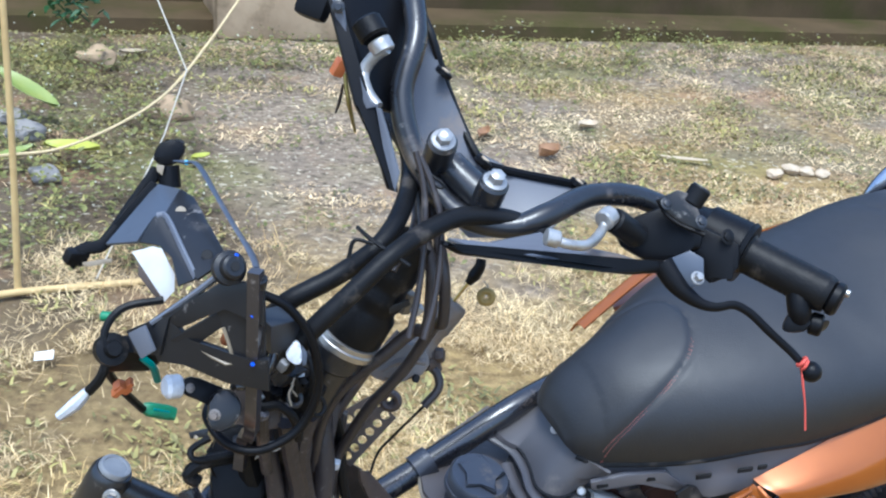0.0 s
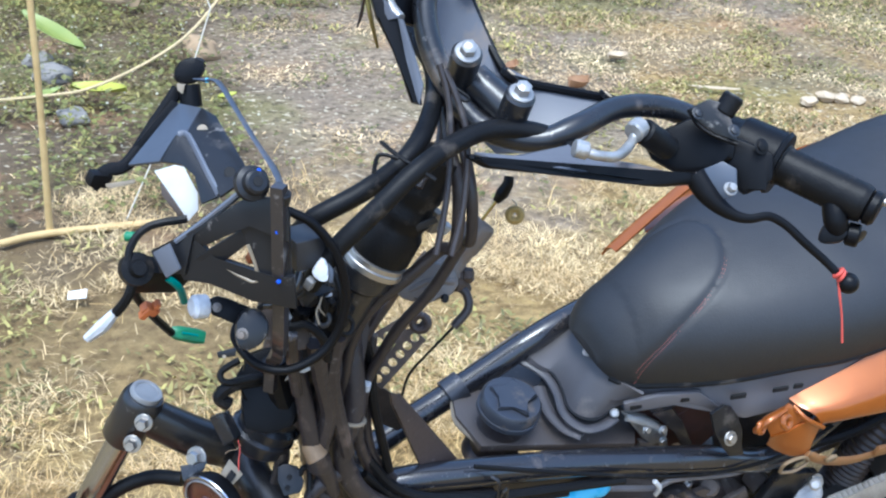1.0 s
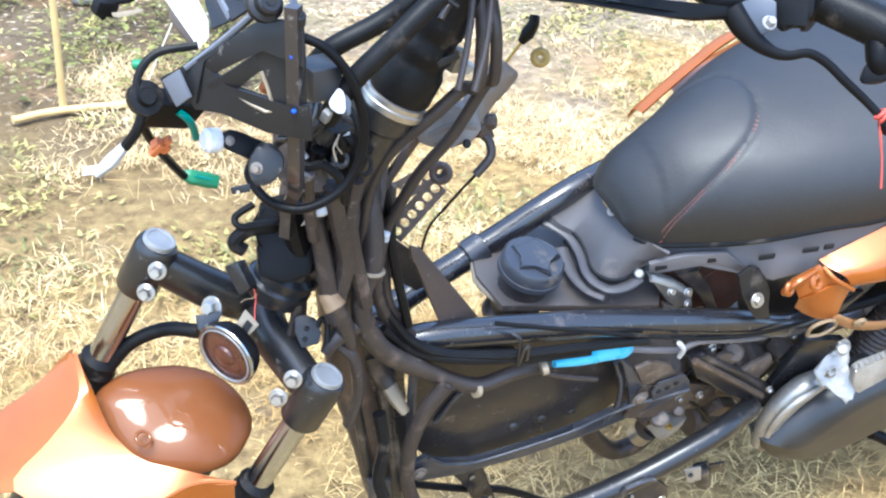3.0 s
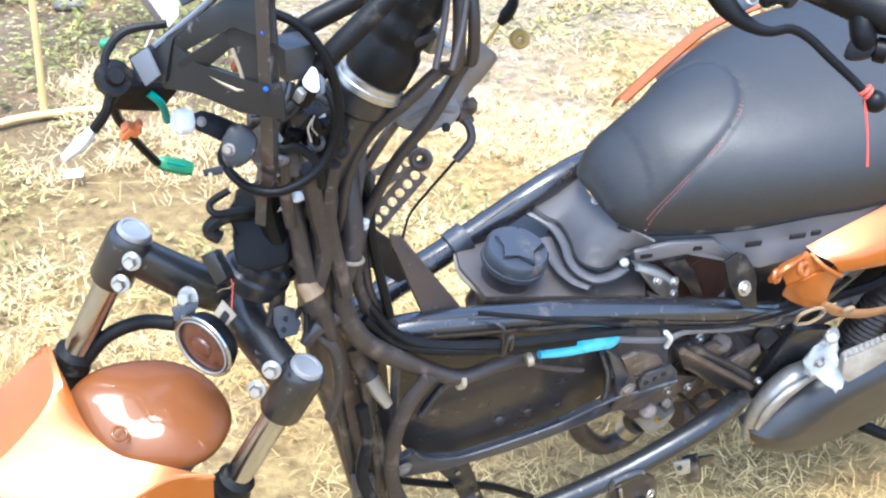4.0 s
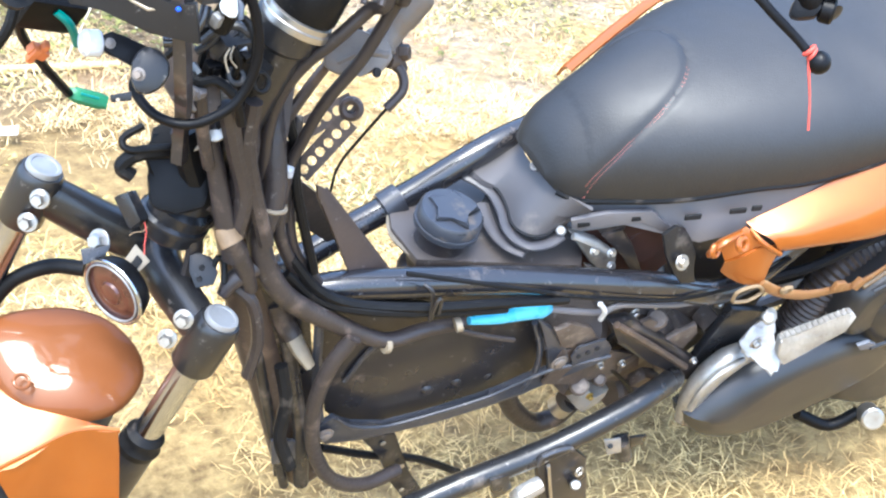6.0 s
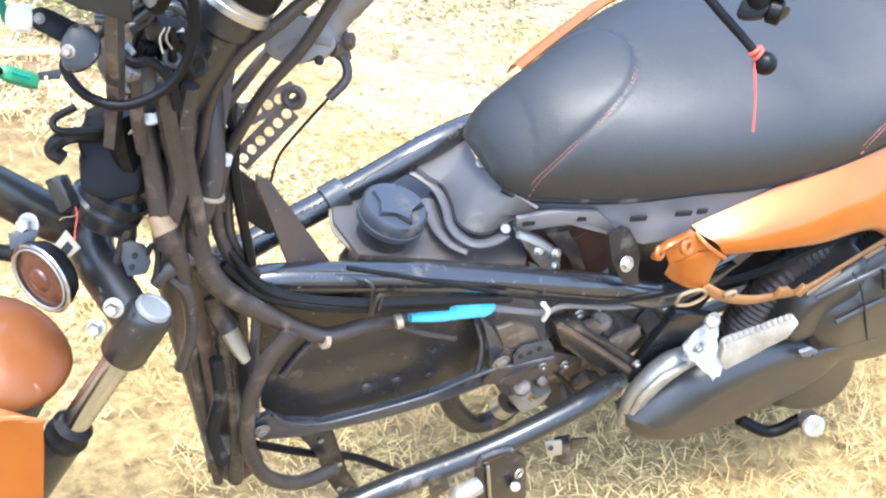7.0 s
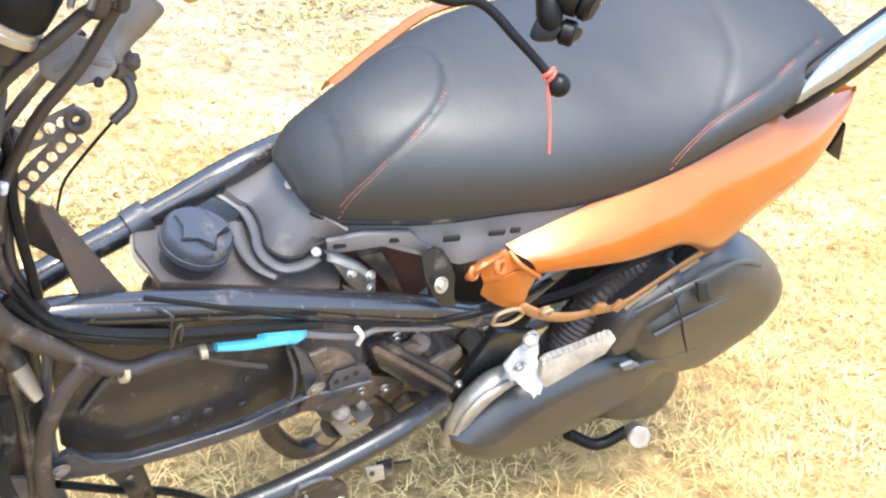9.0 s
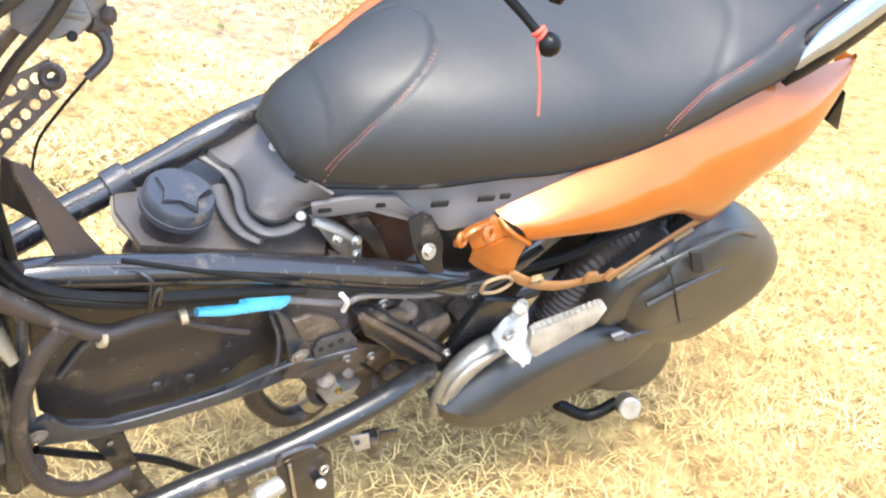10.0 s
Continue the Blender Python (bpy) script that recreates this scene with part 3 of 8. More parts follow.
# ---- house wall behind the yard ----
def build_wall():
    wall = part("wall_north", block((2.5, 6.05, 1.2), (14, 0.25, 2.4), bevel=0.0), M_CONCRETE, None, smooth=False)
    tagged(wall, "stained weathered concrete house wall", "wall", kind="structure")
    bm = bmesh.new()
    xs = np.linspace(-4.5, 9.5, 60)
    rows = [[Vector((x, 5.92, 0.085)) for x in xs], [Vector((x, 5.63 + 0.012 * noise.noise((x * 3, 0, 0)), 0.085 + 0.008 * noise.noise((x * 2, 1, 0)))) for x in xs], [Vector((x, 5.60 + 0.015 * noise.noise((x * 3, 0, 0)), 0.07)) for x in xs], [Vector((x, 5.59, -0.02)) for x in xs]]
    skin(bm, rows, close=False, caps=False)
    tagged(part("plinth", bm, M_CONCRETE, None), "low worn concrete plinth along the house wall", "plinth", kind="structure")
    step = block((1.38, 5.72, 0.12), (0.85, 0.46, 0.24), bevel=0.02)
    tagged(part("doorstep", step, M_PALECONC, None), "pale worn concrete doorstep at the wall", "doorstep", kind="structure")


build_wall()


# ---- the scooter, leaning on its stand; u to the rear, v to its right side, w up ----
scooter = thing("scooter", (0.5958, 1.246, 0.0), "stripped orange scooter with bare black frame and loose wiring", "scooter", turn=(14.0, 0, 10.0))
SIDE = (0, -1, 0)
FACING = Vector((-0.5, -0.72, 0.48)).normalized()


def scooter_frame():
    # head tube, down tube and the two main rails
    head = part("head_tube", lathe((-0.424, -0.037, 0.672), (-0.344, -0.048, 0.902), [(0, 0.031), (0.08, 0.033), (0.1, 0.027), (0.9, 0.027), (0.92, 0.031), (1, 0.031)], 24), M_PAINT, scooter)
    part("bearing_cup", lathe((-0.432, -0.037, 0.655), (-0.424, -0.036, 0.676), [(0, 0.031), (0.2, 0.034), (0.5, 0.034), (0.6, 0.0355), (0.85, 0.0355), (1, 0.032)], 24), M_PAINT, head)
    part("down_tube", tube([(-0.385, -0.02, 0.70), (-0.356, -0.030, 0.653), (-0.322, -0.040, 0.495), (-0.283, -0.050, 0.363), (-0.237, -0.060, 0.206), (-0.20, -0.05, 0.20)], [0.026, 0.028, 0.029, 0.026, 0.022, 0.022], 16), M_GUSSET, scooter, "black down tube with brown dust")
    left = part("main_rail", tube([(-0.35, -0.035, 0.60), (-0.297, -0.060, 0.559), (-0.220, -0.080, 0.567), (-0.032, -0.115, 0.562), (0.149, -0.142, 0.536), (0.300, -0.150, 0.501), (0.42, -0.15, 0.62), (0.62, -0.13, 0.72)], 0.0175, 14), M_RAILPAINT, scooter, "glossy black left frame rail")
    right = part("main_rail", tube([(-0.35, -0.02, 0.585), (-0.269, 0.030, 0.491), (-0.164, 0.055, 0.515), (-0.080, 0.066, 0.548), (0.038, 0.075, 0.607), (0.20, 0.115, 0.61), (0.42, 0.15, 0.64), (0.62, 0.13, 0.72)], 0.0175, 14), M_RAILPAINT, scooter, "glossy black right frame rail")
    part("rail_band", tube([(-0.124, 0.060, 0.531), (-0.101, 0.063, 0.542)], 0.0215, 14, 1), M_FLANGE, right)
    # gusset plates between the rails and the neck
    part("gusset_plate", slab([(-0.284, -0.045, 0.695), (-0.269, -0.041, 0.683), (-0.168, -0.068, 0.548), (-0.169, -0.074, 0.540), (-0.230, -0.074, 0.559), (-0.234, -0.066, 0.580), (-0.281, -0.049, 0.678)], 0.004, 0.0015), M_GUSSET, scooter, "triangular gusset plate with brown dust")
    part("gusset_edge", tube([(-0.269, -0.041, 0.683), (-0.168, -0.068, 0.548)], 0.0022, 6, 1), M_RUST, scooter)
    part("gusset_plate", slab([(-0.263, 0.030, 0.633), (-0.225, 0.030, 0.596), (-0.173, 0.040, 0.524), (-0.203, 0.040, 0.513), (-0.257, 0.030, 0.567)], 0.004, 0.0015), M_RUST, scooter)
    # foot board side tube with welded tabs
    low = part("floor_side_tube", tube([(-0.30, -0.19, 0.19), (-0.109, -0.200, 0.283), (0.028, -0.205, 0.321), (0.137, -0.205, 0.362), (0.195, -0.195, 0.373), (0.256, -0.170, 0.352)], 0.0155, 12), M_PAINT, scooter)
    part("weld_tab", slab([(0.119, -0.215, 0.323), (0.150, -0.215, 0.315), (0.166, -0.215, 0.278), (0.141, -0.215, 0.282)], 0.003, 0.001), M_BRIGHTALLOY, low)
    part("tab_hole", drum((0.135, -0.217, 0.305), (0.133, -0.219, 0.309), 0.0035, 0.0003, 10), M_SLOT, low)
    part("weld_tab", slab([(0.155, -0.200, 0.296), (0.183, -0.200, 0.293), (0.210, -0.200, 0.228), (0.186, -0.200, 0.231)], 0.004, 0.001), M_PAINT, low)
    part("side_stand_plate", slab([(0.019, -0.210, 0.310), (0.073, -0.210, 0.321), (0.104, -0.210, 0.289), (0.147, -0.215, 0.170), (0.062, -0.215, 0.190)], 0.012, 0.003), M_TRAY, low)
    part("stand_clip", tube([(0.017, -0.218, 0.314), (0.016, -0.220, 0.336), (0.048, -0.222, 0.343), (0.060, -0.222, 0.335)], 0.0035, 8, 3), M_FLANGE, low)
    part("stand_spring", tube([(0.031, -0.222, 0.313), (0.051, -0.224, 0.260), (0.074, -0.226, 0.200)], 0.0025, 8, 3), M_STEEL, low)
    part("stand_casting", block((0.015, -0.225, 0.270), (0.038, 0.02, 0.022), (0, -25, 0), 0.007), M_BRIGHTALLOY, low)
    part("stand_casting", block((0.002, -0.225, 0.262), (0.02, 0.02, 0.02), (10, 15, 0), 0.006), M_BRIGHTALLOY, low)
    part("stand_ring", hoop((0.091, -0.225, 0.277), (0.2, -1, 0.3), 0.006, 0.0018, 16), M_STEEL, low)
    part("stand_ring", drum((0.103, -0.220, 0.234), (0.088, -0.232, 0.258), 0.007, 0.002, 14), M_BRIGHTALLOY, low)
    part("stand_hook", slab([(-0.054, -0.215, 0.312), (-0.027, -0.215, 0.312), (-0.014, -0.218, 0.282), (-0.036, -0.218, 0.265)], 0.008, 0.002), M_PAINT, low)
    part("tube_stub", tube([(0.168, -0.205, 0.289), (0.188, -0.208, 0.249)], 0.011, 10, 1), M_PAINT, low)
    part("tube_ear", slab([(0.189, -0.200, 0.282), (0.222, -0.200, 0.274), (0.224, -0.200, 0.254), (0.202, -0.200, 0.254)], 0.004, 0.001), M_PAINT, low)
    # side box of the foot board with its pressed lower flange
    tray = part("side_box", slab([(-0.262, -0.070, 0.525), (-0.218, -0.075, 0.566), (-0.098, -0.085, 0.540), (0.010, -0.100, 0.512), (0.030, -0.110, 0.461), (0.046, -0.115, 0.387), (0.026, -0.110, 0.352), (-0.076, -0.090, 0.304), (-0.192, -0.080, 0.302), (-0.226, -0.075, 0.343)], 0.012, 0.003), M_TRAY, scooter, "black pressed steel side box")
    part("rim", slab([(-0.247, -0.102, 0.352), (-0.232, -0.102, 0.310), (-0.175, -0.102, 0.297), (-0.082, -0.112, 0.310), (-0.016, -0.122, 0.330), (0.028, -0.132, 0.354), (0.049, -0.146, 0.390), (0.078, -0.151, 0.404), (0.121, -0.156, 0.420), (0.120, -0.156, 0.430), (0.067, -0.151, 0.424), (0.036, -0.146, 0.417), (0.022, -0.138, 0.400), (0.006, -0.131, 0.382), (-0.023, -0.122, 0.356), (-0.088, -0.112, 0.334), (-0.151, -0.102, 0.318), (-0.200, -0.102, 0.336), (-0.227, -0.102, 0.364)], 0.010, 0.003, way=(0.05, -1, 0.2)), M_FLANGE, tray, "worn black lower rim")
    part("rim_edge", tube([(-0.227, -0.108, 0.364), (-0.200, -0.108, 0.337), (-0.151, -0.108, 0.319), (-0.088, -0.118, 0.335), (-0.023, -0.128, 0.357), (0.006, -0.137, 0.383), (0.036, -0.152, 0.418), (0.067, -0.157, 0.425), (0.120, -0.162, 0.431)], 0.0026, 8, 4), M_FLANGE, tray)
    part("rim", tube([(0.020, -0.136, 0.368), (0.026, -0.140, 0.411), (0.017, -0.138, 0.459), (-0.001, -0.132, 0.500)], 0.0065, 10, 5, flat=0.6), M_FLANGE, tray)
    part("rim", tube([(-0.270, -0.090, 0.530), (-0.258, -0.094, 0.432), (-0.240, -0.100, 0.340)], 0.006, 8, 4), M_FLANGE, tray)
    part("corner_bracket", slab([(-0.012, -0.142, 0.522), (0.020, -0.142, 0.494), (0.045, -0.150, 0.465), (0.068, -0.152, 0.418), (0.034, -0.149, 0.420), (0.024, -0.142, 0.462)], 0.006, 0.002), M_FLANGE, tray)
    for q in ((-0.239, -0.112, 0.340), (0.040, -0.158, 0.440)):
        part("bolt", bolt(q, SIDE, 0.008, tall=0.005), M_DULLALLOY, tray)
    part("tray_step", tube([(-0.214, -0.086, 0.404), (-0.201, -0.088, 0.441), (-0.184, -0.090, 0.471)], 0.0035, 8, 3), M_FLANGE, tray)
    part("hole_strip", slab([(0.057, -0.157, 0.444), (0.062, -0.157, 0.462), (0.102, -0.157, 0.465), (0.117, -0.158, 0.447), (0.120, -0.158, 0.431), (0.066, -0.157, 0.424)], 0.004, 0.001), M_FLANGE, tray)
    for q in ((0.066, -0.160, 0.446), (0.079, -0.160, 0.449), (0.092, -0.160, 0.453)):
        part("hole", drum(Vector(q), Vector(q) + Vector((0, -0.0015, 0)), 0.0036, 0.0003, 10), M_SLOT, tray)
    for q in ((-0.097, -0.098, 0.361), (-0.059, -0.102, 0.369), (-0.016, -0.107, 0.373)):
        part("dimple", lathe(Vector(q) + Vector((0, 0.006, 0)), Vector(q) + Vector((0, -0.005, 0)), [(0, 0.010), (0.6, 0.009), (0.9, 0.006), (1, 0.003)], 16), M_TRAY, tray)
    part("frame_web", slab([(-0.342, -0.060, 0.610), (-0.268, -0.062, 0.515), (-0.240, -0.066, 0.378), (-0.218, -0.070, 0.262), (-0.219, -0.070, 0.198), (-0.268, -0.066, 0.205), (-0.296, -0.062, 0.369), (-0.334, -0.056, 0.487)], 0.006, 0.002), M_TRAY, scooter, "black frame web behind the cables")
    part("web_bar", tube([(-0.298, -0.070, 0.500), (-0.282, -0.085, 0.430), (-0.262, -0.095, 0.330), (-0.246, -0.098, 0.225)], [0.008, 0.0075, 0.009, 0.010], 10, 5), M_PAINT, scooter)
    part("web_bar", tube([(-0.325, -0.066, 0.470), (-0.305, -0.075, 0.380), (-0.284, -0.082, 0.290), (-0.262, -0.086, 0.210)], 0.0065, 10, 5), M_PAINT, scooter)
    part("web_clip", slab([(-0.300, -0.092, 0.330), (-0.268, -0.096, 0.322), (-0.262, -0.098, 0.285), (-0.292, -0.094, 0.280)], 0.006, 0.002), M_FLANGE, scooter)
    part("neck_casting", slab([(-0.412, 0.012, 0.800), (-0.349, 0.008, 0.825), (-0.324, 0.003, 0.831), (-0.316, -0.022, 0.812), (-0.324, -0.038, 0.776), (-0.330, -0.050, 0.745), (-0.331, -0.060, 0.715), (-0.350, -0.062, 0.690), (-0.395, -0.060, 0.692), (-0.428, -0.050, 0.705), (-0.438, -0.030, 0.730)], 0.024, 0.006), M_RUST, scooter, "brown-black frame head casting")
    # perforated bracket and cross members behind the box
    low_arm = part("lower_bracket", slab([(-0.171, -0.090, 0.281), (-0.118, -0.090, 0.271), (-0.102, -0.100, 0.230), (-0.085, -0.105, 0.185), (-0.033, -0.110, 0.102), (-0.071, -0.110, 0.111), (-0.110, -0.105, 0.175), (-0.136, -0.095, 0.236)], 0.006, 0.002), M_PAINT, scooter)
    for q in ((-0.136, -0.096, 0.262), (-0.103, -0.108, 0.213), (-0.092, -0.112, 0.158)):
        part("hole", drum(Vector(q), Vector(q) + Vector((0, -0.002, 0)), 0.004, 0.0004, 12), M_BEIGE, low_arm)
    part("engine_hanger", slab([(0.043, -0.150, 0.456), (0.098, -0.150, 0.443), (0.214, -0.130, 0.369), (0.224, -0.130, 0.342), (0.089, -0.150, 0.372), (0.035, -0.150, 0.392)], 0.006, 0.002), M_RUST, scooter)
    for outline in ([(0.016, -0.149, 0.500), (0.039, -0.149, 0.505), (0.076, -0.149, 0.487), (0.099, -0.149, 0.457), (0.074, -0.149, 0.447), (0.039, -0.149, 0.462)], [(0.219, -0.149, 0.419), (0.240, -0.149, 0.430), (0.266, -0.149, 0.441), (0.279, -0.149, 0.419), (0.264, -0.149, 0.383), (0.236, -0.149, 0.393)], [(0.146, -0.146, 0.465), (0.178, -0.146, 0.471), (0.209, -0.146, 0.452), (0.201, -0.146, 0.439), (0.167, -0.146, 0.446)]):
        part("grimy_plate", slab(outline, 0.008, 0.003), M_GRIME, scooter)
    part("link_arm", slab([(0.103, -0.145, 0.487), (0.138, -0.145, 0.487), (0.227, -0.150, 0.419), (0.306, -0.155, 0.359), (0.323, -0.155, 0.310), (0.286, -0.155, 0.327), (0.204, -0.150, 0.387), (0.135, -0.145, 0.438)], 0.020, 0.009), M_OLDPAINT, scooter, "dusty brown engine link arm")
    part("arm_rib", tube([(0.106, -0.160, 0.493), (0.171, -0.165, 0.445), (0.266, -0.170, 0.372)], 0.005, 8, 3), M_RUST, scooter)
    part("rear_bracket", slab([(0.302, -0.160, 0.474), (0.391, -0.160, 0.443), (0.419, -0.160, 0.400), (0.357, -0.150, 0.298), (0.291, -0.150, 0.334)], 0.012, 0.003), M_PAINT, scooter)


scooter_frame()


def tank_and_underseat():
    tank = part("fuel_tank", slab([(-0.119, 0.061, 0.536), (-0.082, 0.092, 0.535), (0.030, 0.138, 0.533), (0.104, 0.062, 0.533), (0.094, -0.068, 0.535), (0.075, -0.096, 0.535), (-0.127, -0.039, 0.537), (-0.134, 0.018, 0.536)], 0.012, 0.003), M_TANK, scooter, "dusty dark fuel tank top")
    c = Vector((-0.081, -0.016, 0.592))
    way = Vector((0.06, -0.02, 1)).normalized()
    part("filler_neck", lathe(c - way * 0.105, c - way * 0.02, [(0, 0.039), (0.1, 0.037), (0.16, 0.031), (0.45, 0.031), (0.5, 0.034), (0.6, 0.034), (0.65, 0.031), (1, 0.031)], 36), M_DUSTYRUBBER, tank, "dusty black filler neck")
    cap = part("fuel_cap", lathe(c - way * 0.026, c, [(0, 0.0385), (0.1, 0.041), (0.35, 0.041), (0.37, 0.0395), (0.85, 0.0395), (1, 0.0365)], 40), M_CAP, scooter, "round black plastic fuel cap with star grip")
    bm = bmesh.new()
    side, other = Vector((1, 0, 0)), Vector((0, 1, 0))
    ring = []
    for k in range(10):
        a, r = 2 * math.pi * k / 10 + 0.42, 0.0325 if k % 2 else 0.0175
        ring.append(c + (side * math.cos(a) + other * math.sin(a)) * r + way * 0.0015)
    slab(ring, 0.007, 0.0018, bm, way)
    part("star_grip", bm, M_CAP, cap)
    for i in range(5, 10):
        p, q = ring[i], ring[(i + 1) % 10]
        out = ((p + q) / 2 - c).normalized() * 0.0012
        part("grip_groove", tube([p + out - way * 0.0012, q + out - way * 0.0012], 0.0013, 6, 1), M_SLOT, cap)
    for ang in (200, 262, 330):
        d = Vector((math.cos(radians(ang)), math.sin(radians(ang)), 0))
        part("cap_notch", block(c - way * 0.004 + d * 0.0375, (0.009, 0.003, 0.002), (0, 0, ang - 90), 0.0005), M_SLOT, cap)
    part("tank_lip", tube([(-0.119, 0.056, 0.534), (-0.135, 0.013, 0.535), (-0.124, -0.031, 0.535)], 0.003, 6, 4), M_BEIGE, tank, "pale edge of the tank plate")
    # moulded under-seat panel with a wavy rubber lip round the filler
    front = spline([(-0.014, 0.058, 0.577), (-0.006, 0.036, 0.577), (0.008, 0.018, 0.577), (0.005, -0.013, 0.577), (-0.004, -0.044, 0.577), (0.006, -0.062, 0.577), (0.024, -0.066, 0.579), (0.056, -0.058, 0.583)], 5)
    back = spline([(0.072, 0.108, 0.596), (0.053, 0.062, 0.608), (0.041, 0.025, 0.616), (0.037, -0.005, 0.622), (0.036, -0.025, 0.626), (0.038, -0.045, 0.631), (0.044, -0.066, 0.634), (0.058, -0.090, 0.636)], 5)
    rows = [[p.lerp(q, k) + Vector((0, 0, lift)) for p, q in zip(front, back)] for k, lift in ((0, -0.003), (0.02, 0.001), (0.5, 0.002), (1, 0.0))]
    part("under_seat_panel", sheet(rows, 0.004), M_PANEL, scooter, "grey moulded panel in front of the seat")
    part("panel_ledge", tube([(0.024, -0.068, 0.590), (0.046, -0.070, 0.604), (0.062, -0.082, 0.622)], [0.003, 0.006, 0.004], 8, 4, flat=0.5), M_PANEL, scooter)
    part("rubber_lip", tube([(-0.020, 0.058, 0.570), (-0.008, 0.040, 0.570), (0.000, 0.018, 0.570), (-0.003, -0.012, 0.570), (-0.012, -0.041, 0.570), (-0.010, -0.061, 0.570), (0.001, -0.077, 0.572), (0.023, -0.080, 0.575), (0.042, -0.076, 0.580)], 0.0045, 10, 6, flat=1.7, up=(0, 0, 1)), M_LIP, scooter, "grey wavy rubber lip")
    # dark tube puts the shade between panel and lip into colour
    part("lip_crease_shade", tube([(-0.013, 0.052, 0.577), (-0.002, 0.034, 0.577), (0.005, 0.015, 0.577), (0.002, -0.013, 0.577), (-0.007, -0.043, 0.577), (0.002, -0.064, 0.578), (0.022, -0.070, 0.580), (0.050, -0.064, 0.585)], 0.0026, 6, 6), M_SLOT, scooter)
    part("inner_flap", tube([(-0.012, 0.016, 0.558), (-0.018, -0.008, 0.557), (-0.021, -0.034, 0.557), (-0.016, -0.058, 0.558), (-0.004, -0.078, 0.562)], 0.004, 8, 5, flat=2.2, up=(0, 0, 1)), M_PANEL, scooter)
    part("panel_slot", sheet([spline(r, 4) for r in ([(0.004, 0.034, 0.566), (0.008, 0.016, 0.566), (0.002, -0.014, 0.565), (-0.006, -0.040, 0.564)], [(-0.010, 0.022, 0.556), (-0.014, 0.006, 0.556), (-0.018, -0.020, 0.556), (-0.016, -0.044, 0.557)])], 0.002), M_SLOT, scooter)
    part("screw", bolt((0.032, 0.000, 0.627), (-0.5, -0.4, 0.7), 0.004), M_STEEL, scooter)
    # slotted side rail of the seat base
    rail = part("seat_base_rail", sheet([[Vector(p) for p in ((0.040, -0.052, 0.611), (0.069, -0.066, 0.589), (0.065, -0.076, 0.581))], [Vector(p) for p in ((0.108, -0.086, 0.634), (0.107, -0.096, 0.624), (0.108, -0.102, 0.609))], [Vector(p) for p in ((0.194, -0.122, 0.658), (0.195, -0.138, 0.634), (0.198, -0.143, 0.599))], [Vector(p) for p in ((0.319, -0.160, 0.697), (0.293, -0.165, 0.656), (0.262, -0.165, 0.629))], [Vector(p) for p in ((0.482, -0.165, 0.741), (0.499, -0.170, 0.711), (0.530, -0.170, 0.667))]], 0.006), M_RAILGREY, scooter, "grey slotted plastic seat base rail")
    for q, v in ((((0.120, -0.108, 0.624)), 1), (((0.173, -0.136, 0.641)), 1), (((0.221, -0.154, 0.658)), 1), (((0.240, -0.162, 0.666)), 0.6)):
        part("slot", block(Vector(q) + Vector((0, -0.0008, 0)), (0.021 * v, 0.0032, 0.0075), (0, -6, -12), 0.0008), M_SLOT, rail)
    part("side_plate", slab([(0.041, -0.081, 0.613), (0.082, -0.092, 0.628), (0.130, -0.112, 0.638), (0.166, -0.124, 0.612), (0.169, -0.124, 0.600), (0.146, -0.116, 0.612), (0.126, -0.109, 0.619), (0.098, -0.098, 0.611), (0.070, -0.089, 0.604), (0.060, -0.084, 0.595), (0.047, -0.081, 0.598)], 0.006, 0.0015), M_RAILGREY, rail)
    part("hole", slab([(0.049, -0.086, 0.609), (0.064, -0.089, 0.612), (0.066, -0.089, 0.605), (0.051, -0.086, 0.602)], 0.004, 0.001), M_SLOT, rail)
    part("dark_bay", slab([(0.074, -0.062, 0.600), (0.170, -0.085, 0.610), (0.222, -0.100, 0.530), (0.200, -0.095, 0.490), (0.100, -0.070, 0.505)], 0.008, 0.002), M_BAY, scooter, "red-brown grime in the open bay")
    part("bay_web", slab([(0.095, -0.084, 0.580), (0.118, -0.092, 0.592), (0.145, -0.096, 0.560), (0.176, -0.101, 0.512), (0.158, -0.099, 0.514), (0.138, -0.094, 0.545)], 0.008, 0.002), M_OLDPAINT, scooter)
    part("bay_web", slab([(0.078, -0.078, 0.598), (0.122, -0.090, 0.606), (0.124, -0.090, 0.590), (0.096, -0.082, 0.580)], 0.006, 0.002), M_OLDPAINT, scooter)
    part("bay_cup", lathe((0.176, -0.060, 0.545), (0.170, -0.092, 0.548), [(0, 0.010), (0.2, 0.026), (0.8, 0.028), (0.9, 0.030), (1, 0.026)], 20), M_BAY, scooter)
    part("rusty_bit", block((0.146, -0.102, 0.517), (0.012, 0.006, 0.007), (0, 10, 0), 0.002), M_TAPE, scooter)
    # filler sheet added for the dark interior; it hides the ground behind
    part("dark_filler", sheet([spline(r, 4) for r in ([(0.212, -0.075, 0.556), (0.327, -0.085, 0.558), (0.454, -0.090, 0.576), (0.731, -0.090, 0.562)], [(0.224, -0.085, 0.514), (0.351, -0.095, 0.496), (0.500, -0.100, 0.501), (0.782, -0.095, 0.487)], [(0.253, -0.085, 0.455), (0.395, -0.095, 0.407), (0.542, -0.100, 0.410), (0.812, -0.095, 0.438)])], 0.004), M_TRAY, scooter, "dark filler sheet behind the side fairing")
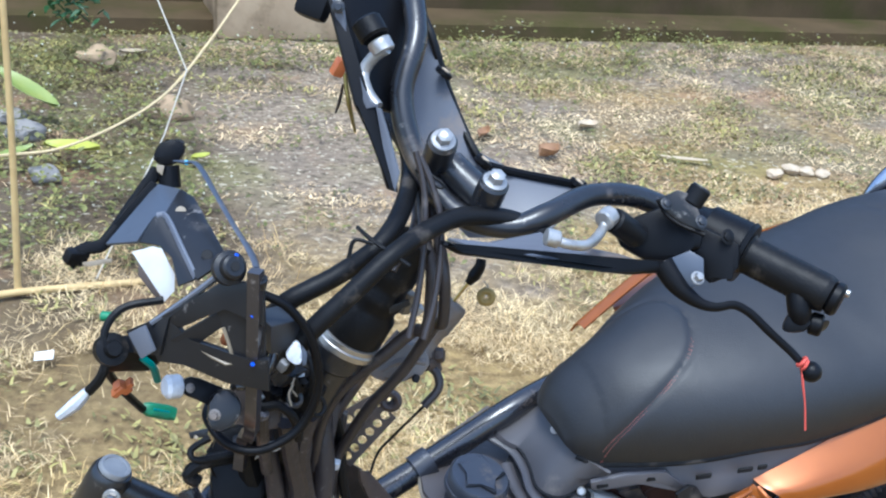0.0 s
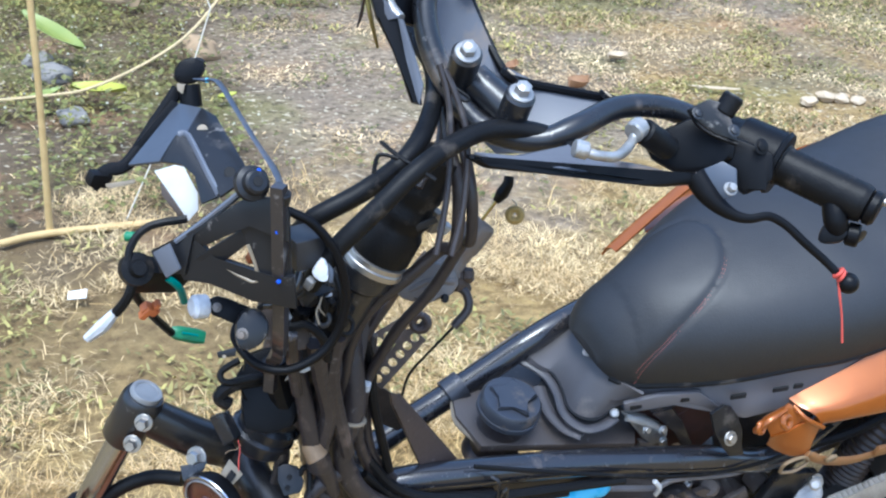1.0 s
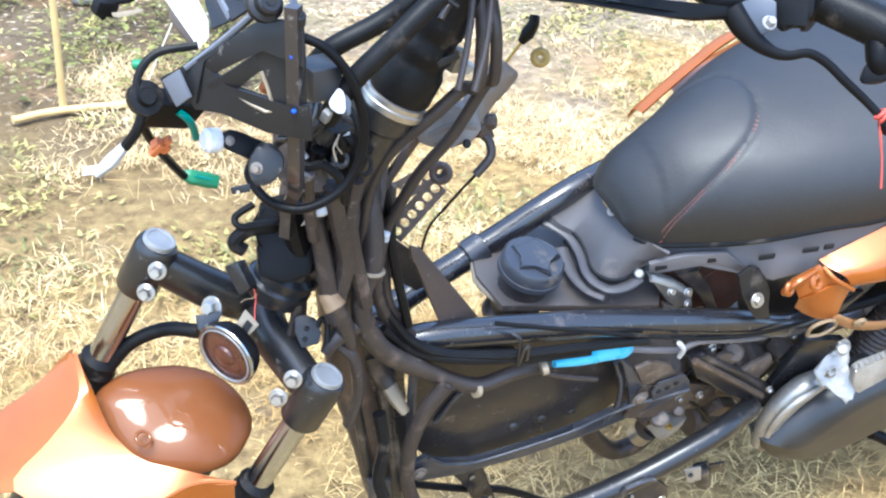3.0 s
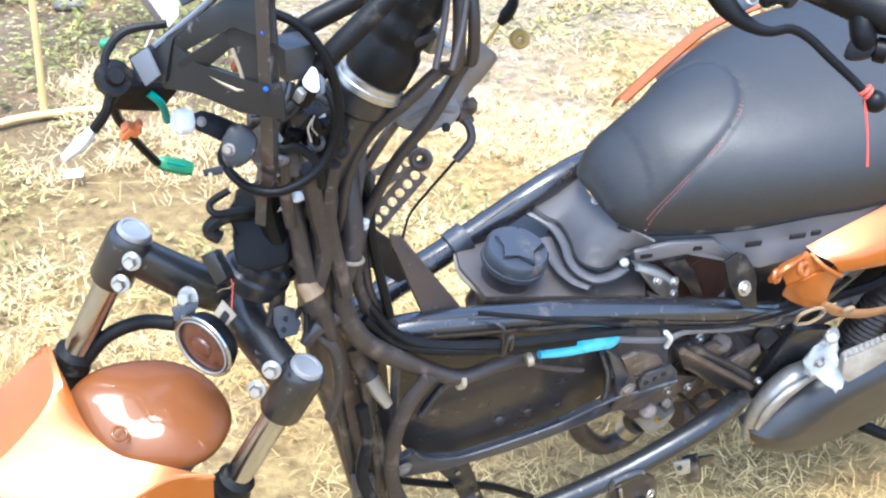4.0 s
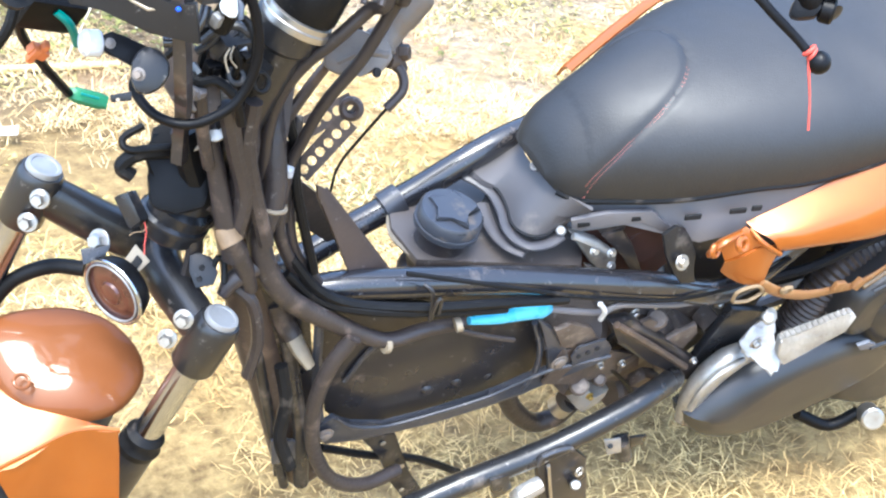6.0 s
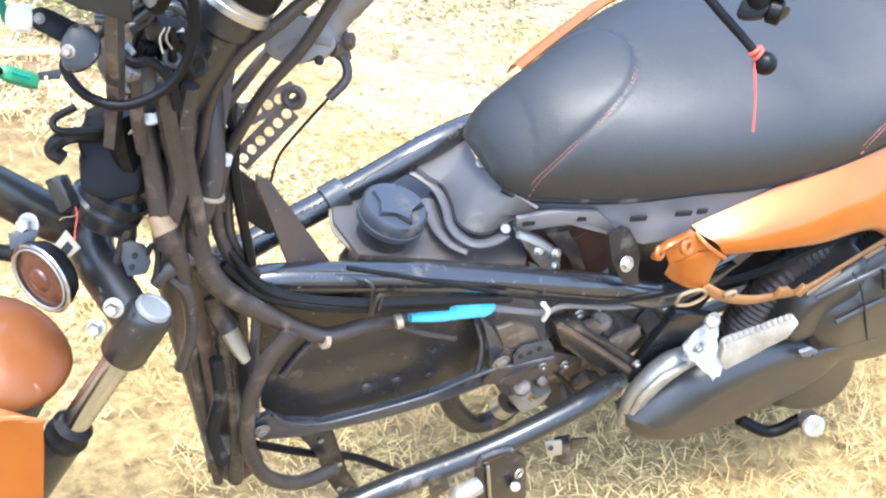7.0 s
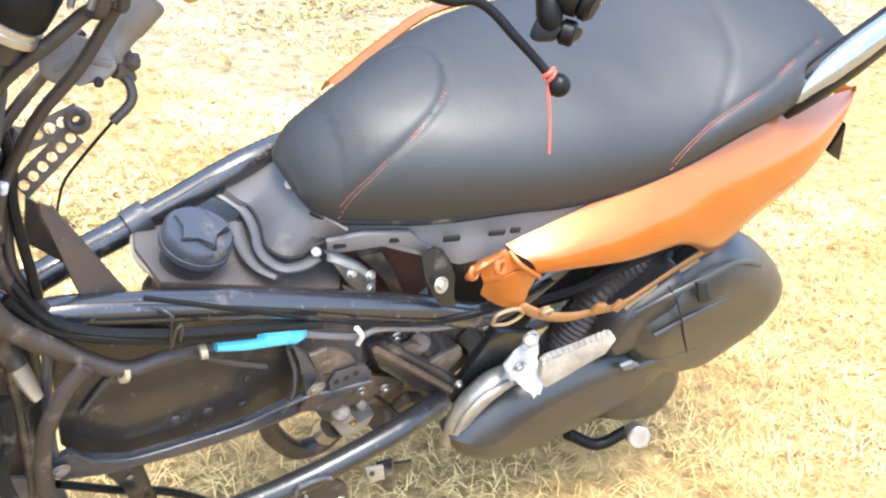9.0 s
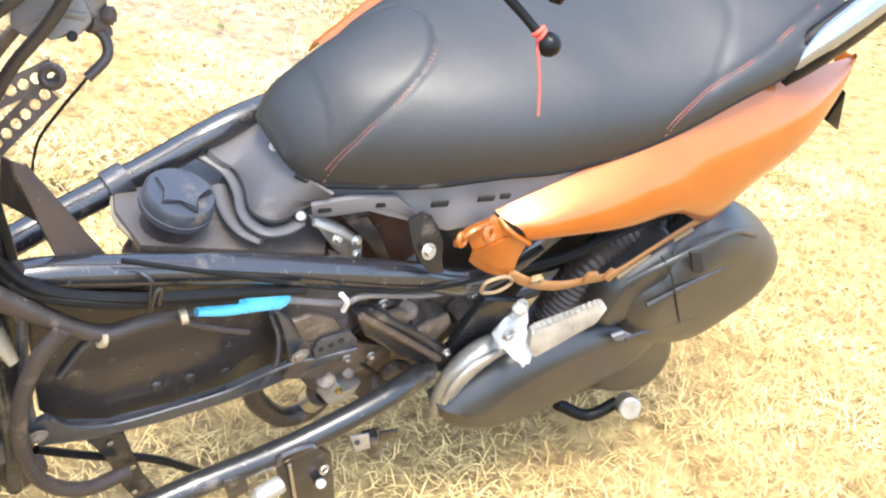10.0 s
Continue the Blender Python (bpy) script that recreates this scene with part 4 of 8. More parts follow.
    latch = part("seat_latch", slab([(0.046, -0.078, 0.592), (0.056, -0.079, 0.587), (0.068, -0.080, 0.584), (0.091, -0.083, 0.573), (0.117, -0.086, 0.555), (0.133, -0.088, 0.535), (0.132, -0.089, 0.519), (0.111, -0.088, 0.521), (0.091, -0.085, 0.538), (0.068, -0.082, 0.566)], 0.010, 0.003), M_BRIGHTALLOY, scooter, "cast alloy seat latch")
    part("latch_rib", tube([(0.050, -0.086, 0.588), (0.086, -0.092, 0.571), (0.122, -0.096, 0.546)], [0.005, 0.006, 0.004], 10, 4, flat=0.6), M_BRIGHTALLOY, latch)
    part("latch_foot", slab([(0.088, -0.086, 0.532), (0.142, -0.090, 0.512), (0.148, -0.092, 0.497), (0.103, -0.088, 0.503)], 0.008, 0.002), M_DULLALLOY, latch)
    for q in ((0.084, -0.097, 0.564), (0.112, -0.099, 0.556), (0.121, -0.099, 0.531)):
        part("rivet", bolt(q, (0, -0.85, 0.5), 0.0048, tall=0.004), M_STEEL, latch)
    part("latch_tip", drum((0.046, -0.068, 0.580), (0.036, -0.078, 0.592), 0.0062, 0.002, 14), M_BRIGHTALLOY, latch)
    clip = part("cover_bracket", slab([(0.134, -0.138, 0.622), (0.150, -0.138, 0.634), (0.162, -0.140, 0.630), (0.176, -0.144, 0.614), (0.190, -0.152, 0.590), (0.192, -0.156, 0.568), (0.206, -0.160, 0.545), (0.180, -0.160, 0.550), (0.164, -0.156, 0.566), (0.146, -0.148, 0.592)], 0.005, 0.0015), M_STAY, scooter)
    part("bolt", bolt((0.165, -0.159, 0.588), (0, -0.8, 0.5), 0.0068), M_STEEL, clip)


tank_and_underseat()


MID = -0.008          # the seat sits a little off the middle


def seat_ring(u, half, low, top, far, n=22, power=0.78):
    ring = []
    for k in range(n):
        a = math.pi * k / (n - 1)
        c, s = math.cos(a), math.sin(a)
        ring.append((u, MID + math.copysign(abs(c) ** 0.9, c) * (half if c < 0 else far) * 0.94, low + (top - low) * abs(s) ** power))
    return ring


# along, near half width, lower edge, crown, far half width
SEAT = [(0.020, 0.030, 0.640, 0.650, 0.036), (0.030, 0.048, 0.634, 0.676, 0.058), (0.050, 0.068, 0.633, 0.702, 0.080), (0.085, 0.090, 0.643, 0.735, 0.089), (0.125, 0.112, 0.654, 0.757, 0.104), (0.170, 0.131, 0.666, 0.775, 0.128), (0.240, 0.153, 0.686, 0.792, 0.158), (0.310, 0.168, 0.696, 0.806, 0.178), (0.400, 0.177, 0.718, 0.816, 0.184), (0.480, 0.180, 0.748, 0.830, 0.182), (0.560, 0.178, 0.786, 0.854, 0.178), (0.640, 0.168, 0.806, 0.875, 0.168), (0.720, 0.150, 0.835, 0.882, 0.150), (0.780, 0.125, 0.853, 0.877, 0.125), (0.800, 0.100, 0.862, 0.866, 0.100)]


NOSE = [(0.052, -0.073), (0.067, -0.074), (0.083, -0.074), (0.11, -0.069), (0.134, -0.061), (0.163, -0.044), (0.183, -0.022), (0.196, 0.007), (0.200, 0.035), (0.193, 0.059), (0.176, 0.071), (0.13, 0.076), (0.07, 0.064)]
REAR = [(0.446, -0.176), (0.474, -0.169), (0.508, -0.161), (0.562, -0.155), (0.608, -0.144), (0.652, -0.130), (0.72, -0.108)]
CROSS = [(0.508, -0.161), (0.536, -0.133), (0.57, -0.095), (0.592, -0.039), (0.604, 0.009), (0.600, 0.06), (0.575, 0.12)]


def build_seat():
    cols = list(zip(*SEAT))
    seams = [np.array([(p.x, p.y) for p in spline([(u, v, 0) for u, v in line], 8)]) for line in (NOSE, REAR, CROSS)]
    outline = [(float(p[0]), float(p[1])) for p in seams[0]]

    def gap(u, v, line):
        a, b = line[:-1], line[1:]
        d = b - a
        k = np.clip(((np.array((u, v)) - a) * d).sum(1) / (d * d).sum(1), 0, 1)
        return float(np.hypot(*(a + d * k[:, None] - (u, v)).T).min())

    def inside(u, v):
        hit = False
        for (x0, y0), (x1, y1) in zip(outline, outline[1:] + outline[:1]):
            if (y0 > v) != (y1 > v) and u < x0 + (v - y0) / (y1 - y0) * (x1 - x0):
                hit = not hit
        return hit

    def relief(u, v):
        """Stitched-down seams, a padded nose panel and a few soft dents."""
        d = gap(u, v, seams[0])
        z = -0.0036 * math.exp(-((d / 0.0038) ** 2)) + (0.0025 * min(1.0, d / 0.012) * min(1.0, max(0.0, (u - 0.036) / 0.04)) if inside(u, v) else 0.0)
        z -= 0.0022 * math.exp(-((gap(u, v, seams[1]) / 0.005) ** 2)) + 0.0018 * math.exp(-((gap(u, v, seams[2]) / 0.005) ** 2))
        return z + 0.0016 * noise.noise(Vector((u * 16, v * 16, 3.0)))

    rings = []
    smooth_sections = [spline([Vector(r[:3]) for r in SEAT], 12), spline([Vector((r[0], r[3], r[4])) for r in SEAT], 12)]
    for p, q in zip(*smooth_sections):
        ring = seat_ring(p.x, p.y, p.z, max(q.y, p.z + 0.002), q.z, n=84)
        rings.append([(u, v, w + relief(u, v)) for u, v, w in ring])
    bm = bmesh.new()
    skin(bm, rings)
    seat = part("seat", bm, M_LEATHER, scooter, "long black leatherette seat with red stitching")

    def on_seat(u, v):
        half, low, top, far = (float(np.interp(u, cols[0], c)) for c in cols[1:])
        half = half if v < MID else far
        c = min(0.999, abs(v - MID) / (half * 0.94)) ** (1 / 0.9)
        return Vector((u, v, low + (top - low) * math.sqrt(1 - c * c) ** 0.78 + relief(u, v)))

    roll = [(u, MID - half * 0.925, low - 0.001) for u, half, low, top, far in SEAT[1:12]]
    part("rolled_edge", tube(roll, 0.0042, 8, 5), M_RUBBER, seat)
    for line in (NOSE, REAR):
        for shift in (-0.0014, 0.0014):
            bm = bmesh.new()
            path = [Vector((p.x, p.y)) for p in spline([(u, v, 0) for u, v in line], 26)]
            pts = []
            for a, b in zip(path, path[1:]):
                w = (b - a).normalized()
                pts.append(on_seat(a.x + w.y * shift, a.y - w.x * shift))
            if line is NOSE:
                pts = pts[: int(len(pts) * 0.5)]      # thread shows along the flank only; the crown has a plain welt
            for a, b in zip(pts[::2], pts[1::2]):
                n = Vector((0, -0.3, 1)).normalized() * 0.0005
                tube([a + n, b + n], 0.00065, 5, 1, bm)
            part("stitching", bm, M_STITCH, seat)


build_seat()


def side_cover(sign):
    """The orange side fairing with its front hook and lower strap."""
    def flip(p, out=0.0):
        return Vector((p[0], sign * (abs(p[1]) + out + (0.012 if sign > 0 else 0.0)), p[2] + (0.008 if sign > 0 else 0.0)))

    up = ((0.242, -0.158, 0.637), (0.261, -0.160, 0.648), (0.325, -0.164, 0.680), (0.398, -0.166, 0.714), (0.469, -0.166, 0.743), (0.579, -0.158, 0.765), (0.701, -0.142, 0.781), (0.810, -0.125, 0.782), (0.884, -0.112, 0.775))
    lo = ((0.283, -0.190, 0.609), (0.335, -0.196, 0.620), (0.427, -0.200, 0.624), (0.515, -0.202, 0.632), (0.610, -0.200, 0.594), (0.666, -0.188, 0.632), (0.766, -0.165, 0.676), (0.843, -0.136, 0.727), (0.874, -0.114, 0.779))
    cols = []
    for a, b in zip(up, lo):
        a, b = flip(a), flip(b)
        col = []
        for k in range(13):
            s = k / 12
            # rolled top edge, flat flank, edge turned under
            swell = 0.032 * (1 - (1 - min(1, s / 0.42)) ** 2) * min(1, (b - a).length / 0.12) - 0.028 * max(0, (s - 0.62) / 0.38) ** 2
            p = a.lerp(b, s)
            col.append(Vector((p.x, p.y + sign * swell, p.z + 0.010 * math.sin(math.pi * s) ** 2)))
        cols.append(col)
    lines = [spline(row, 6) for row in zip(*cols)]
    cover = part("side_cover", sheet([list(r) for r in zip(*lines)], 0.003), M_ORANGE, scooter, "orange metallic side fairing")
    if sign > 0:
        edge = [(0.190, 0.180, 0.624), (0.222, 0.182, 0.655), (0.262, 0.184, 0.692), (0.310, 0.185, 0.730), (0.38, 0.184, 0.752)]
        part("front_lip", sheet([spline([(u, v + o, w - k) for u, v, w in edge], 4) for o, k in ((-0.012, -0.002), (0.0, 0.0), (0.010, 0.008), (0.014, 0.024))], 0.003), M_ORANGE, cover)
        return
    # folded front hook with two pierced ears
    hook = part("hook", slab([flip(p) for p in ((0.200, -0.172, 0.617), (0.211, -0.172, 0.635), (0.228, -0.170, 0.646), (0.243, -0.188, 0.635), (0.248, -0.192, 0.626), (0.224, -0.190, 0.615), (0.209, -0.182, 0.601))], 0.004, 0.0015), M_ORANGE, cover)
    part("hook_leaf", sheet([spline([flip(p) for p in r], 4) for r in (((0.206, -0.184, 0.603), (0.220, -0.193, 0.618), (0.244, -0.195, 0.630), (0.275, -0.197, 0.616)), ((0.216, -0.178, 0.579), (0.225, -0.195, 0.595), (0.243, -0.202, 0.607), (0.267, -0.202, 0.598)), ((0.228, -0.184, 0.571), (0.243, -0.198, 0.570), (0.261, -0.203, 0.571), (0.269, -0.204, 0.574)))], 0.003), M_ORANGE, hook)
    part("hook_edge", tube([flip(p, 0.003) for p in ((0.233, -0.172, 0.643), (0.239, -0.192, 0.639), (0.274, -0.198, 0.618))], 0.0032, 8, 4), M_ORANGE, cover)
    part("ear", hoop(flip((0.186, -0.178, 0.622)), (0.3, -sign * -1.0, 0.5), 0.0065, 0.0038, 18), M_ORANGE, hook)
    part("ear", hoop(flip((0.205, -0.194, 0.643)), (0.2, -sign * -1.0, 0.7), 0.0075, 0.0036, 18), M_ORANGE, hook)
    part("ear_bridge", tube([flip(p) for p in ((0.187, -0.172, 0.609), (0.193, -0.176, 0.631), (0.223, -0.172, 0.638))], [0.006, 0.008, 0.006], 10, 4, flat=0.6), M_ORANGE, hook)
    strap = [flip(p) for p in ((0.264, -0.206, 0.575), (0.301, -0.209, 0.553), (0.358, -0.211, 0.534), (0.414, -0.212, 0.531), (0.460, -0.212, 0.532), (0.514, -0.209, 0.560), (0.574, -0.204, 0.586), (0.625, -0.198, 0.596))]
    part("strap", tube(strap, [0.006, 0.008, 0.0085, 0.0075, 0.0075, 0.006, 0.0075, 0.010], 10, 5, flat=0.4, up=(0, 0, 1)), M_STRAP, cover)
    part("strap_lip", tube([flip(p) for p in ((0.484, -0.206, 0.511), (0.535, -0.202, 0.538), (0.606, -0.196, 0.568))], 0.004, 8, 4), M_TAPE, cover)
    part("strap_clip", block(flip((0.448, -0.216, 0.537)), (0.016, 0.008, 0.018), (0, 30, 0), 0.002), M_STRAP, cover)
    part("strap_clip", block(flip((0.408, -0.216, 0.543)), (0.020, 0.007, 0.015), (0, 8, 0), 0.002), M_STRAP, cover)
    part("strap_eye", hoop(flip((0.306, -0.215, 0.561)), (0.1, 1, 0.3), 0.0065, 0.003, 18), M_TAPE, cover)
    part("strap_tab", tube([flip(p) for p in ((0.229, -0.205, 0.551), (0.228, -0.207, 0.570), (0.255, -0.208, 0.574), (0.271, -0.208, 0.560), (0.254, -0.208, 0.548), (0.232, -0.205, 0.548))], 0.0024, 8, 4), M_TAPE, cover, "tan metal loop under the fairing")


side_cover(-1)
side_cover(1)


def grab_rail():
    near = [Vector(p) for p in ((0.659, -0.158, 0.794), (0.668, -0.158, 0.814), (0.695, -0.156, 0.845), (0.745, -0.150, 0.878), (0.820, -0.138, 0.915), (0.919, -0.115, 0.942))]
    line = near + [Vector((near[-1].x + 0.03, 0, near[-1].z + 0.005))] + [Vector((p.x, -p.y, p.z)) for p in reversed(near)]
    wide = [0.004, 0.013, 0.022, 0.025, 0.023, 0.021, 0.02, 0.021, 0.023, 0.025, 0.022, 0.013, 0.004]
    rail = part("grab_rail", tube([p + Vector((0, 0, 0.007)) for p in line], [r * 1.0 for r in wide], 14, 6, flat=0.7, up=(0, 0, 1)), M_SILVER, scooter, "silver rear grab rail")
    part("rail_base", tube([p + Vector((0.003, 0, -0.008)) for p in line], [r * 1.12 + 0.003 for r in wide], 14, 6, flat=0.62, up=(0, 0, 1)), M_PLASTIC, rail)
    part("rail_seal", tube([p + Vector((-0.012, 0.012, 0.004)) for p in near], [0.006, 0.012, 0.015, 0.015, 0.014, 0.012], 10, 5, flat=0.7, up=(0, 0, 1)), M_PLASTIC, rail)
    part("tail_flap", slab([(0.912, -0.120, 0.663), (0.909, -0.120, 0.720), (0.969, -0.120, 0.637)], 0.01, 0.002), M_PLASTIC, scooter)


grab_rail()


def engine_and_drive():
    cover = part("drive_cover", pillow([(0.285, 0.290), (0.315, 0.245), (0.36, 0.222), (0.429, 0.220), (0.51, 0.236), (0.60, 0.262), (0.68, 0.30), (0.70, 0.35), (0.64, 0.395), (0.55, 0.405), (0.464, 0.396), (0.38, 0.368), (0.32, 0.325)], -0.228, -0.165, 0.045, 0.36, 8), M_CASING, scooter, "large dark grey belt drive cover")
    part("cover_step", slab([(0.535, -0.215, 0.353), (0.549, -0.215, 0.386), (0.580, -0.222, 0.378), (0.556, -0.222, 0.367)], 0.012, 0.003), M_CASING, cover)
    part("cover_bolt", bolt((0.313, -0.188, 0.258), SIDE, 0.008), M_STEEL, cover)
    edge = part("crankcase_edge", tube([(0.319, -0.175, 0.251), (0.304, -0.180, 0.304), (0.306, -0.183, 0.350), (0.330, -0.183, 0.381), (0.378, -0.178, 0.383)], [0.017, 0.024, 0.027, 0.027, 0.02], 16, 6, flat=0.7, up=(0, 0, 1)), M_BRIGHTALLOY, scooter, "bare alloy edge of the crankcase")
    part("edge_ridge", tube([(0.284, -0.200, 0.309), (0.278, -0.204, 0.355), (0.292, -0.205, 0.389), (0.332, -0.202, 0.402)], 0.005, 8, 5), M_BRIGHTALLOY, edge)
    part("rear_casing", pillow([(0.656, -0.180, 0.171), (0.758, -0.180, 0.125), (0.838, -0.180, 0.122), (0.844, -0.180, 0.187), (0.795, -0.180, 0.262), (0.662, -0.180, 0.324), (0.580, -0.180, 0.297)], -0.19, -0.15, 0.025, 0.3, 5), M_CASING, scooter)
    box = part("air_filter_box", pillow([(0.512, -0.2, 0.432), (0.506, -0.2, 0.478), (0.556, -0.2, 0.512), (0.598, -0.2, 0.554), (0.630, -0.2, 0.588), (0.685, -0.2, 0.588), (0.768, -0.2, 0.552), (0.856, -0.2, 0.494), (0.898, -0.2, 0.444), (0.894, -0.2, 0.384), (0.834, -0.2, 0.333), (0.768, -0.2, 0.297), (0.676, -0.2, 0.312), (0.585, -0.2, 0.350)], -0.238, -0.17, 0.06, 0.42, 10), M_CASING, scooter, "dark grey air filter box")
    part("box_neck", pillow([(0.478, 0.440), (0.482, 0.498), (0.530, 0.540), (0.572, 0.560), (0.590, 0.500), (0.560, 0.430), (0.520, 0.402)], -0.222, -0.15, 0.03, 0.3, 6), M_CASING, box)
    part("box_ridge", tube([(0.486, -0.222, 0.518), (0.534, -0.231, 0.554), (0.585, -0.232, 0.574), (0.656, -0.226, 0.582), (0.730, -0.222, 0.556)], 0.0042, 10, 5, flat=0.6), M_CASING, box)
    part("box_ridge", tube([(0.545, -0.236, 0.470), (0.592, -0.238, 0.494), (0.651, -0.238, 0.512), (0.712, -0.234, 0.520), (0.775, -0.228, 0.500)], 0.0036, 10, 5, flat=0.6), M_CASING, box)
    part("box_ridge", tube([(0.556, -0.232, 0.392), (0.640, -0.236, 0.404), (0.730, -0.234, 0.400), (0.815, -0.224, 0.392)], 0.0036, 10, 5, flat=0.6), M_CASING, box)
    part("lid_groove", tube([(0.522, -0.224, 0.562), (0.540, -0.234, 0.545), (0.573, -0.239, 0.506), (0.622, -0.239, 0.447), (0.672, -0.236, 0.390), (0.716, -0.222, 0.345)], 0.0015, 6, 5), M_SLOT, box)
    part("lid_catch", slab([(0.560, -0.236, 0.574), (0.584, -0.237, 0.572), (0.606, -0.239, 0.537), (0.622, -0.239, 0.532), (0.612, -0.239, 0.524), (0.592, -0.239, 0.531)], 0.006, 0.002), M_SLOT, box)
    part("box_tongue", slab([(0.524, -0.228, 0.404), (0.542, -0.231, 0.411), (0.584, -0.230, 0.385), (0.539, -0.228, 0.390)], 0.006, 0.0015), M_COVERPLATE, box)
    # ribbed intake hose
    line = spline([(0.473, -0.150, 0.355), (0.479, -0.155, 0.425), (0.500, -0.155, 0.501), (0.563, -0.150, 0.532), (0.670, -0.130, 0.525)], 18)
    part("intake_hose", tube(line, [0.028 if i % 2 else 0.0252 for i in range(len(line))], 16, 1), M_DUSTYRUBBER, scooter, "ribbed dusty black rubber intake hose")
    part("rear_cable", tube([(0.329, -0.160, 0.515), (0.397, -0.175, 0.540), (0.484, -0.175, 0.568), (0.599, -0.160, 0.568)], 0.007, 8, 5), M_RUBBER, scooter)
    # passenger foot peg
    bracket = part("peg_bracket", slab([(0.314, -0.190, 0.433), (0.330, -0.186, 0.451), (0.342, -0.184, 0.464), (0.351, -0.185, 0.473), (0.355, -0.196, 0.470), (0.352, -0.209, 0.459), (0.346, -0.210, 0.452), (0.346, -0.224, 0.444), (0.354, -0.238, 0.444), (0.349, -0.242, 0.437), (0.340, -0.243, 0.427), (0.334, -0.248, 0.418), (0.332, -0.232, 0.426), (0.318, -0.213, 0.423), (0.315, -0.200, 0.427)], 0.014, 0.004), M_BRIGHTALLOY, scooter, "cast alloy foot peg bracket")
    part("bracket_boss", drum((0.325, -0.200, 0.489), (0.293, -0.222, 0.520), 0.008, 0.003, 16), M_BRIGHTALLOY, bracket)
    part("bracket_rib", tube([(0.319, -0.198, 0.423), (0.334, -0.217, 0.427), (0.343, -0.229, 0.429), (0.355, -0.235, 0.437)], 0.004, 8, 3), M_BRIGHTALLOY, bracket)
    a, b = Vector((0.325, -0.231, 0.481)), Vector((0.408, -0.250, 0.533))
    lift = (Vector((0.342, -0.245, 0.539)) - Vector((0.368, -0.245, 0.508))).normalized()
    edge_line = [a + (b - a) * k / 39 + lift * 0.0035 * abs(math.sin(math.pi * k / 3)) for k in range(40)]
    peg = part("foot_peg", slab([*edge_line, (0.413, -0.255, 0.528), (0.404, -0.258, 0.505), (0.362, -0.251, 0.470), (0.338, -0.247, 0.446), (0.328, -0.237, 0.459)], 0.014, 0.003), M_BRIGHTALLOY, scooter, "serrated alloy folding foot peg")
    part("bolt", bolt((0.314, -0.210, 0.504), (0, -0.7, 0.5), 0.008), M_STEEL, bracket)
    part("bolt", bolt((0.315, -0.212, 0.454), SIDE, 0.006), M_STEEL, bracket)
    # kick lever
    end = Vector((0.665, -0.250, 0.211))
    kick = part("kick_lever", tube([(0.575, -0.190, 0.178), (0.626, -0.220, 0.166), tuple(end + Vector((0, 0.02, -0.012)))], 0.010, 10, 4), M_PLASTIC, scooter, "black kick lever")
    part("pedal_rubber", drum(end - FACING * 0.02, end + FACING * 0.012, 0.0185, 0.003, 20), M_STEEL, kick, "pale worn pedal end")
    # engine, carburettor and pipes seen between frame and floor tube
    part("crankcase", block((0.22, -0.02, 0.36), (0.26, 0.18, 0.17), (0, 20, 0), 0.03), M_GRIME, scooter)
    part("cylinder", lathe((0.10, -0.02, 0.36), (-0.02, -0.02, 0.36), [(k / 12, 0.062 if k % 2 else 0.05) for k in range(13)], 20), M_GRIME, scooter, "finned alloy cylinder")
    carb = part("carburettor", block((0.175, -0.109, 0.278), (0.05, 0.045, 0.04), (10, 15, 20), 0.012), M_BRIGHTALLOY, scooter, "small cast alloy carburettor")
    part("throttle_boss", drum((0.129, -0.129, 0.327), (0.101, -0.154, 0.368), 0.013, 0.003, 16), M_GRIME, carb)
    part("throttle_boss", drum((0.162, -0.129, 0.330), (0.139, -0.149, 0.362), 0.009, 0.003, 16), M_GRIME, carb)
    part("jet_screw", bolt((0.151, -0.136, 0.308), SIDE, 0.004), M_BRASS, carb)
    part("float_bowl", block((0.123, -0.114, 0.321), (0.03, 0.03, 0.028), (0, 25, 10), 0.008), M_RUST, carb)
    part("gear_housing", block((0.293, -0.100, 0.370), (0.11, 0.06, 0.055), (10, 35, 10), 0.015), M_GRIME, scooter, "oil-stained alloy gear housing")
    part("gear_housing_lug", drum((0.218, -0.125, 0.434), (0.194, -0.145, 0.463), 0.014, 0.003, 14), M_GRIME, scooter)
    for q, size, turn, m in (((0.194, -0.115, 0.444), (0.045, 0.03, 0.022), (10, 30, 0), M_GRIME), ((0.188, -0.130, 0.371), (0.04, 0.02, 0.02), (0, -15, 10), M_RUST), ((0.241, -0.120, 0.397), (0.03, 0.03, 0.04), (20, 10, 0), M_GRIME), ((0.332, -0.120, 0.395), (0.04, 0.03, 0.03), (0, 40, 10), M_GRIME), ((0.235, -0.140, 0.323), (0.035, 0.02, 0.03), (15, 25, 0), M_RUST), ((0.182, -0.125, 0.341), (0.03, 0.018, 0.016), (0, -20, 0), M_DULLALLOY), ((0.294, -0.120, 0.315), (0.03, 0.03, 0.025), (10, 0, 20), M_GRIME)):
        part("casting", block(q, size, turn, 0.006), m, scooter)
    for q, r in (((0.158, -0.135, 0.475), 0.005), ((0.186, -0.135, 0.482), 0.004), ((0.305, -0.140, 0.457), 0.005), ((0.168, -0.145, 0.384), 0.004), ((0.123, -0.150, 0.400), 0.004)):
        part("casting_bolt", bolt(q, SIDE, r), M_STEEL, scooter)
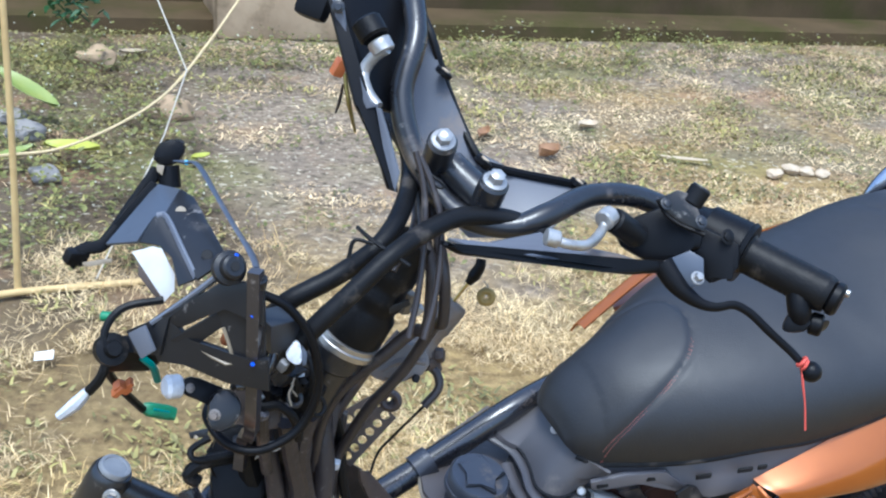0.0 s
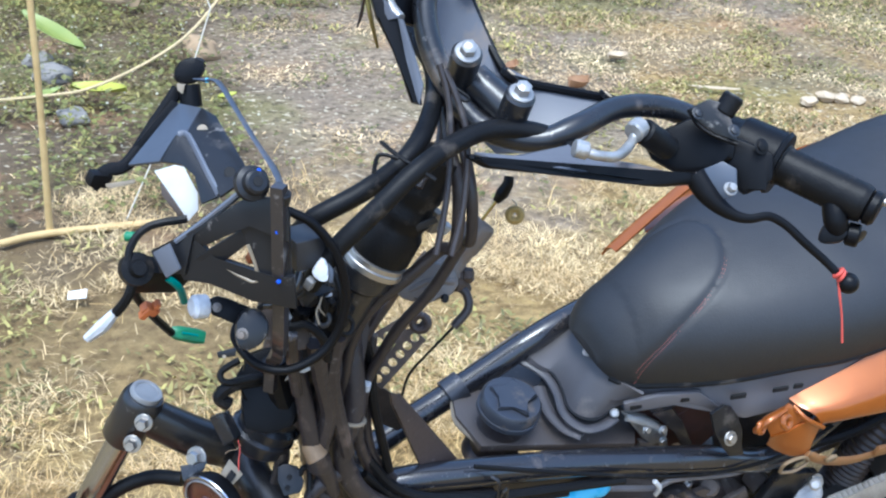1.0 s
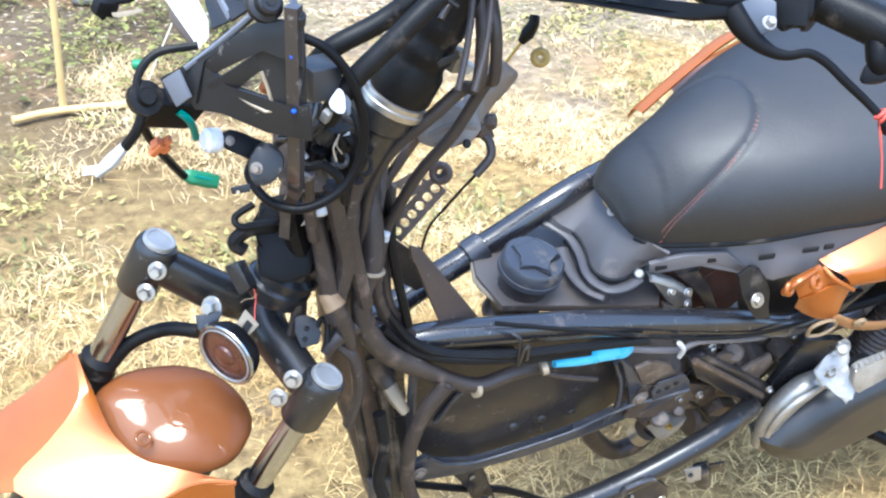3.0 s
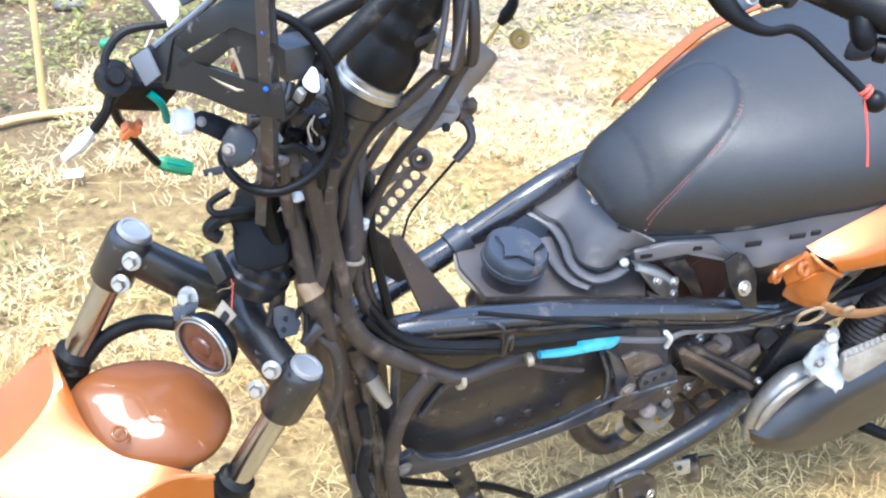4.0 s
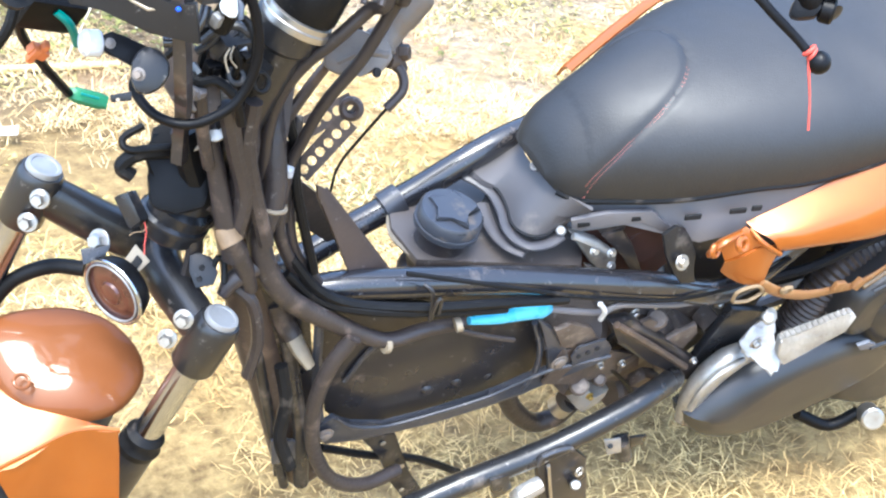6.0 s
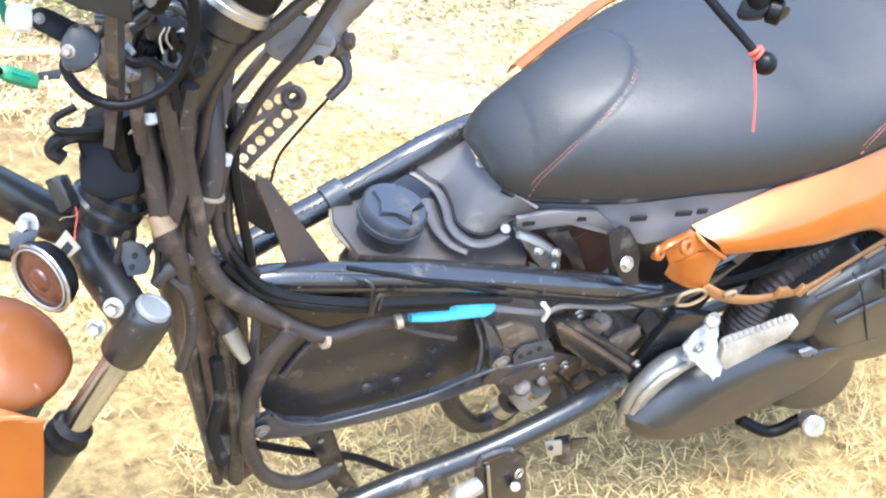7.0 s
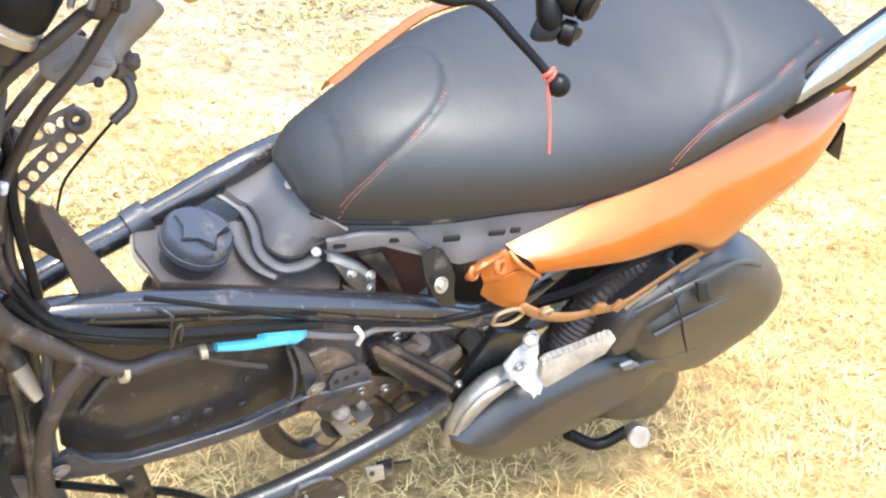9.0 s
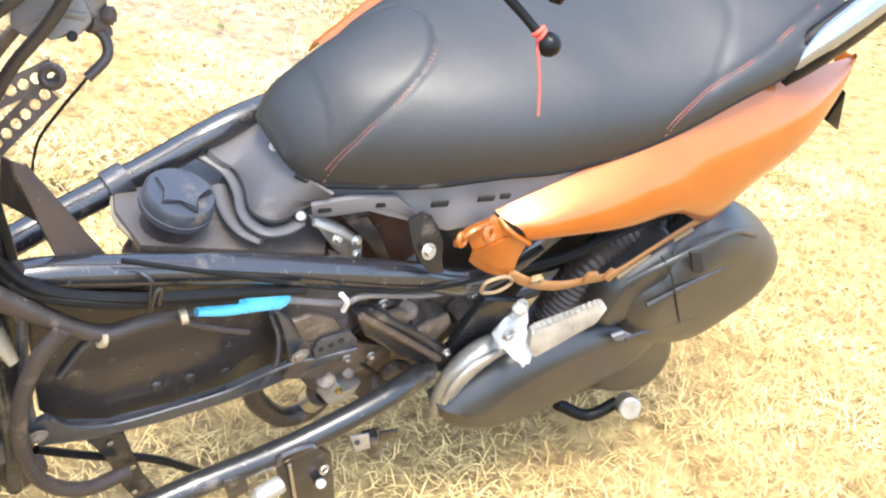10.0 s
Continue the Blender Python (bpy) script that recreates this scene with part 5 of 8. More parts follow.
    for line, r in (([(0.123, -0.130, 0.495), (0.159, -0.135, 0.501), (0.232, -0.135, 0.471), (0.290, -0.140, 0.477)], 0.004), ([(0.123, -0.140, 0.423), (0.124, -0.150, 0.461), (0.164, -0.150, 0.465)], 0.0028), ([(0.124, -0.120, 0.355), (0.130, -0.130, 0.382), (0.180, -0.140, 0.348), (0.257, -0.130, 0.259)], 0.003)):
        part("fuel_line", tube(line, r, 8), M_RUBBER, scooter)
    part("stud", bolt((0.273, -0.170, 0.385), SIDE, 0.004), M_STEEL, scooter)
    part("starter_motor", drum((0.233, -0.100, 0.244), (0.313, -0.100, 0.241), 0.03, 0.006, 20), M_RUST, scooter)
    part("clutch_housing", lathe((0.150, -0.060, 0.360), (0.080, -0.112, 0.445), [(k / 14, 0.050 if k % 2 else 0.043) for k in range(15)], 24), M_RUST, scooter, "dusty brown finned housing")
    part("breather_hose", tube([(0.050, -0.080, 0.296), (0.078, -0.080, 0.240), (0.129, -0.080, 0.185), (0.166, -0.085, 0.189), (0.181, -0.090, 0.226)], 0.0145, 12), M_DUSTYRUBBER, scooter, "bent grey rubber breather hose")
    part("hose_clamp", tube([(0.163, -0.086, 0.212), (0.168, -0.090, 0.230)], 0.0175, 12, 1), M_STEEL, scooter)


engine_and_drive()


def wheel(centre, axis, radius, name):
    c, ax = Vector(centre), Vector(axis).normalized()
    bm = bmesh.new()
    side = ax.orthogonal().normalized()
    other = ax.cross(side)
    rings = []
    for k in range(40):
        a = 2 * math.pi * k / 40
        out = side * math.cos(a) + other * math.sin(a)
        rings.append([c + out * (radius - 0.036 + 0.036 * math.cos(b)) + ax * 0.036 * math.sin(b) for b in (2 * math.pi * j / 12 for j in range(12))])
    vs = [[bm.verts.new(p) for p in r] for r in rings]
    for i in range(40):
        for j in range(12):
            bm.faces.new((vs[i][j], vs[(i + 1) % 40][j], vs[(i + 1) % 40][(j + 1) % 12], vs[i][(j + 1) % 12]))
    tyre = part(name, bm, M_TYRE, scooter)
    bm = drum(c - ax * 0.04, c + ax * 0.04, 0.05, 0.004, 24)
    for k in range(5):
        a = 2 * math.pi * k / 5
        out = side * math.cos(a) + other * math.sin(a)
        tube([c + out * 0.03, c + out * (radius - 0.06)], 0.012, 8, 1, bm)
    part("rim", bm, M_DULLALLOY, tyre)


wheel((0.74, 0.0, 0.235), (0, 1, 0), 0.235, "rear_wheel")


# ---- steering: fork, mudguard, horn, bars; turned to the left ----
FORK_R, FORK_L = Vector((-0.537, 0.023, 0.698)), Vector((-0.410, -0.138, 0.624))
ACROSS = (FORK_L - FORK_R).normalized()
UP = Vector((0.465, 0.12, 0.877))
UP = (UP - ACROSS * UP.dot(ACROSS)).normalized()
AHEAD = ACROSS.cross(UP)
if AHEAD.x > 0:
    AHEAD = -AHEAD
LEG = Vector((0.3547, -0.0188, 0.9348)).normalized()      # rake of the fork legs


def front_fork():
    mid = (FORK_R + FORK_L) / 2
    stem = mid - AHEAD * 0.085
    bridge = part("fork_bridge", tube([FORK_R - UP * 0.02, FORK_R * 0.65 + FORK_L * 0.35 - UP * 0.024 - AHEAD * 0.05, stem - UP * 0.022, FORK_R * 0.35 + FORK_L * 0.65 - UP * 0.024 - AHEAD * 0.05, FORK_L - UP * 0.02], [0.021, 0.024, 0.033, 0.024, 0.021], 16, 5, flat=0.8, up=tuple(UP)), M_BRIDGE, scooter, "black steering fork bridge")
    for top in (FORK_R, FORK_L):
        part("clamp_sleeve", lathe(top - LEG * 0.062, top + LEG * 0.002, [(0, 0.021), (0.05, 0.0228), (0.86, 0.0228), (0.95, 0.0215), (1, 0.0195)], 28), M_BRIDGE, bridge)
        leg = part("fork_leg", drum(top - LEG * 0.19, top + LEG * 0.003, 0.0145, 0.001, 24), M_CHROME, scooter, "chromed upper fork leg")
        part("top_cap", lathe(top + LEG * 0.002, top + LEG * 0.008, [(0, 0.0172), (0.6, 0.0170), (0.95, 0.0160), (1, 0.0148), (0.95, 0.0128), (0.78, 0.0122), (0.82, 0.004)], 28), M_CAPALLOY, leg, "dull alloy fork cap")
        part("dust_seal", lathe(top - LEG * 0.195, top - LEG * 0.165, [(0, 0.021), (0.3, 0.023), (0.5, 0.020), (0.8, 0.021), (1, 0.016)], 24), M_RUBBER, leg)
        part("lower_leg", drum(top - LEG * 0.46, top - LEG * 0.19, 0.0205, 0.002, 20), M_PAINT, leg)
    for q in ((-0.549, -0.009, 0.691), (-0.561, -0.012, 0.666), (-0.451, -0.145, 0.643), (-0.466, -0.148, 0.623)):
        part("clamp_bolt", bolt(Vector(q) - FACING * 0.009, FACING, 0.0064, tall=0.013), M_STEEL, bridge)
    axle = mid - LEG * 0.47
    wheel(axle, ACROSS, 0.235, "front_wheel")
    # horn on its bracket
    c = Vector((-0.497, -0.082, 0.629))
    way = (FACING * 0.8 - Vector((0.82, -0.57, 0)) * 0.42 - Vector((0.27, 0.4, 0.88)) * 0.42).normalized()
    horn = part("horn", lathe(c - way * 0.022, c, [(0, 0.018), (0.2, 0.030), (0.6, 0.034), (1, 0.033)], 32), M_PLASTIC, scooter, "round horn with a rusty face")
    part("rim", hoop(c, way, 0.0342, 0.0021, 40), M_CHROME, horn)
    part("face", lathe(c - way * 0.002, c + way * 0.006, [(0, 0.033), (0.25, 0.032), (0.3, 0.026), (0.45, 0.0245), (0.55, 0.016), (0.5, 0.0125), (0.8, 0.011), (0.95, 0.0075), (1, 0.003)], 36), M_HORN, horn)
    part("rim", hoop(c + way * 0.002, way, 0.0308, 0.0011, 40), M_CAPALLOY, horn)
    part("horn_bracket", slab([(-0.518, -0.044, 0.655), (-0.491, -0.050, 0.660), (-0.498, -0.056, 0.650), (-0.518, -0.056, 0.645)], 0.004, 0.001), M_PAINT, horn)
    part("horn_bracket", slab([(-0.486, -0.066, 0.646), (-0.469, -0.055, 0.661), (-0.459, -0.071, 0.651), (-0.479, -0.078, 0.638)], 0.004, 0.001), M_BEIGE, horn)
    part("bracket_slot", slab([(-0.478, -0.070, 0.650), (-0.470, -0.065, 0.656), (-0.466, -0.070, 0.652), (-0.474, -0.075, 0.646)], 0.005, 0.001), M_SLOT, horn)
    part("bolt", bolt((-0.498, -0.039, 0.656), AHEAD - ACROSS * 0.3, 0.008, tall=0.012), M_STEEL, horn)
    part("brake_hose", tube([(-0.504, -0.016, 0.596), (-0.533, 0.004, 0.587), (-0.567, 0.014, 0.566), (-0.591, 0.016, 0.531), (-0.600, 0.017, 0.510)], 0.008, 10), M_RUBBER, scooter)
    # front mudguard: a folded panel over the wheel, a skirt, and a raised rear dome
    inner = spline([(-0.626, 0.018, 0.564), (-0.618, -0.018, 0.547), (-0.611, -0.059, 0.527), (-0.599, -0.086, 0.518), (-0.585, -0.105, 0.516), (-0.557, -0.128, 0.520), (-0.532, -0.149, 0.525), (-0.512, -0.169, 0.531)], 4)
    ridge = spline([(-0.627, 0.017, 0.564), (-0.631, -0.020, 0.547), (-0.647, -0.040, 0.537), (-0.672, -0.055, 0.522), (-0.713, -0.085, 0.495), (-0.624, -0.154, 0.488), (-0.555, -0.152, 0.518), (-0.513, -0.172, 0.532)], 4)
    middle = [p * 0.5 + q * 0.5 + UP * 0.004 for p, q in zip(inner, ridge)]
    guard = part("front_mudguard", sheet([inner, middle, ridge], 0.003), M_ORANGE, scooter, "orange front mudguard with copper brown rear dome")
    flank = spline([(-0.627, 0.032, 0.556), (-0.670, 0.026, 0.514), (-0.711, 0.021, 0.489), (-0.750, 0.004, 0.470), (-0.791, -0.035, 0.454)], 4)
    part("guard_flank", sheet([ridge[:17], [p * 0.5 + q * 0.5 + AHEAD * 0.006 for p, q in zip(ridge[:17], flank)], flank], 0.003), M_ORANGE, guard)
    part("guard_skirt", sheet([spline(r, 4) for r in (((-0.513, -0.172, 0.534), (-0.532, -0.161, 0.529), (-0.555, -0.153, 0.521), (-0.589, -0.153, 0.505), (-0.624, -0.154, 0.491)), ((-0.509, -0.170, 0.487), (-0.531, -0.162, 0.484), (-0.557, -0.159, 0.475), (-0.585, -0.162, 0.463), (-0.611, -0.166, 0.452)), ((-0.509, -0.180, 0.419), (-0.533, -0.174, 0.412), (-0.562, -0.168, 0.409), (-0.591, -0.169, 0.399), (-0.616, -0.172, 0.391)))], 0.003), M_ORANGE, guard)
    base = [(-0.622, -0.013, 0.505), (-0.601, 0.007, 0.511), (-0.576, 0.016, 0.512), (-0.547, 0.015, 0.512), (-0.514, 0.006, 0.512), (-0.482, -0.014, 0.507), (-0.461, -0.042, 0.495), (-0.456, -0.070, 0.484), (-0.470, -0.092, 0.476), (-0.498, -0.111, 0.476), (-0.538, -0.113, 0.480), (-0.596, -0.090, 0.477), (-0.617, -0.053, 0.489)]
    ring = [Vector(p) for p in spline([*base, base[0]], 3)[:-1]]
    mid_low = sum(ring, Vector()) / len(ring)
    bm = bmesh.new()
    skin(bm, [[mid_low + (p - mid_low) * math.cos(a) ** 0.8 + (UP * 0.85 + FACING * 0.15) * 0.030 * math.sin(a) for p in ring] for a in (math.pi / 2 * k / 11 for k in range(11))])
    dome = part("dome", bm, M_BROWNDOME, guard, "copper brown glossy dome")
    q = Vector((-0.580, -0.077, 0.517))
    part("embossed_ring", hoop(q, UP * 0.8 + FACING * 0.5, 0.0075, 0.0018, 24), M_BROWNDOME, dome)


front_fork()


def handlebar():
    # bar with bends, clamp posts with hexagon bolts
    bar = part("handlebar", tube([(-0.237, 0.157, 1.199), (-0.255, 0.085, 1.163), (-0.279, 0.048, 1.119), (-0.277, 0.006, 1.080), (-0.257, -0.049, 1.051), (-0.215, -0.085, 1.051), (-0.178, -0.091, 1.065), (-0.121, -0.074, 1.068), (-0.073, -0.076, 1.065), (-0.035, -0.088, 1.056), (0.024, -0.138, 1.042), (0.095, -0.239, 1.032)], 0.0115, 14), M_PAINT, scooter, "bent black steel handlebar")
    part("cross_sleeve", drum((-0.251, -0.012, 1.077), (-0.225, -0.062, 1.061), 0.017, 0.003, 20), M_PAINT, bar)
    for a, b in (((-0.272, -0.028, 1.115), (-0.261, -0.008, 1.069)), ((-0.233, -0.069, 1.093), (-0.231, -0.060, 1.054))):
        a, b = Vector(a), Vector(b)
        post = part("clamp_post", drum(a, b, 0.0145, 0.002, 20), M_PAINT, bar)
        w = (a - b).normalized()
        part("clamp_washer", lathe(a, a + w * 0.003, [(0, 0.0118), (0.7, 0.0118), (1, 0.0105)], 20), M_CAPALLOY, post)
        part("clamp_bolt", lathe(a + w * 0.003, a + w * 0.013, [(0, 0.0078), (0.75, 0.0078), (0.86, 0.0062), (1, 0.004)], 6), M_BRIGHTALLOY, post, "bright hexagon bolt head")
    # moulded inner cover of the handlebar, with a rim and fixing tabs
    cover = part("handlebar_cover", slab([(-0.246, 0.200, 1.167), (-0.224, 0.154, 1.170), (-0.219, 0.068, 1.116), (-0.200, 0.019, 1.067), (-0.158, 0.005, 1.049), (-0.083, -0.022, 1.040), (-0.082, -0.033, 1.032), (-0.159, -0.072, 1.021), (-0.218, -0.035, 1.001), (-0.248, 0.029, 1.023), (-0.250, 0.112, 1.065)], 0.003, 0.001), M_COVERPLATE, scooter, "satin grey inner handlebar cover")
    part("cover_rim", tube([(-0.227, 0.168, 1.176), (-0.223, 0.110, 1.149), (-0.209, 0.070, 1.100), (-0.200, 0.013, 1.066), (-0.178, 0.003, 1.055), (-0.106, -0.020, 1.046), (-0.081, -0.022, 1.040)], 0.0045, 8, 5), M_PLASTIC, cover)
    for q in ((-0.224, 0.069, 1.128), (-0.201, -0.002, 1.068), (-0.093, -0.024, 1.045)):
        part("tab", drum(Vector(q) - UP * 0.003, Vector(q) + UP * 0.003, 0.0095, 0.001, 14), M_PLASTIC, cover)
        part("tab_hole", drum(Vector(q) + UP * 0.0025, Vector(q) + UP * 0.0042, 0.0045, 0.0003, 12), M_PALELEAF, cover)
    part("lower_edge", slab([(-0.305, -0.111, 1.068), (-0.278, -0.118, 1.060), (-0.215, -0.144, 1.059), (-0.151, -0.152, 1.045), (-0.116, -0.152, 1.038), (-0.081, -0.154, 1.036), (-0.063, -0.152, 1.042), (-0.060, -0.157, 1.039), (-0.080, -0.159, 1.032), (-0.116, -0.156, 1.033), (-0.152, -0.154, 1.041), (-0.216, -0.148, 1.055), (-0.287, -0.117, 1.053), (-0.306, -0.114, 1.064)], 0.010, 0.004), M_PLASTIC, cover)
    part("inner_wall", slab([(-0.285, -0.091, 1.051), (-0.249, -0.104, 1.048), (-0.195, -0.107, 1.058), (-0.179, -0.118, 1.048), (-0.126, -0.119, 1.035), (-0.105, -0.124, 1.031), (-0.086, -0.144, 1.031), (-0.062, -0.148, 1.036), (-0.078, -0.152, 1.030), (-0.130, -0.145, 1.034), (-0.212, -0.141, 1.057), (-0.266, -0.119, 1.055)], 0.004, 0.0015), M_COVERPLATE, cover)
    part("far_edge", slab([(-0.366, 0.064, 1.211), (-0.354, 0.059, 1.213), (-0.343, -0.002, 1.145), (-0.325, -0.015, 1.132), (-0.327, -0.059, 1.085), (-0.336, -0.054, 1.086), (-0.343, -0.018, 1.123), (-0.354, 0.000, 1.140)], 0.008, 0.002), M_PLASTIC, cover)
    part("far_cavity", slab([(-0.322, 0.128, 1.184), (-0.245, 0.132, 1.181), (-0.254, 0.108, 1.151), (-0.270, 0.083, 1.122), (-0.283, 0.050, 1.097), (-0.311, 0.042, 1.111), (-0.319, 0.093, 1.143)], 0.006, 0.002), M_PLASTIC, cover)
    part("far_edge_face", slab([(-0.365, 0.059, 1.219), (-0.357, 0.047, 1.212), (-0.352, 0.034, 1.178), (-0.344, -0.008, 1.148), (-0.337, -0.013, 1.147), (-0.346, -0.008, 1.142), (-0.357, 0.038, 1.174)], 0.003, 0.001), M_COVERPLATE, cover)
    part("far_edge_face", slab([(-0.340, -0.013, 1.146), (-0.337, -0.018, 1.147), (-0.329, -0.030, 1.123), (-0.326, -0.053, 1.103), (-0.331, -0.061, 1.087), (-0.333, -0.043, 1.099)], 0.003, 0.001), M_COVERPLATE, cover)
    part("far_screw", bolt((-0.363, 0.047, 1.213), FACING, 0.004, tall=0.003), M_PAINT, cover)
    part("hanging_strip", tube([(-0.331, 0.072, 1.131), (-0.328, 0.059, 1.108), (-0.318, 0.053, 1.077)], [0.004, 0.005, 0.003], 8, 3, flat=0.4), M_BRASS, cover)
    part("hanging_strip", tube([(-0.330, 0.072, 1.119), (-0.335, 0.064, 1.105), (-0.339, 0.060, 1.095)], [0.003, 0.004, 0.002], 8, 3, flat=0.4), M_RUST, cover)
    part("far_tab", block((-0.344, 0.060, 1.145), (0.012, 0.01, 0.018), (0, 20, 0), 0.003), M_ORANGECLIP, cover)
    part("far_housing", block((-0.366, 0.086, 1.199), (0.022, 0.03, 0.034), (0, 30, 40), 0.007), M_PLASTIC, cover)
    # left controls
    grip_a, grip_b = Vector((0.026, -0.161, 1.042)), Vector((0.069, -0.241, 1.044))
    w = (grip_b - grip_a).normalized()
    box = part("switch_housing", lathe(grip_a - w * 0.078, grip_a + w * 0.002, [(0, 0.018), (0.05, 0.022), (0.35, 0.025), (0.42, 0.030), (0.93, 0.0315), (0.95, 0.033), (1, 0.031)], 28), M_PLASTIC, scooter, "black switch housing on the left bar")
    part("housing_lobe", slab([(-0.022, -0.136, 1.064), (0.003, -0.168, 1.063), (-0.000, -0.183, 1.042), (-0.008, -0.180, 1.036), (-0.020, -0.177, 1.023), (-0.025, -0.171, 1.022), (-0.032, -0.145, 1.041)], 0.024, 0.006), M_PLASTIC, box)
    part("lever_perch", slab([(-0.089, -0.091, 1.035), (-0.073, -0.095, 1.051), (-0.050, -0.104, 1.068), (-0.023, -0.142, 1.061), (-0.026, -0.150, 1.047), (-0.037, -0.146, 1.038), (-0.049, -0.142, 1.028), (-0.069, -0.126, 1.020), (-0.086, -0.105, 1.024)], 0.03, 0.006), M_PLASTIC, box)
    part("perch_plate", slab([(-0.077, -0.121, 1.093), (-0.063, -0.126, 1.105), (-0.053, -0.137, 1.106), (-0.049, -0.154, 1.091), (-0.047, -0.165, 1.081), (-0.063, -0.147, 1.080), (-0.072, -0.133, 1.084)], 0.006, 0.002), M_STAY, box)
    part("plate_rim", tube([(-0.078, -0.121, 1.092), (-0.073, -0.134, 1.083), (-0.063, -0.148, 1.079), (-0.048, -0.166, 1.079)], 0.0022, 8, 3), M_PLASTIC, box)
    button = part("push_button", drum((-0.052, -0.139, 1.096), (-0.043, -0.136, 1.112), 0.0105, 0.0015, 18), M_RUBBER, box)
    part("button_rim", hoop((-0.043, -0.136, 1.112), Vector((-0.043, -0.136, 1.112)) - Vector((-0.052, -0.139, 1.096)), 0.0085, 0.0012, 18), M_GREYPLASTIC, button)
    part("screw", bolt((-0.017, -0.167, 1.073), (-0.1, -0.7, 0.7), 0.0052, tall=0.003), M_RUBBER, box)
    for q in ((-0.074, -0.130, 1.093), (-0.052, -0.159, 1.090)):
        part("screw", bolt(q, (-0.1, -0.6, 0.8), 0.0042, tall=0.003), M_GREYPLASTIC, box)
    part("side_lug", slab([(-0.069, -0.156, 1.046), (-0.054, -0.162, 1.058), (-0.045, -0.174, 1.056), (-0.048, -0.188, 1.039), (-0.058, -0.185, 1.030), (-0.066, -0.166, 1.038)], 0.008, 0.002), M_CAPPLATE, box)
    part("lever_bolt", bolt((-0.062, -0.190, 1.047), (-0.15, -0.5, 0.85), 0.0046), M_CAPALLOY, box)
    grip = part("grip", lathe(grip_a, grip_b, [(0, 0.0215), (0.03, 0.0215), (0.05, 0.0198)] + [(0.07 + 0.85 * k / 30, (0.0192 if k % 2 else 0.0199)) for k in range(31)] + [(0.95, 0.0192), (1, 0.0178)], 24), M_RUBBER, scooter, "ribbed black rubber left grip")
    part("bar_end", drum(grip_b, grip_b + w * 0.012, 0.0172, 0.003, 18), M_PLASTIC, grip)
    part("bar_end_bolt", drum(grip_b + w * 0.008 + UP * 0.010, grip_b + w * 0.0135 + UP * 0.0103, 0.0042, 0.001, 10), M_STEEL, grip)
    low = part("turn_switch", slab([(0.042, -0.225, 1.013), (0.056, -0.236, 1.022), (0.057, -0.246, 1.015), (0.051, -0.247, 1.006), (0.040, -0.238, 0.999), (0.036, -0.231, 0.999)], 0.02, 0.005), M_PLASTIC, scooter)
    part("switch_stem", tube([grip_a.lerp(grip_b, 0.62), (0.046, -0.233, 1.024), (0.052, -0.240, 1.010)], [0.012, 0.012, 0.009], 12, 3), M_PLASTIC, low)
    knob = part("knob", drum((0.059, -0.241, 1.012), (0.067, -0.251, 1.014), 0.0115, 0.002, 16), M_PLASTIC, low)
    part("knob_face", drum((0.067, -0.251, 1.014), (0.067, -0.252, 1.014), 0.008, 0.001, 14), M_STAY, knob)
    lever = part("brake_lever", tube([(-0.076, -0.155, 1.041), (-0.070, -0.172, 1.031), (-0.063, -0.186, 1.025), (-0.052, -0.199, 1.021), (-0.039, -0.207, 1.021), (-0.021, -0.211, 1.024), (-0.006, -0.222, 1.019), (0.009, -0.239, 1.008), (0.029, -0.258, 0.994), (0.037, -0.270, 0.987)], [0.011, 0.0105, 0.008, 0.0055, 0.0045, 0.0044, 0.0042, 0.0042, 0.004, 0.004], 12, 4, flat=0.7, up=tuple(UP)), M_PLASTIC, scooter, "black painted brake lever with ball end")
    q = Vector((0.042, -0.279, 0.984))
    part("ball_end", lathe(q - w * 0.0105, q + w * 0.0105, [(0.5 - 0.5 * math.cos(math.pi * k / 8), max(0.001, 0.0105 * math.sin(math.pi * k / 8))) for k in range(9)], 18), M_PLASTIC, lever)
    # cable ends: bright elbows and thick black sleeves
    el = part("cable_elbow", tube([(-0.123, -0.111, 1.069), (-0.134, -0.121, 1.061), (-0.171, -0.148, 1.071), (-0.198, -0.151, 1.078), (-0.210, -0.141, 1.079)], 0.0048, 10), M_BRIGHTALLOY, scooter, "bright metal cable elbow")
    part("nut", drum((-0.130, -0.115, 1.068), (-0.117, -0.109, 1.070), 0.0105, 0.0015, 10), M_BRIGHTALLOY, el)
    part("nut", drum((-0.216, -0.140, 1.081), (-0.204, -0.145, 1.079), 0.0085, 0.0015, 10), M_BRIGHTALLOY, el)
    part("sheath", drum((-0.116, -0.112, 1.067), (-0.081, -0.118, 1.045), 0.0125, 0.002, 14), M_RUBBER, el)
    part("cable_sleeve", tube([(-0.181, -0.104, 1.049), (-0.215, -0.082, 1.058), (-0.260, -0.074, 1.061), (-0.305, -0.086, 1.059), (-0.349, -0.104, 1.049), (-0.386, -0.114, 1.022), (-0.421, -0.117, 0.986), (-0.436, -0.110, 0.944)], 0.0092, 12), M_RUBBER, scooter, "thick black cable sleeve")
    el = part("cable_elbow", tube([(-0.310, 0.041, 1.174), (-0.318, 0.047, 1.162), (-0.326, 0.046, 1.145), (-0.329, 0.026, 1.137), (-0.326, 0.009, 1.132)], 0.006, 10), M_BRIGHTALLOY, scooter, "bright metal cable elbow")
    part("nut", drum((-0.310, 0.043, 1.168), (-0.314, 0.053, 1.176), 0.0115, 0.0015, 10), M_BRIGHTALLOY, el)
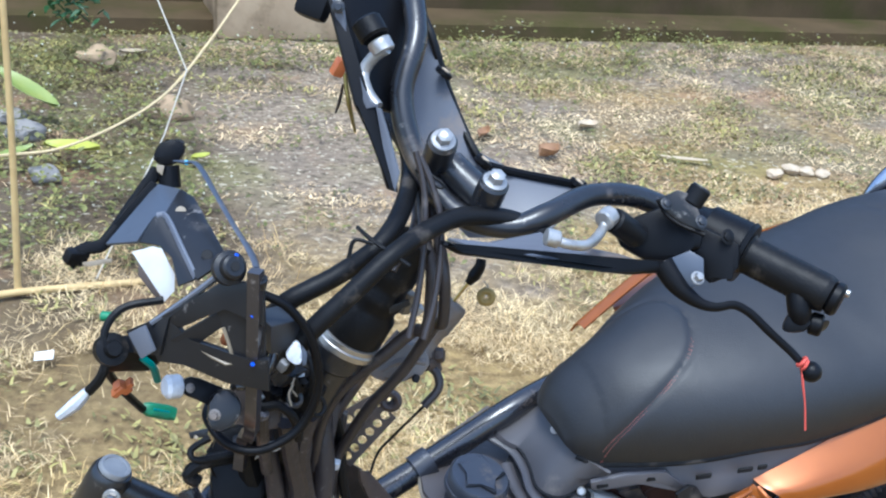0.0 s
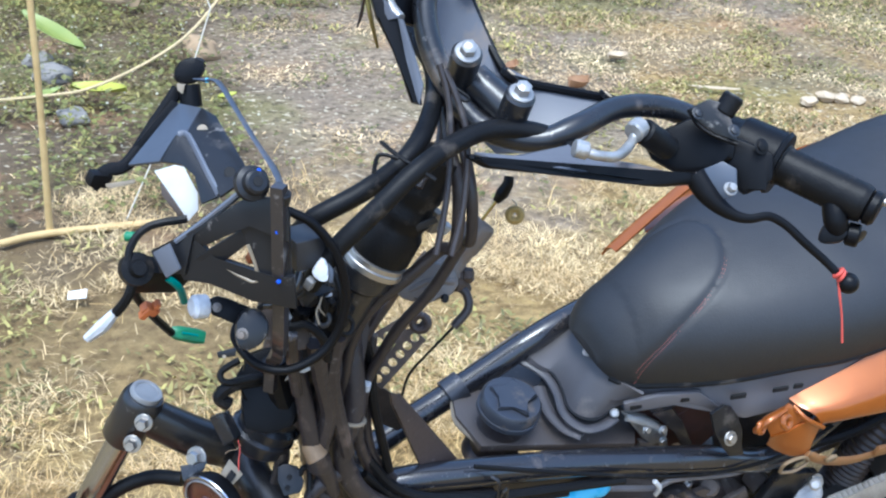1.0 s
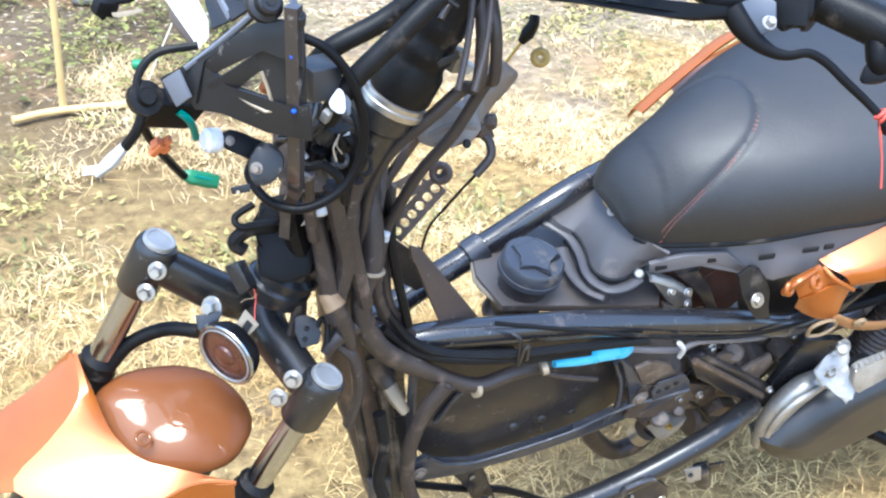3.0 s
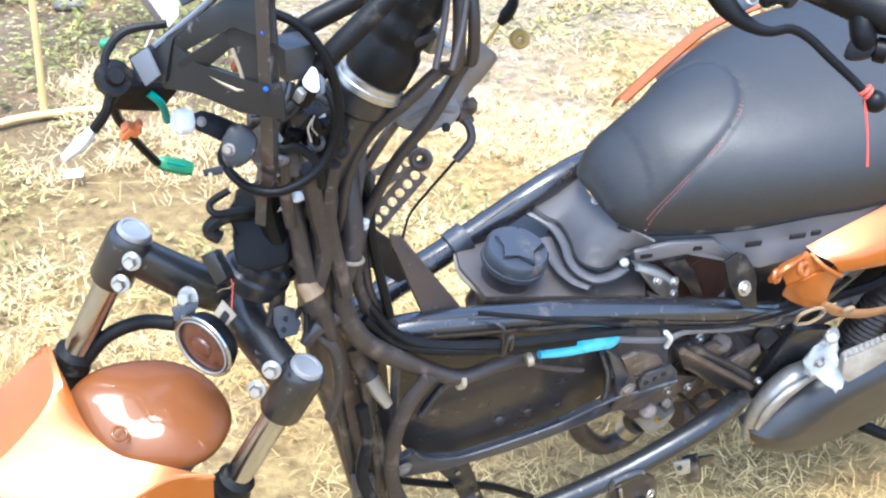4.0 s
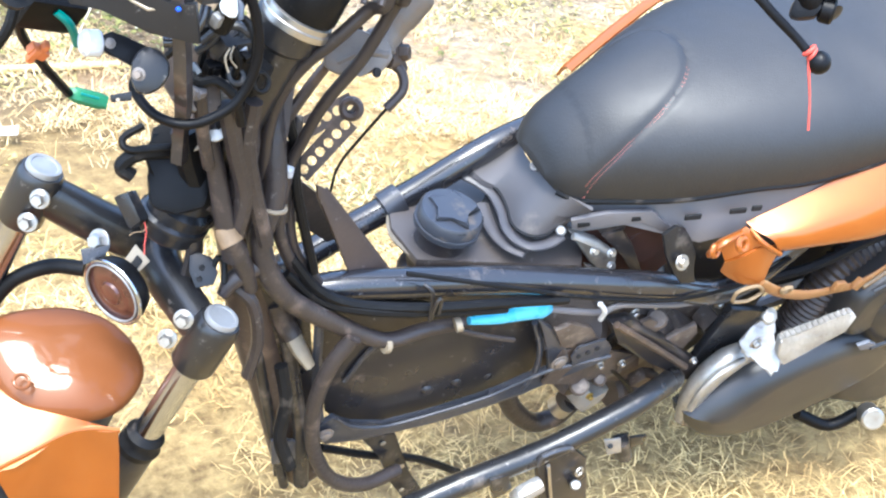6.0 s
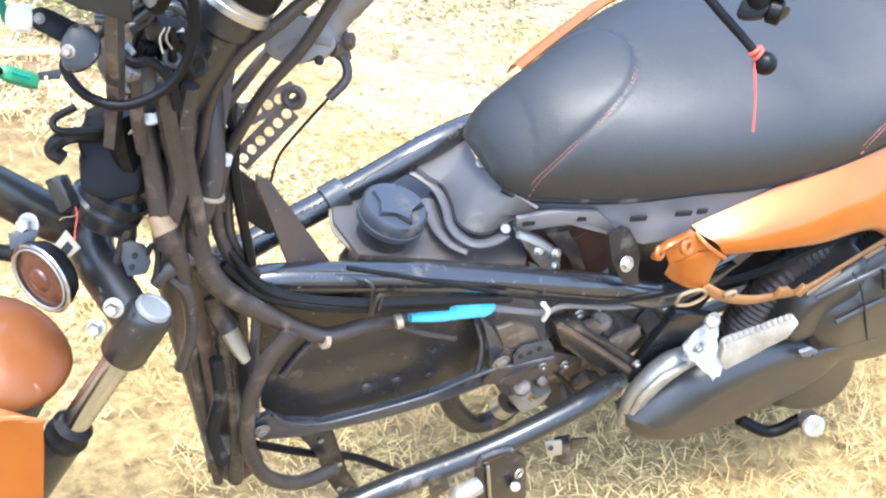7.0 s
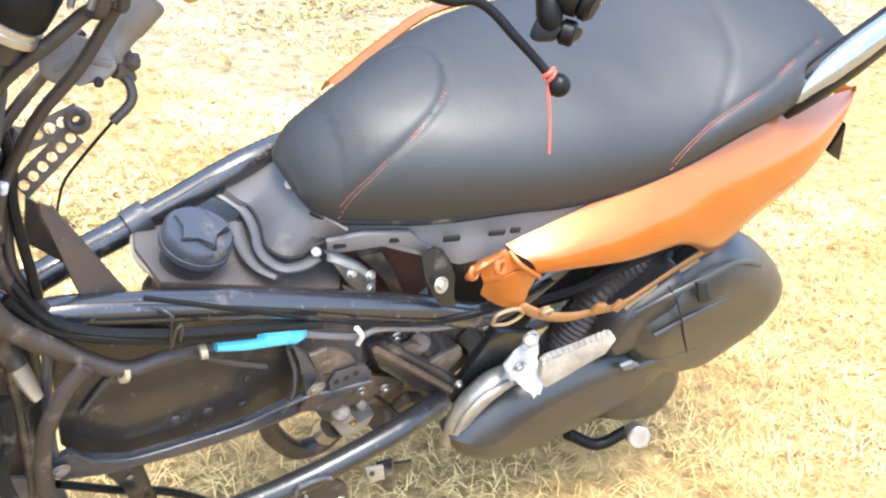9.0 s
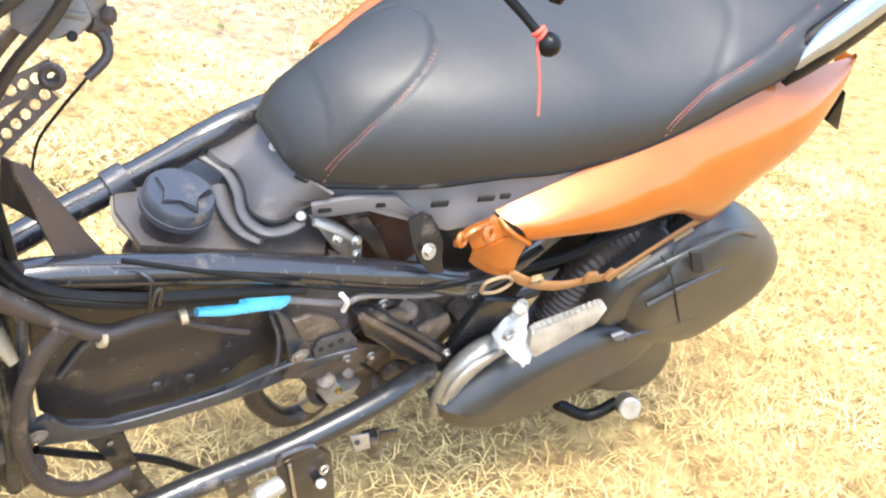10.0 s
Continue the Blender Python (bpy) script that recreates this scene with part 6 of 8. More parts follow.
    part("sheath", drum((-0.317, 0.053, 1.178), (-0.322, 0.069, 1.188), 0.0145, 0.002, 14), M_RUBBER, el)
    part("cable_sleeve", tube([(-0.249, 0.146, 1.051), (-0.250, 0.105, 1.052), (-0.260, 0.042, 1.055), (-0.293, -0.023, 1.053), (-0.339, -0.073, 1.043), (-0.380, -0.078, 1.015), (-0.425, -0.078, 0.992), (-0.437, -0.065, 0.959)], 0.0092, 12), M_RUBBER, scooter, "thick black cable sleeve")
    part("wire_tie", tube([(-0.366, -0.068, 1.058), (-0.360, -0.089, 1.058), (-0.335, -0.117, 1.048)], 0.002, 6), M_RUBBER, scooter)
    part("wire_tie", tube([(-0.380, -0.088, 1.041), (-0.374, -0.082, 1.055), (-0.360, -0.091, 1.056)], 0.002, 6), M_RUBBER, scooter)


handlebar()


def neck_parts():
    # steering column with a bright bearing ring and rubber boot
    col = part("steering_column", lathe((-0.336, -0.049, 0.908), (-0.292, -0.047, 1.020), [(0, 0.028), (0.05, 0.031), (0.28, 0.0305), (0.33, 0.027), (0.38, 0.0262), (0.43, 0.0288), (0.5, 0.0282), (0.54, 0.0252), (0.6, 0.0248), (0.65, 0.0268), (0.72, 0.0262), (0.77, 0.024), (0.9, 0.0235), (1, 0.022)], 28), M_RUBBER, scooter, "black rubber boot round the steering column")
    part("bearing_ring", lathe((-0.342, -0.050, 0.896), (-0.336, -0.049, 0.910), [(0, 0.0285), (0.12, 0.0325), (0.5, 0.0325), (0.58, 0.0312), (0.9, 0.0312), (1, 0.029)], 36), M_STEEL, col, "bright bearing ring")
    part("boot_clip", slab([(-0.318, -0.074, 0.962), (-0.300, -0.078, 0.972), (-0.297, -0.080, 0.966), (-0.316, -0.078, 0.956)], 0.003, 0.001), M_STAY, col)
    lock = part("ignition_lock", lathe((-0.250, -0.033, 0.840), (-0.199, -0.021, 0.902), [(0, 0.0165), (0.25, 0.0175), (0.3, 0.0145), (0.55, 0.0140), (0.6, 0.0155), (0.92, 0.0155), (0.97, 0.0145), (1, 0.012), (0.98, 0.005)], 24), M_DULLALLOY, scooter, "dusty alloy ignition lock")
    part("lock_body", slab([(-0.296, -0.026, 0.850), (-0.267, -0.027, 0.871), (-0.240, -0.044, 0.867), (-0.236, -0.054, 0.853), (-0.250, -0.060, 0.841), (-0.268, -0.050, 0.840), (-0.284, -0.048, 0.833), (-0.297, -0.037, 0.836)], 0.026, 0.006), M_DULLALLOY, lock)
    part("lock_rib", tube([(-0.290, -0.046, 0.848), (-0.268, -0.050, 0.860), (-0.246, -0.060, 0.862)], 0.004, 8, 4), M_DULLALLOY, lock)
    part("lock_bolt", bolt((-0.221, -0.036, 0.845), (0.6, -0.5, 0.3), 0.0085, tall=0.012), M_RUST, lock)
    part("lock_lever", tube([(-0.236, -0.046, 0.846), (-0.221, -0.042, 0.838), (-0.216, -0.046, 0.830)], [0.009, 0.008, 0.006], 10, 3, flat=0.7), M_RUST, lock)
    part("lock_hole", drum((-0.259, -0.066, 0.848), (-0.258, -0.069, 0.850), 0.0045, 0.0004, 12), M_SLOT, lock)
    part("socket", block((-0.277, -0.043, 0.935), (0.016, 0.014, 0.024), (0, 20, 20), 0.004), M_BEIGE, lock)
    part("socket", block((-0.268, -0.050, 0.930), (0.012, 0.010, 0.012), (10, 30, 0), 0.003), M_WHITE, lock)
    part("neck_strap", tube([(-0.250, -0.006, 0.858), (-0.276, -0.014, 0.830), (-0.303, -0.024, 0.800), (-0.326, -0.036, 0.772), (-0.338, -0.050, 0.742)], [0.007, 0.008, 0.009, 0.009, 0.009], 12, 5, flat=0.6), M_RUST, scooter, "brown dusty frame strap")
    # outer cables from the bar to the frame
    for i, line in enumerate((
        [(-0.259, 0.014, 1.052), (-0.277, -0.042, 1.021), (-0.277, -0.071, 0.997), (-0.280, -0.092, 0.945), (-0.286, -0.078, 0.928), (-0.310, -0.073, 0.896), (-0.336, -0.065, 0.860), (-0.350, -0.060, 0.822), (-0.354, -0.059, 0.777), (-0.351, -0.061, 0.722)],
        [(-0.253, 0.003, 1.046), (-0.265, -0.047, 1.024), (-0.265, -0.079, 0.988), (-0.262, -0.089, 0.945), (-0.263, -0.079, 0.931), (-0.282, -0.075, 0.872), (-0.304, -0.065, 0.818), (-0.315, -0.057, 0.767), (-0.322, -0.053, 0.722), (-0.319, -0.058, 0.665)],
        [(-0.264, 0.018, 1.045), (-0.277, -0.021, 1.026), (-0.301, -0.055, 1.020), (-0.321, -0.072, 1.004)],
        [(-0.276, -0.039, 1.025), (-0.282, -0.026, 0.983), (-0.281, -0.038, 0.937)])):
        part("control_cable", tube(line, (0.0066, 0.006, 0.0035, 0.0035)[i], 10), M_CABLE, scooter)
    for line in ([(-0.296, -0.024, 1.103), (-0.292, -0.041, 1.082), (-0.293, -0.060, 1.057), (-0.300, -0.084, 1.024), (-0.309, -0.104, 0.994), (-0.321, -0.123, 0.966)], [(-0.292, -0.028, 1.100), (-0.285, -0.048, 1.080), (-0.281, -0.069, 1.056), (-0.286, -0.091, 1.027), (-0.295, -0.111, 0.998), (-0.309, -0.130, 0.968)]):
        part("thin_cable", tube(line, 0.0032, 8), M_CABLE, scooter)
    part("wire_loop", tube([(-0.296, -0.032, 1.091), (-0.286, -0.041, 1.088), (-0.276, -0.052, 1.083), (-0.280, -0.052, 1.080), (-0.289, -0.042, 1.084), (-0.297, -0.033, 1.089)], 0.0016, 6), M_RUBBER, scooter)
    part("clutch_cable", tube([(-0.228, -0.043, 0.838), (-0.221, -0.052, 0.832), (-0.222, -0.062, 0.820), (-0.239, -0.068, 0.804)], 0.0048, 10), M_DUSTYRUBBER, scooter)
    part("thin_cable", tube([(-0.239, -0.068, 0.804), (-0.252, -0.052, 0.752), (-0.258, -0.036, 0.705), (-0.254, -0.026, 0.652)], 0.0016, 8), M_RUBBER, scooter)
    # perforated bracket
    for a, b, m in (((-0.305, -0.009, 0.731), (-0.242, -0.012, 0.769), 6), ((-0.296, -0.029, 0.697), (-0.249, -0.023, 0.755), 6)):
        a, b = Vector(a), Vector(b)
        along = (b - a) / m
        across = (b - a).cross(FACING).normalized() * 0.011
        bm = bmesh.new()
        for k in range(m):
            mid = a + along * (k + 0.5)
            outer = [bm.verts.new(mid + along * 0.5 * u + across * v) for u, v in ((1, 0), (1, 1), (0, 1), (-1, 1), (-1, 0), (-1, -1), (0, -1), (1, -1))]
            inner = [bm.verts.new(mid + along.normalized() * 0.0052 * math.cos(math.pi * q / 4) + across.normalized() * 0.0052 * math.sin(math.pi * q / 4)) for q in range(8)]
            for q in range(8):
                bm.faces.new((outer[q], outer[(q + 1) % 8], inner[(q + 1) % 8], inner[q]))
        bmesh.ops.remove_doubles(bm, verts=bm.verts[:], dist=0.0002)
        bmesh.ops.recalc_face_normals(bm, faces=bm.faces[:])
        bmesh.ops.solidify(bm, geom=bm.faces[:], thickness=0.003)
        part("perforated_bracket", bm, M_RUST, scooter, "rusty perforated bracket strip")
    part("bracket_end", hoop((-0.246, -0.017, 0.765), FACING, 0.0085, 0.0045, 20), M_GUSSET, scooter)
    # wiring harness: down the neck, along the rail, ending in blue tape
    harness = part("wiring_harness", tube([(-0.342, -0.008, 0.819), (-0.342, -0.044, 0.773), (-0.343, -0.074, 0.716), (-0.356, -0.087, 0.666), (-0.327, -0.099, 0.600), (-0.266, -0.104, 0.546), (-0.198, -0.115, 0.506), (-0.146, -0.116, 0.510), (-0.098, -0.121, 0.514)], [0.014, 0.013, 0.012, 0.012, 0.012, 0.011, 0.0095, 0.009, 0.008], 12), M_DUSTYRUBBER, scooter, "dusty taped wiring harness")
    part("blue_tape", tube([(-0.098, -0.128, 0.524), (-0.062, -0.130, 0.520), (-0.030, -0.133, 0.523), (-0.003, -0.135, 0.526), (0.009, -0.135, 0.524)], [0.005, 0.007, 0.009, 0.012, 0.007], 10, 4), M_BLUETAPE, harness, "bright blue tape")
    part("tape_wrap", tube([(-0.120, -0.133, 0.528), (-0.113, -0.134, 0.530)], 0.0088, 10, 1), M_BEIGE, harness)
    part("tape_wrap", tube([(-0.199, -0.120, 0.503), (-0.193, -0.120, 0.502)], 0.0098, 10, 1), M_BEIGE, harness)
    part("loose_wire", tube([(-0.115, -0.135, 0.521), (-0.076, -0.138, 0.502), (-0.031, -0.140, 0.484)], 0.0035, 8), M_DUSTYRUBBER, harness)
    part("wire_lead", tube([(0.008, -0.136, 0.523), (0.046, -0.144, 0.517), (0.084, -0.149, 0.511), (0.113, -0.149, 0.516), (0.210, -0.154, 0.496), (0.284, -0.160, 0.505)], 0.0042, 8), M_RAILGREY, harness)
    part("cable_tie", tube([(0.061, -0.159, 0.543), (0.073, -0.161, 0.528), (0.077, -0.157, 0.508)], 0.0032, 8), M_WHITE, harness, "white nylon cable tie")
    for line, r in (([(-0.312, -0.075, 0.624), (-0.282, -0.090, 0.586), (-0.241, -0.105, 0.567), (-0.166, -0.125, 0.562), (-0.078, -0.140, 0.561), (0.015, -0.150, 0.554)], 0.0062),
                    ([(-0.317, -0.080, 0.608), (-0.276, -0.095, 0.570), (-0.221, -0.115, 0.560), (-0.148, -0.130, 0.554), (-0.064, -0.143, 0.552)], 0.0055),
                    ([(-0.186, -0.105, 0.601), (-0.082, -0.135, 0.586), (0.059, -0.155, 0.548), (0.172, -0.165, 0.526), (0.270, -0.172, 0.532), (0.350, -0.170, 0.562)], 0.0028)):
        part("rail_cable", tube(line, r, 8, 6), M_RUBBER, scooter)
    part("wire_hook", tube([(-0.171, -0.120, 0.596), (-0.163, -0.130, 0.590), (-0.159, -0.135, 0.548), (-0.160, -0.137, 0.580), (-0.155, -0.137, 0.585), (-0.152, -0.137, 0.561)], 0.0022, 6, 3), M_PAINT, scooter)
    part("head_casting", slab([(-0.449, -0.014, 0.768), (-0.429, -0.016, 0.775), (-0.391, -0.026, 0.782), (-0.396, -0.057, 0.745), (-0.413, -0.077, 0.717), (-0.439, -0.074, 0.710), (-0.460, -0.062, 0.713), (-0.459, -0.042, 0.734), (-0.451, -0.028, 0.752)], 0.030, 0.008), M_PLASTIC, scooter)
    # taped leads and boots hanging over the neck
    for line, r in (([(-0.424, -0.072, 0.829), (-0.410, -0.081, 0.770), (-0.398, -0.096, 0.705), (-0.385, -0.096, 0.669)], [0.008, 0.009, 0.010, 0.014]),
                    ([(-0.387, -0.045, 0.846), (-0.378, -0.068, 0.787), (-0.386, -0.081, 0.726), (-0.394, -0.091, 0.698)], [0.012, 0.013, 0.011, 0.009]),
                    ([(-0.343, -0.004, 0.792), (-0.356, -0.042, 0.721), (-0.349, -0.074, 0.652)], [0.018, 0.016, 0.013]),
                    ([(-0.369, 0.009, 0.801), (-0.373, -0.019, 0.759), (-0.390, -0.038, 0.702), (-0.403, -0.049, 0.669)], [0.02, 0.02, 0.018, 0.012]),
                    ([(-0.326, -0.057, 0.727), (-0.327, -0.069, 0.657), (-0.288, -0.079, 0.584), (-0.227, -0.084, 0.545), (-0.140, -0.098, 0.529)], [0.007, 0.007, 0.007, 0.006, 0.006]),
                    ([(-0.303, -0.016, 0.763), (-0.314, -0.047, 0.699), (-0.306, -0.065, 0.629), (-0.269, -0.073, 0.571)], [0.006, 0.006, 0.006, 0.006]),
                    ([(-0.341, -0.088, 0.646), (-0.380, -0.094, 0.630), (-0.394, -0.100, 0.615)], [0.012, 0.010, 0.006])):
        part("taped_lead", tube(line, r, 10), M_DUSTYRUBBER, scooter)
    part("lead_ring", hoop((-0.346, -0.077, 0.706), (0.2, 0.25, 0.95), 0.0142, 0.0024, 20), M_BEIGE, scooter, "yellowed nylon ring round the harness")
    part("lead_clip", drum((-0.325, -0.060, 0.726), (-0.325, -0.060, 0.738), 0.0048, 0.0015, 12), M_NYLON, scooter)
    clamp = part("lead_clamp", slab([(-0.424, -0.075, 0.815), (-0.419, -0.081, 0.811), (-0.413, -0.083, 0.812), (-0.409, -0.080, 0.817), (-0.405, -0.083, 0.817), (-0.407, -0.088, 0.810), (-0.415, -0.088, 0.806), (-0.423, -0.084, 0.806)], 0.012, 0.003), M_BRIGHTALLOY, scooter, "pale metal clamp on the neck leads")
    part("clamp_tail", slab([(-0.421, -0.077, 0.803), (-0.419, -0.082, 0.799), (-0.428, -0.082, 0.795), (-0.433, -0.082, 0.793), (-0.429, -0.079, 0.797)], 0.006, 0.002), M_BEIGE, clamp)
    part("lead_sleeve", tube([(-0.398, -0.095, 0.701), (-0.386, -0.096, 0.674), (-0.373, -0.096, 0.646), (-0.363, -0.097, 0.614)], [0.009, 0.0105, 0.010, 0.008], 12, 4), M_DUSTYRUBBER, scooter)
    plug = part("wire_connector", tube([(-0.291, -0.076, 0.497), (-0.283, -0.089, 0.482), (-0.275, -0.102, 0.469)], [0.0125, 0.0115, 0.0075], 10, 3, flat=0.75), M_BEIGE, scooter, "yellowed nylon wire connector")
    part("lead", tube([(-0.312, -0.059, 0.542), (-0.300, -0.067, 0.513), (-0.292, -0.079, 0.499)], [0.012, 0.013, 0.0115], 10, 3), M_DUSTYRUBBER, plug)
    part("overflow_hose", tube([(-0.241, -0.120, 0.530), (-0.261, -0.120, 0.488), (-0.269, -0.120, 0.417), (-0.259, -0.125, 0.339), (-0.227, -0.130, 0.271), (-0.175, -0.130, 0.233), (-0.117, -0.120, 0.226)], 0.0095, 10), M_DUSTYRUBBER, scooter)
    part("lower_cable", tube([(-0.225, -0.090, 0.280), (-0.144, -0.090, 0.230), (-0.073, -0.100, 0.206), (0.000, -0.110, 0.156)], 0.0055, 8), M_RUBBER, scooter)
    part("stem_bolt", bolt((-0.445, -0.050, 0.716), AHEAD, 0.0064, tall=0.012), M_STEEL, scooter)
    part("cable_guide", tube([(-0.468, -0.050, 0.802), (-0.486, -0.051, 0.791), (-0.482, -0.060, 0.785), (-0.445, -0.059, 0.782)], 0.0035, 8), M_RUBBER, scooter)
    part("cable_guide", tube([(-0.443, -0.054, 0.772), (-0.475, -0.058, 0.777), (-0.489, -0.060, 0.766), (-0.480, -0.066, 0.759)], 0.007, 8), M_RUBBER, scooter)
    union = part("brake_union", slab([(-0.421, -0.072, 0.651), (-0.412, -0.073, 0.654), (-0.401, -0.080, 0.652), (-0.398, -0.093, 0.642), (-0.404, -0.100, 0.634), (-0.421, -0.097, 0.630), (-0.424, -0.083, 0.640)], 0.006, 0.002), M_STAY, scooter, "black hose bracket with two holes")
    for q in ((-0.413, -0.087, 0.647), (-0.417, -0.094, 0.639)):
        part("hole", drum(Vector(q) - FACING * 0.002, Vector(q) + FACING * 0.0015, 0.0028, 0.0003, 10), M_SLOT, union)
    part("union_hose", tube([(-0.404, -0.090, 0.640), (-0.397, -0.084, 0.653), (-0.391, -0.088, 0.650), (-0.394, -0.100, 0.634)], 0.0032, 8, 4), M_RUBBER, union)
    part("union_hook", tube([(-0.426, -0.059, 0.660), (-0.415, -0.062, 0.664), (-0.415, -0.068, 0.645), (-0.423, -0.076, 0.617)], 0.010, 10, 4, flat=0.6), M_OLDPAINT, scooter)
    part("steering_stop", slab([(-0.478, -0.018, 0.692), (-0.467, -0.028, 0.706), (-0.460, -0.052, 0.688), (-0.469, -0.047, 0.673)], 0.014, 0.004), M_PAINT, scooter)
    wire = part("red_wire", tube([(-0.464, -0.060, 0.694), (-0.464, -0.067, 0.688), (-0.467, -0.074, 0.680), (-0.469, -0.081, 0.672)], 0.0006, 6, 3), M_REDSTRING, scooter)
    part("wire_strand", tube([(-0.479, -0.065, 0.684), (-0.474, -0.064, 0.686), (-0.467, -0.066, 0.688), (-0.462, -0.064, 0.691)], 0.0005, 6, 3), M_PEACHTAPE, wire)


neck_parts()


def headlight_stay():
    """Pressed steel brackets that held the headlight and dials."""
    stay = part("headlight_stay", slab([(-0.489, 0.043, 1.035), (-0.481, 0.028, 1.035), (-0.482, -0.056, 1.038), (-0.492, -0.073, 1.039), (-0.514, -0.083, 1.034), (-0.512, 0.011, 1.033)], 0.003, 0.001), M_STAY, scooter, "black pressed steel headlight bracket")
    # wing and fold coloured blue-grey for the sky highlight on the black steel
    part("left_wing", slab([(-0.505, 0.060, 1.031), (-0.489, 0.043, 1.035), (-0.512, 0.011, 1.033), (-0.522, 0.012, 1.031), (-0.536, 0.009, 1.007), (-0.557, 0.031, 0.991)], 0.003, 0.001), M_CAPPLATE, stay)
    part("wing_edge", tube([(-0.504, 0.060, 1.031), (-0.554, 0.041, 0.983)], 0.0013, 6, 1), M_CAPALLOY, stay)
    part("wing_return", slab([(-0.505, 0.059, 1.032), (-0.554, 0.040, 0.984), (-0.560, 0.044, 0.987), (-0.511, 0.062, 1.034)], 0.002, 0.0005), M_PLASTIC, stay)
    part("inner_face", slab([(-0.522, 0.012, 1.031), (-0.512, 0.011, 1.033), (-0.513, -0.077, 1.030), (-0.525, -0.071, 1.020), (-0.521, -0.040, 1.026), (-0.523, -0.010, 1.017), (-0.535, 0.007, 1.008)], 0.002, 0.0005), M_STAY, stay)
    part("bright_face", slab([(-0.550, -0.020, 1.021), (-0.533, -0.022, 1.026), (-0.526, -0.025, 1.025), (-0.518, -0.041, 1.008), (-0.520, -0.050, 0.997), (-0.529, -0.053, 0.989)], 0.002, 0.0005), M_WHITE, stay, "bare bright metal face")
    part("bright_tab", slab([(-0.534, -0.085, 1.006), (-0.521, -0.082, 1.014), (-0.525, -0.086, 1.008), (-0.532, -0.088, 1.003)], 0.002, 0.0005), M_WHITE, stay, "bare bright metal tab")
    part("rust_edge", slab([(-0.546, -0.026, 1.014), (-0.530, -0.051, 0.990), (-0.535, -0.049, 0.990), (-0.547, -0.033, 1.005)], 0.003, 0.001), M_RUST, stay)
    part("fold", tube([(-0.520, 0.012, 1.032), (-0.513, 0.006, 1.034), (-0.514, -0.041, 1.035), (-0.513, -0.077, 1.032)], 0.0032, 8, 3, flat=0.6), M_COVERPLATE, stay)
    flat = Vector((-0.25, -0.62, 0.74)).normalized()
    for q, m in (((-0.499, 0.011, 1.035), M_BEIGE), ((-0.498, -0.058, 1.039), M_SLOT)):
        part("hole", drum(Vector(q) - flat * 0.003, Vector(q) + flat * 0.0012, 0.0048, 0.0004, 16), m, stay)
    clip = part("top_clip", tube([(-0.492, 0.063, 1.024), (-0.491, 0.074, 1.041)], [0.0105, 0.0095], 12, 1), M_PLASTIC, stay)
    part("clip_body", slab([(-0.504, 0.084, 1.048), (-0.497, 0.088, 1.058), (-0.486, 0.087, 1.062), (-0.476, 0.082, 1.060), (-0.475, 0.077, 1.053), (-0.483, 0.073, 1.043), (-0.494, 0.075, 1.040), (-0.503, 0.079, 1.041)], 0.02, 0.006), M_PLASTIC, stay)
    part("clip_ring", tube([(-0.483, 0.081, 1.055), (-0.481, 0.083, 1.058)], 0.0075, 14, 1), M_PLASTIC, clip)
    part("clip_mouth", drum((-0.481, 0.083, 1.058), (-0.481, 0.083, 1.060), 0.0055, 0.0004, 14), M_SLOT, clip)
    part("clip_gap", slab([(-0.505, 0.069, 1.047), (-0.498, 0.066, 1.047), (-0.501, 0.062, 1.039), (-0.505, 0.065, 1.042)], 0.002, 0.0005), M_BEIGE, clip)
    part("outer_arm", tube([(-0.500, 0.078, 1.035), (-0.526, 0.060, 1.010), (-0.556, 0.039, 0.987), (-0.573, 0.040, 0.982), (-0.588, 0.039, 0.969)], [0.006, 0.007, 0.006, 0.006, 0.008], 8, 4, flat=0.5), M_PLASTIC, stay)
    part("arm_clip", block((-0.581, 0.039, 0.975), (0.02, 0.012, 0.014), (0, 20, 10), 0.003), M_RUBBER, stay)
    part("arm_sliver", slab([(-0.577, 0.034, 0.972), (-0.551, 0.030, 0.976), (-0.552, 0.028, 0.973), (-0.571, 0.030, 0.969), (-0.576, 0.032, 0.969)], 0.003, 0.001), M_BEIGE, stay)
    arm = part("thin_arm", tube([(-0.492, 0.059, 1.056), (-0.483, 0.051, 1.059), (-0.476, 0.040, 1.062), (-0.474, -0.004, 1.060), (-0.473, -0.047, 1.059), (-0.474, -0.089, 1.063), (-0.476, -0.111, 1.063)], [0.004, 0.0082, 0.0042, 0.0034, 0.0034, 0.0042, 0.0036], 10, 5, flat=0.25, up=tuple(FACING)), M_CAPPLATE, stay)
    part("eyelet", drum((-0.485, 0.048, 1.061), (-0.485, 0.046, 1.062), 0.0022, 0.0005, 12), M_BLUETAPE, arm)
    hub = Vector((-0.498, -0.114, 1.070))
    w = Vector((0.1, -0.72, 0.68)).normalized()
    grommet = part("hub", lathe(hub - w * 0.012, hub + w * 0.004, [(0, 0.0142), (0.4, 0.0142), (0.5, 0.0105), (0.9, 0.0098), (1, 0.0078)], 24), M_STAY, stay)
    part("hub_hole", drum(hub + w * 0.003, hub + w * 0.0048, 0.0042, 0.0003, 12), M_SLOT, grommet)
    lower = part("lower_stay", slab([(-0.566, -0.073, 0.981), (-0.551, -0.084, 0.997), (-0.501, -0.096, 1.052), (-0.499, -0.100, 1.049), (-0.538, -0.093, 1.008), (-0.545, -0.102, 0.974), (-0.562, -0.087, 0.967)], 0.004, 0.001), M_STAY, scooter, "black lower headlight bracket")
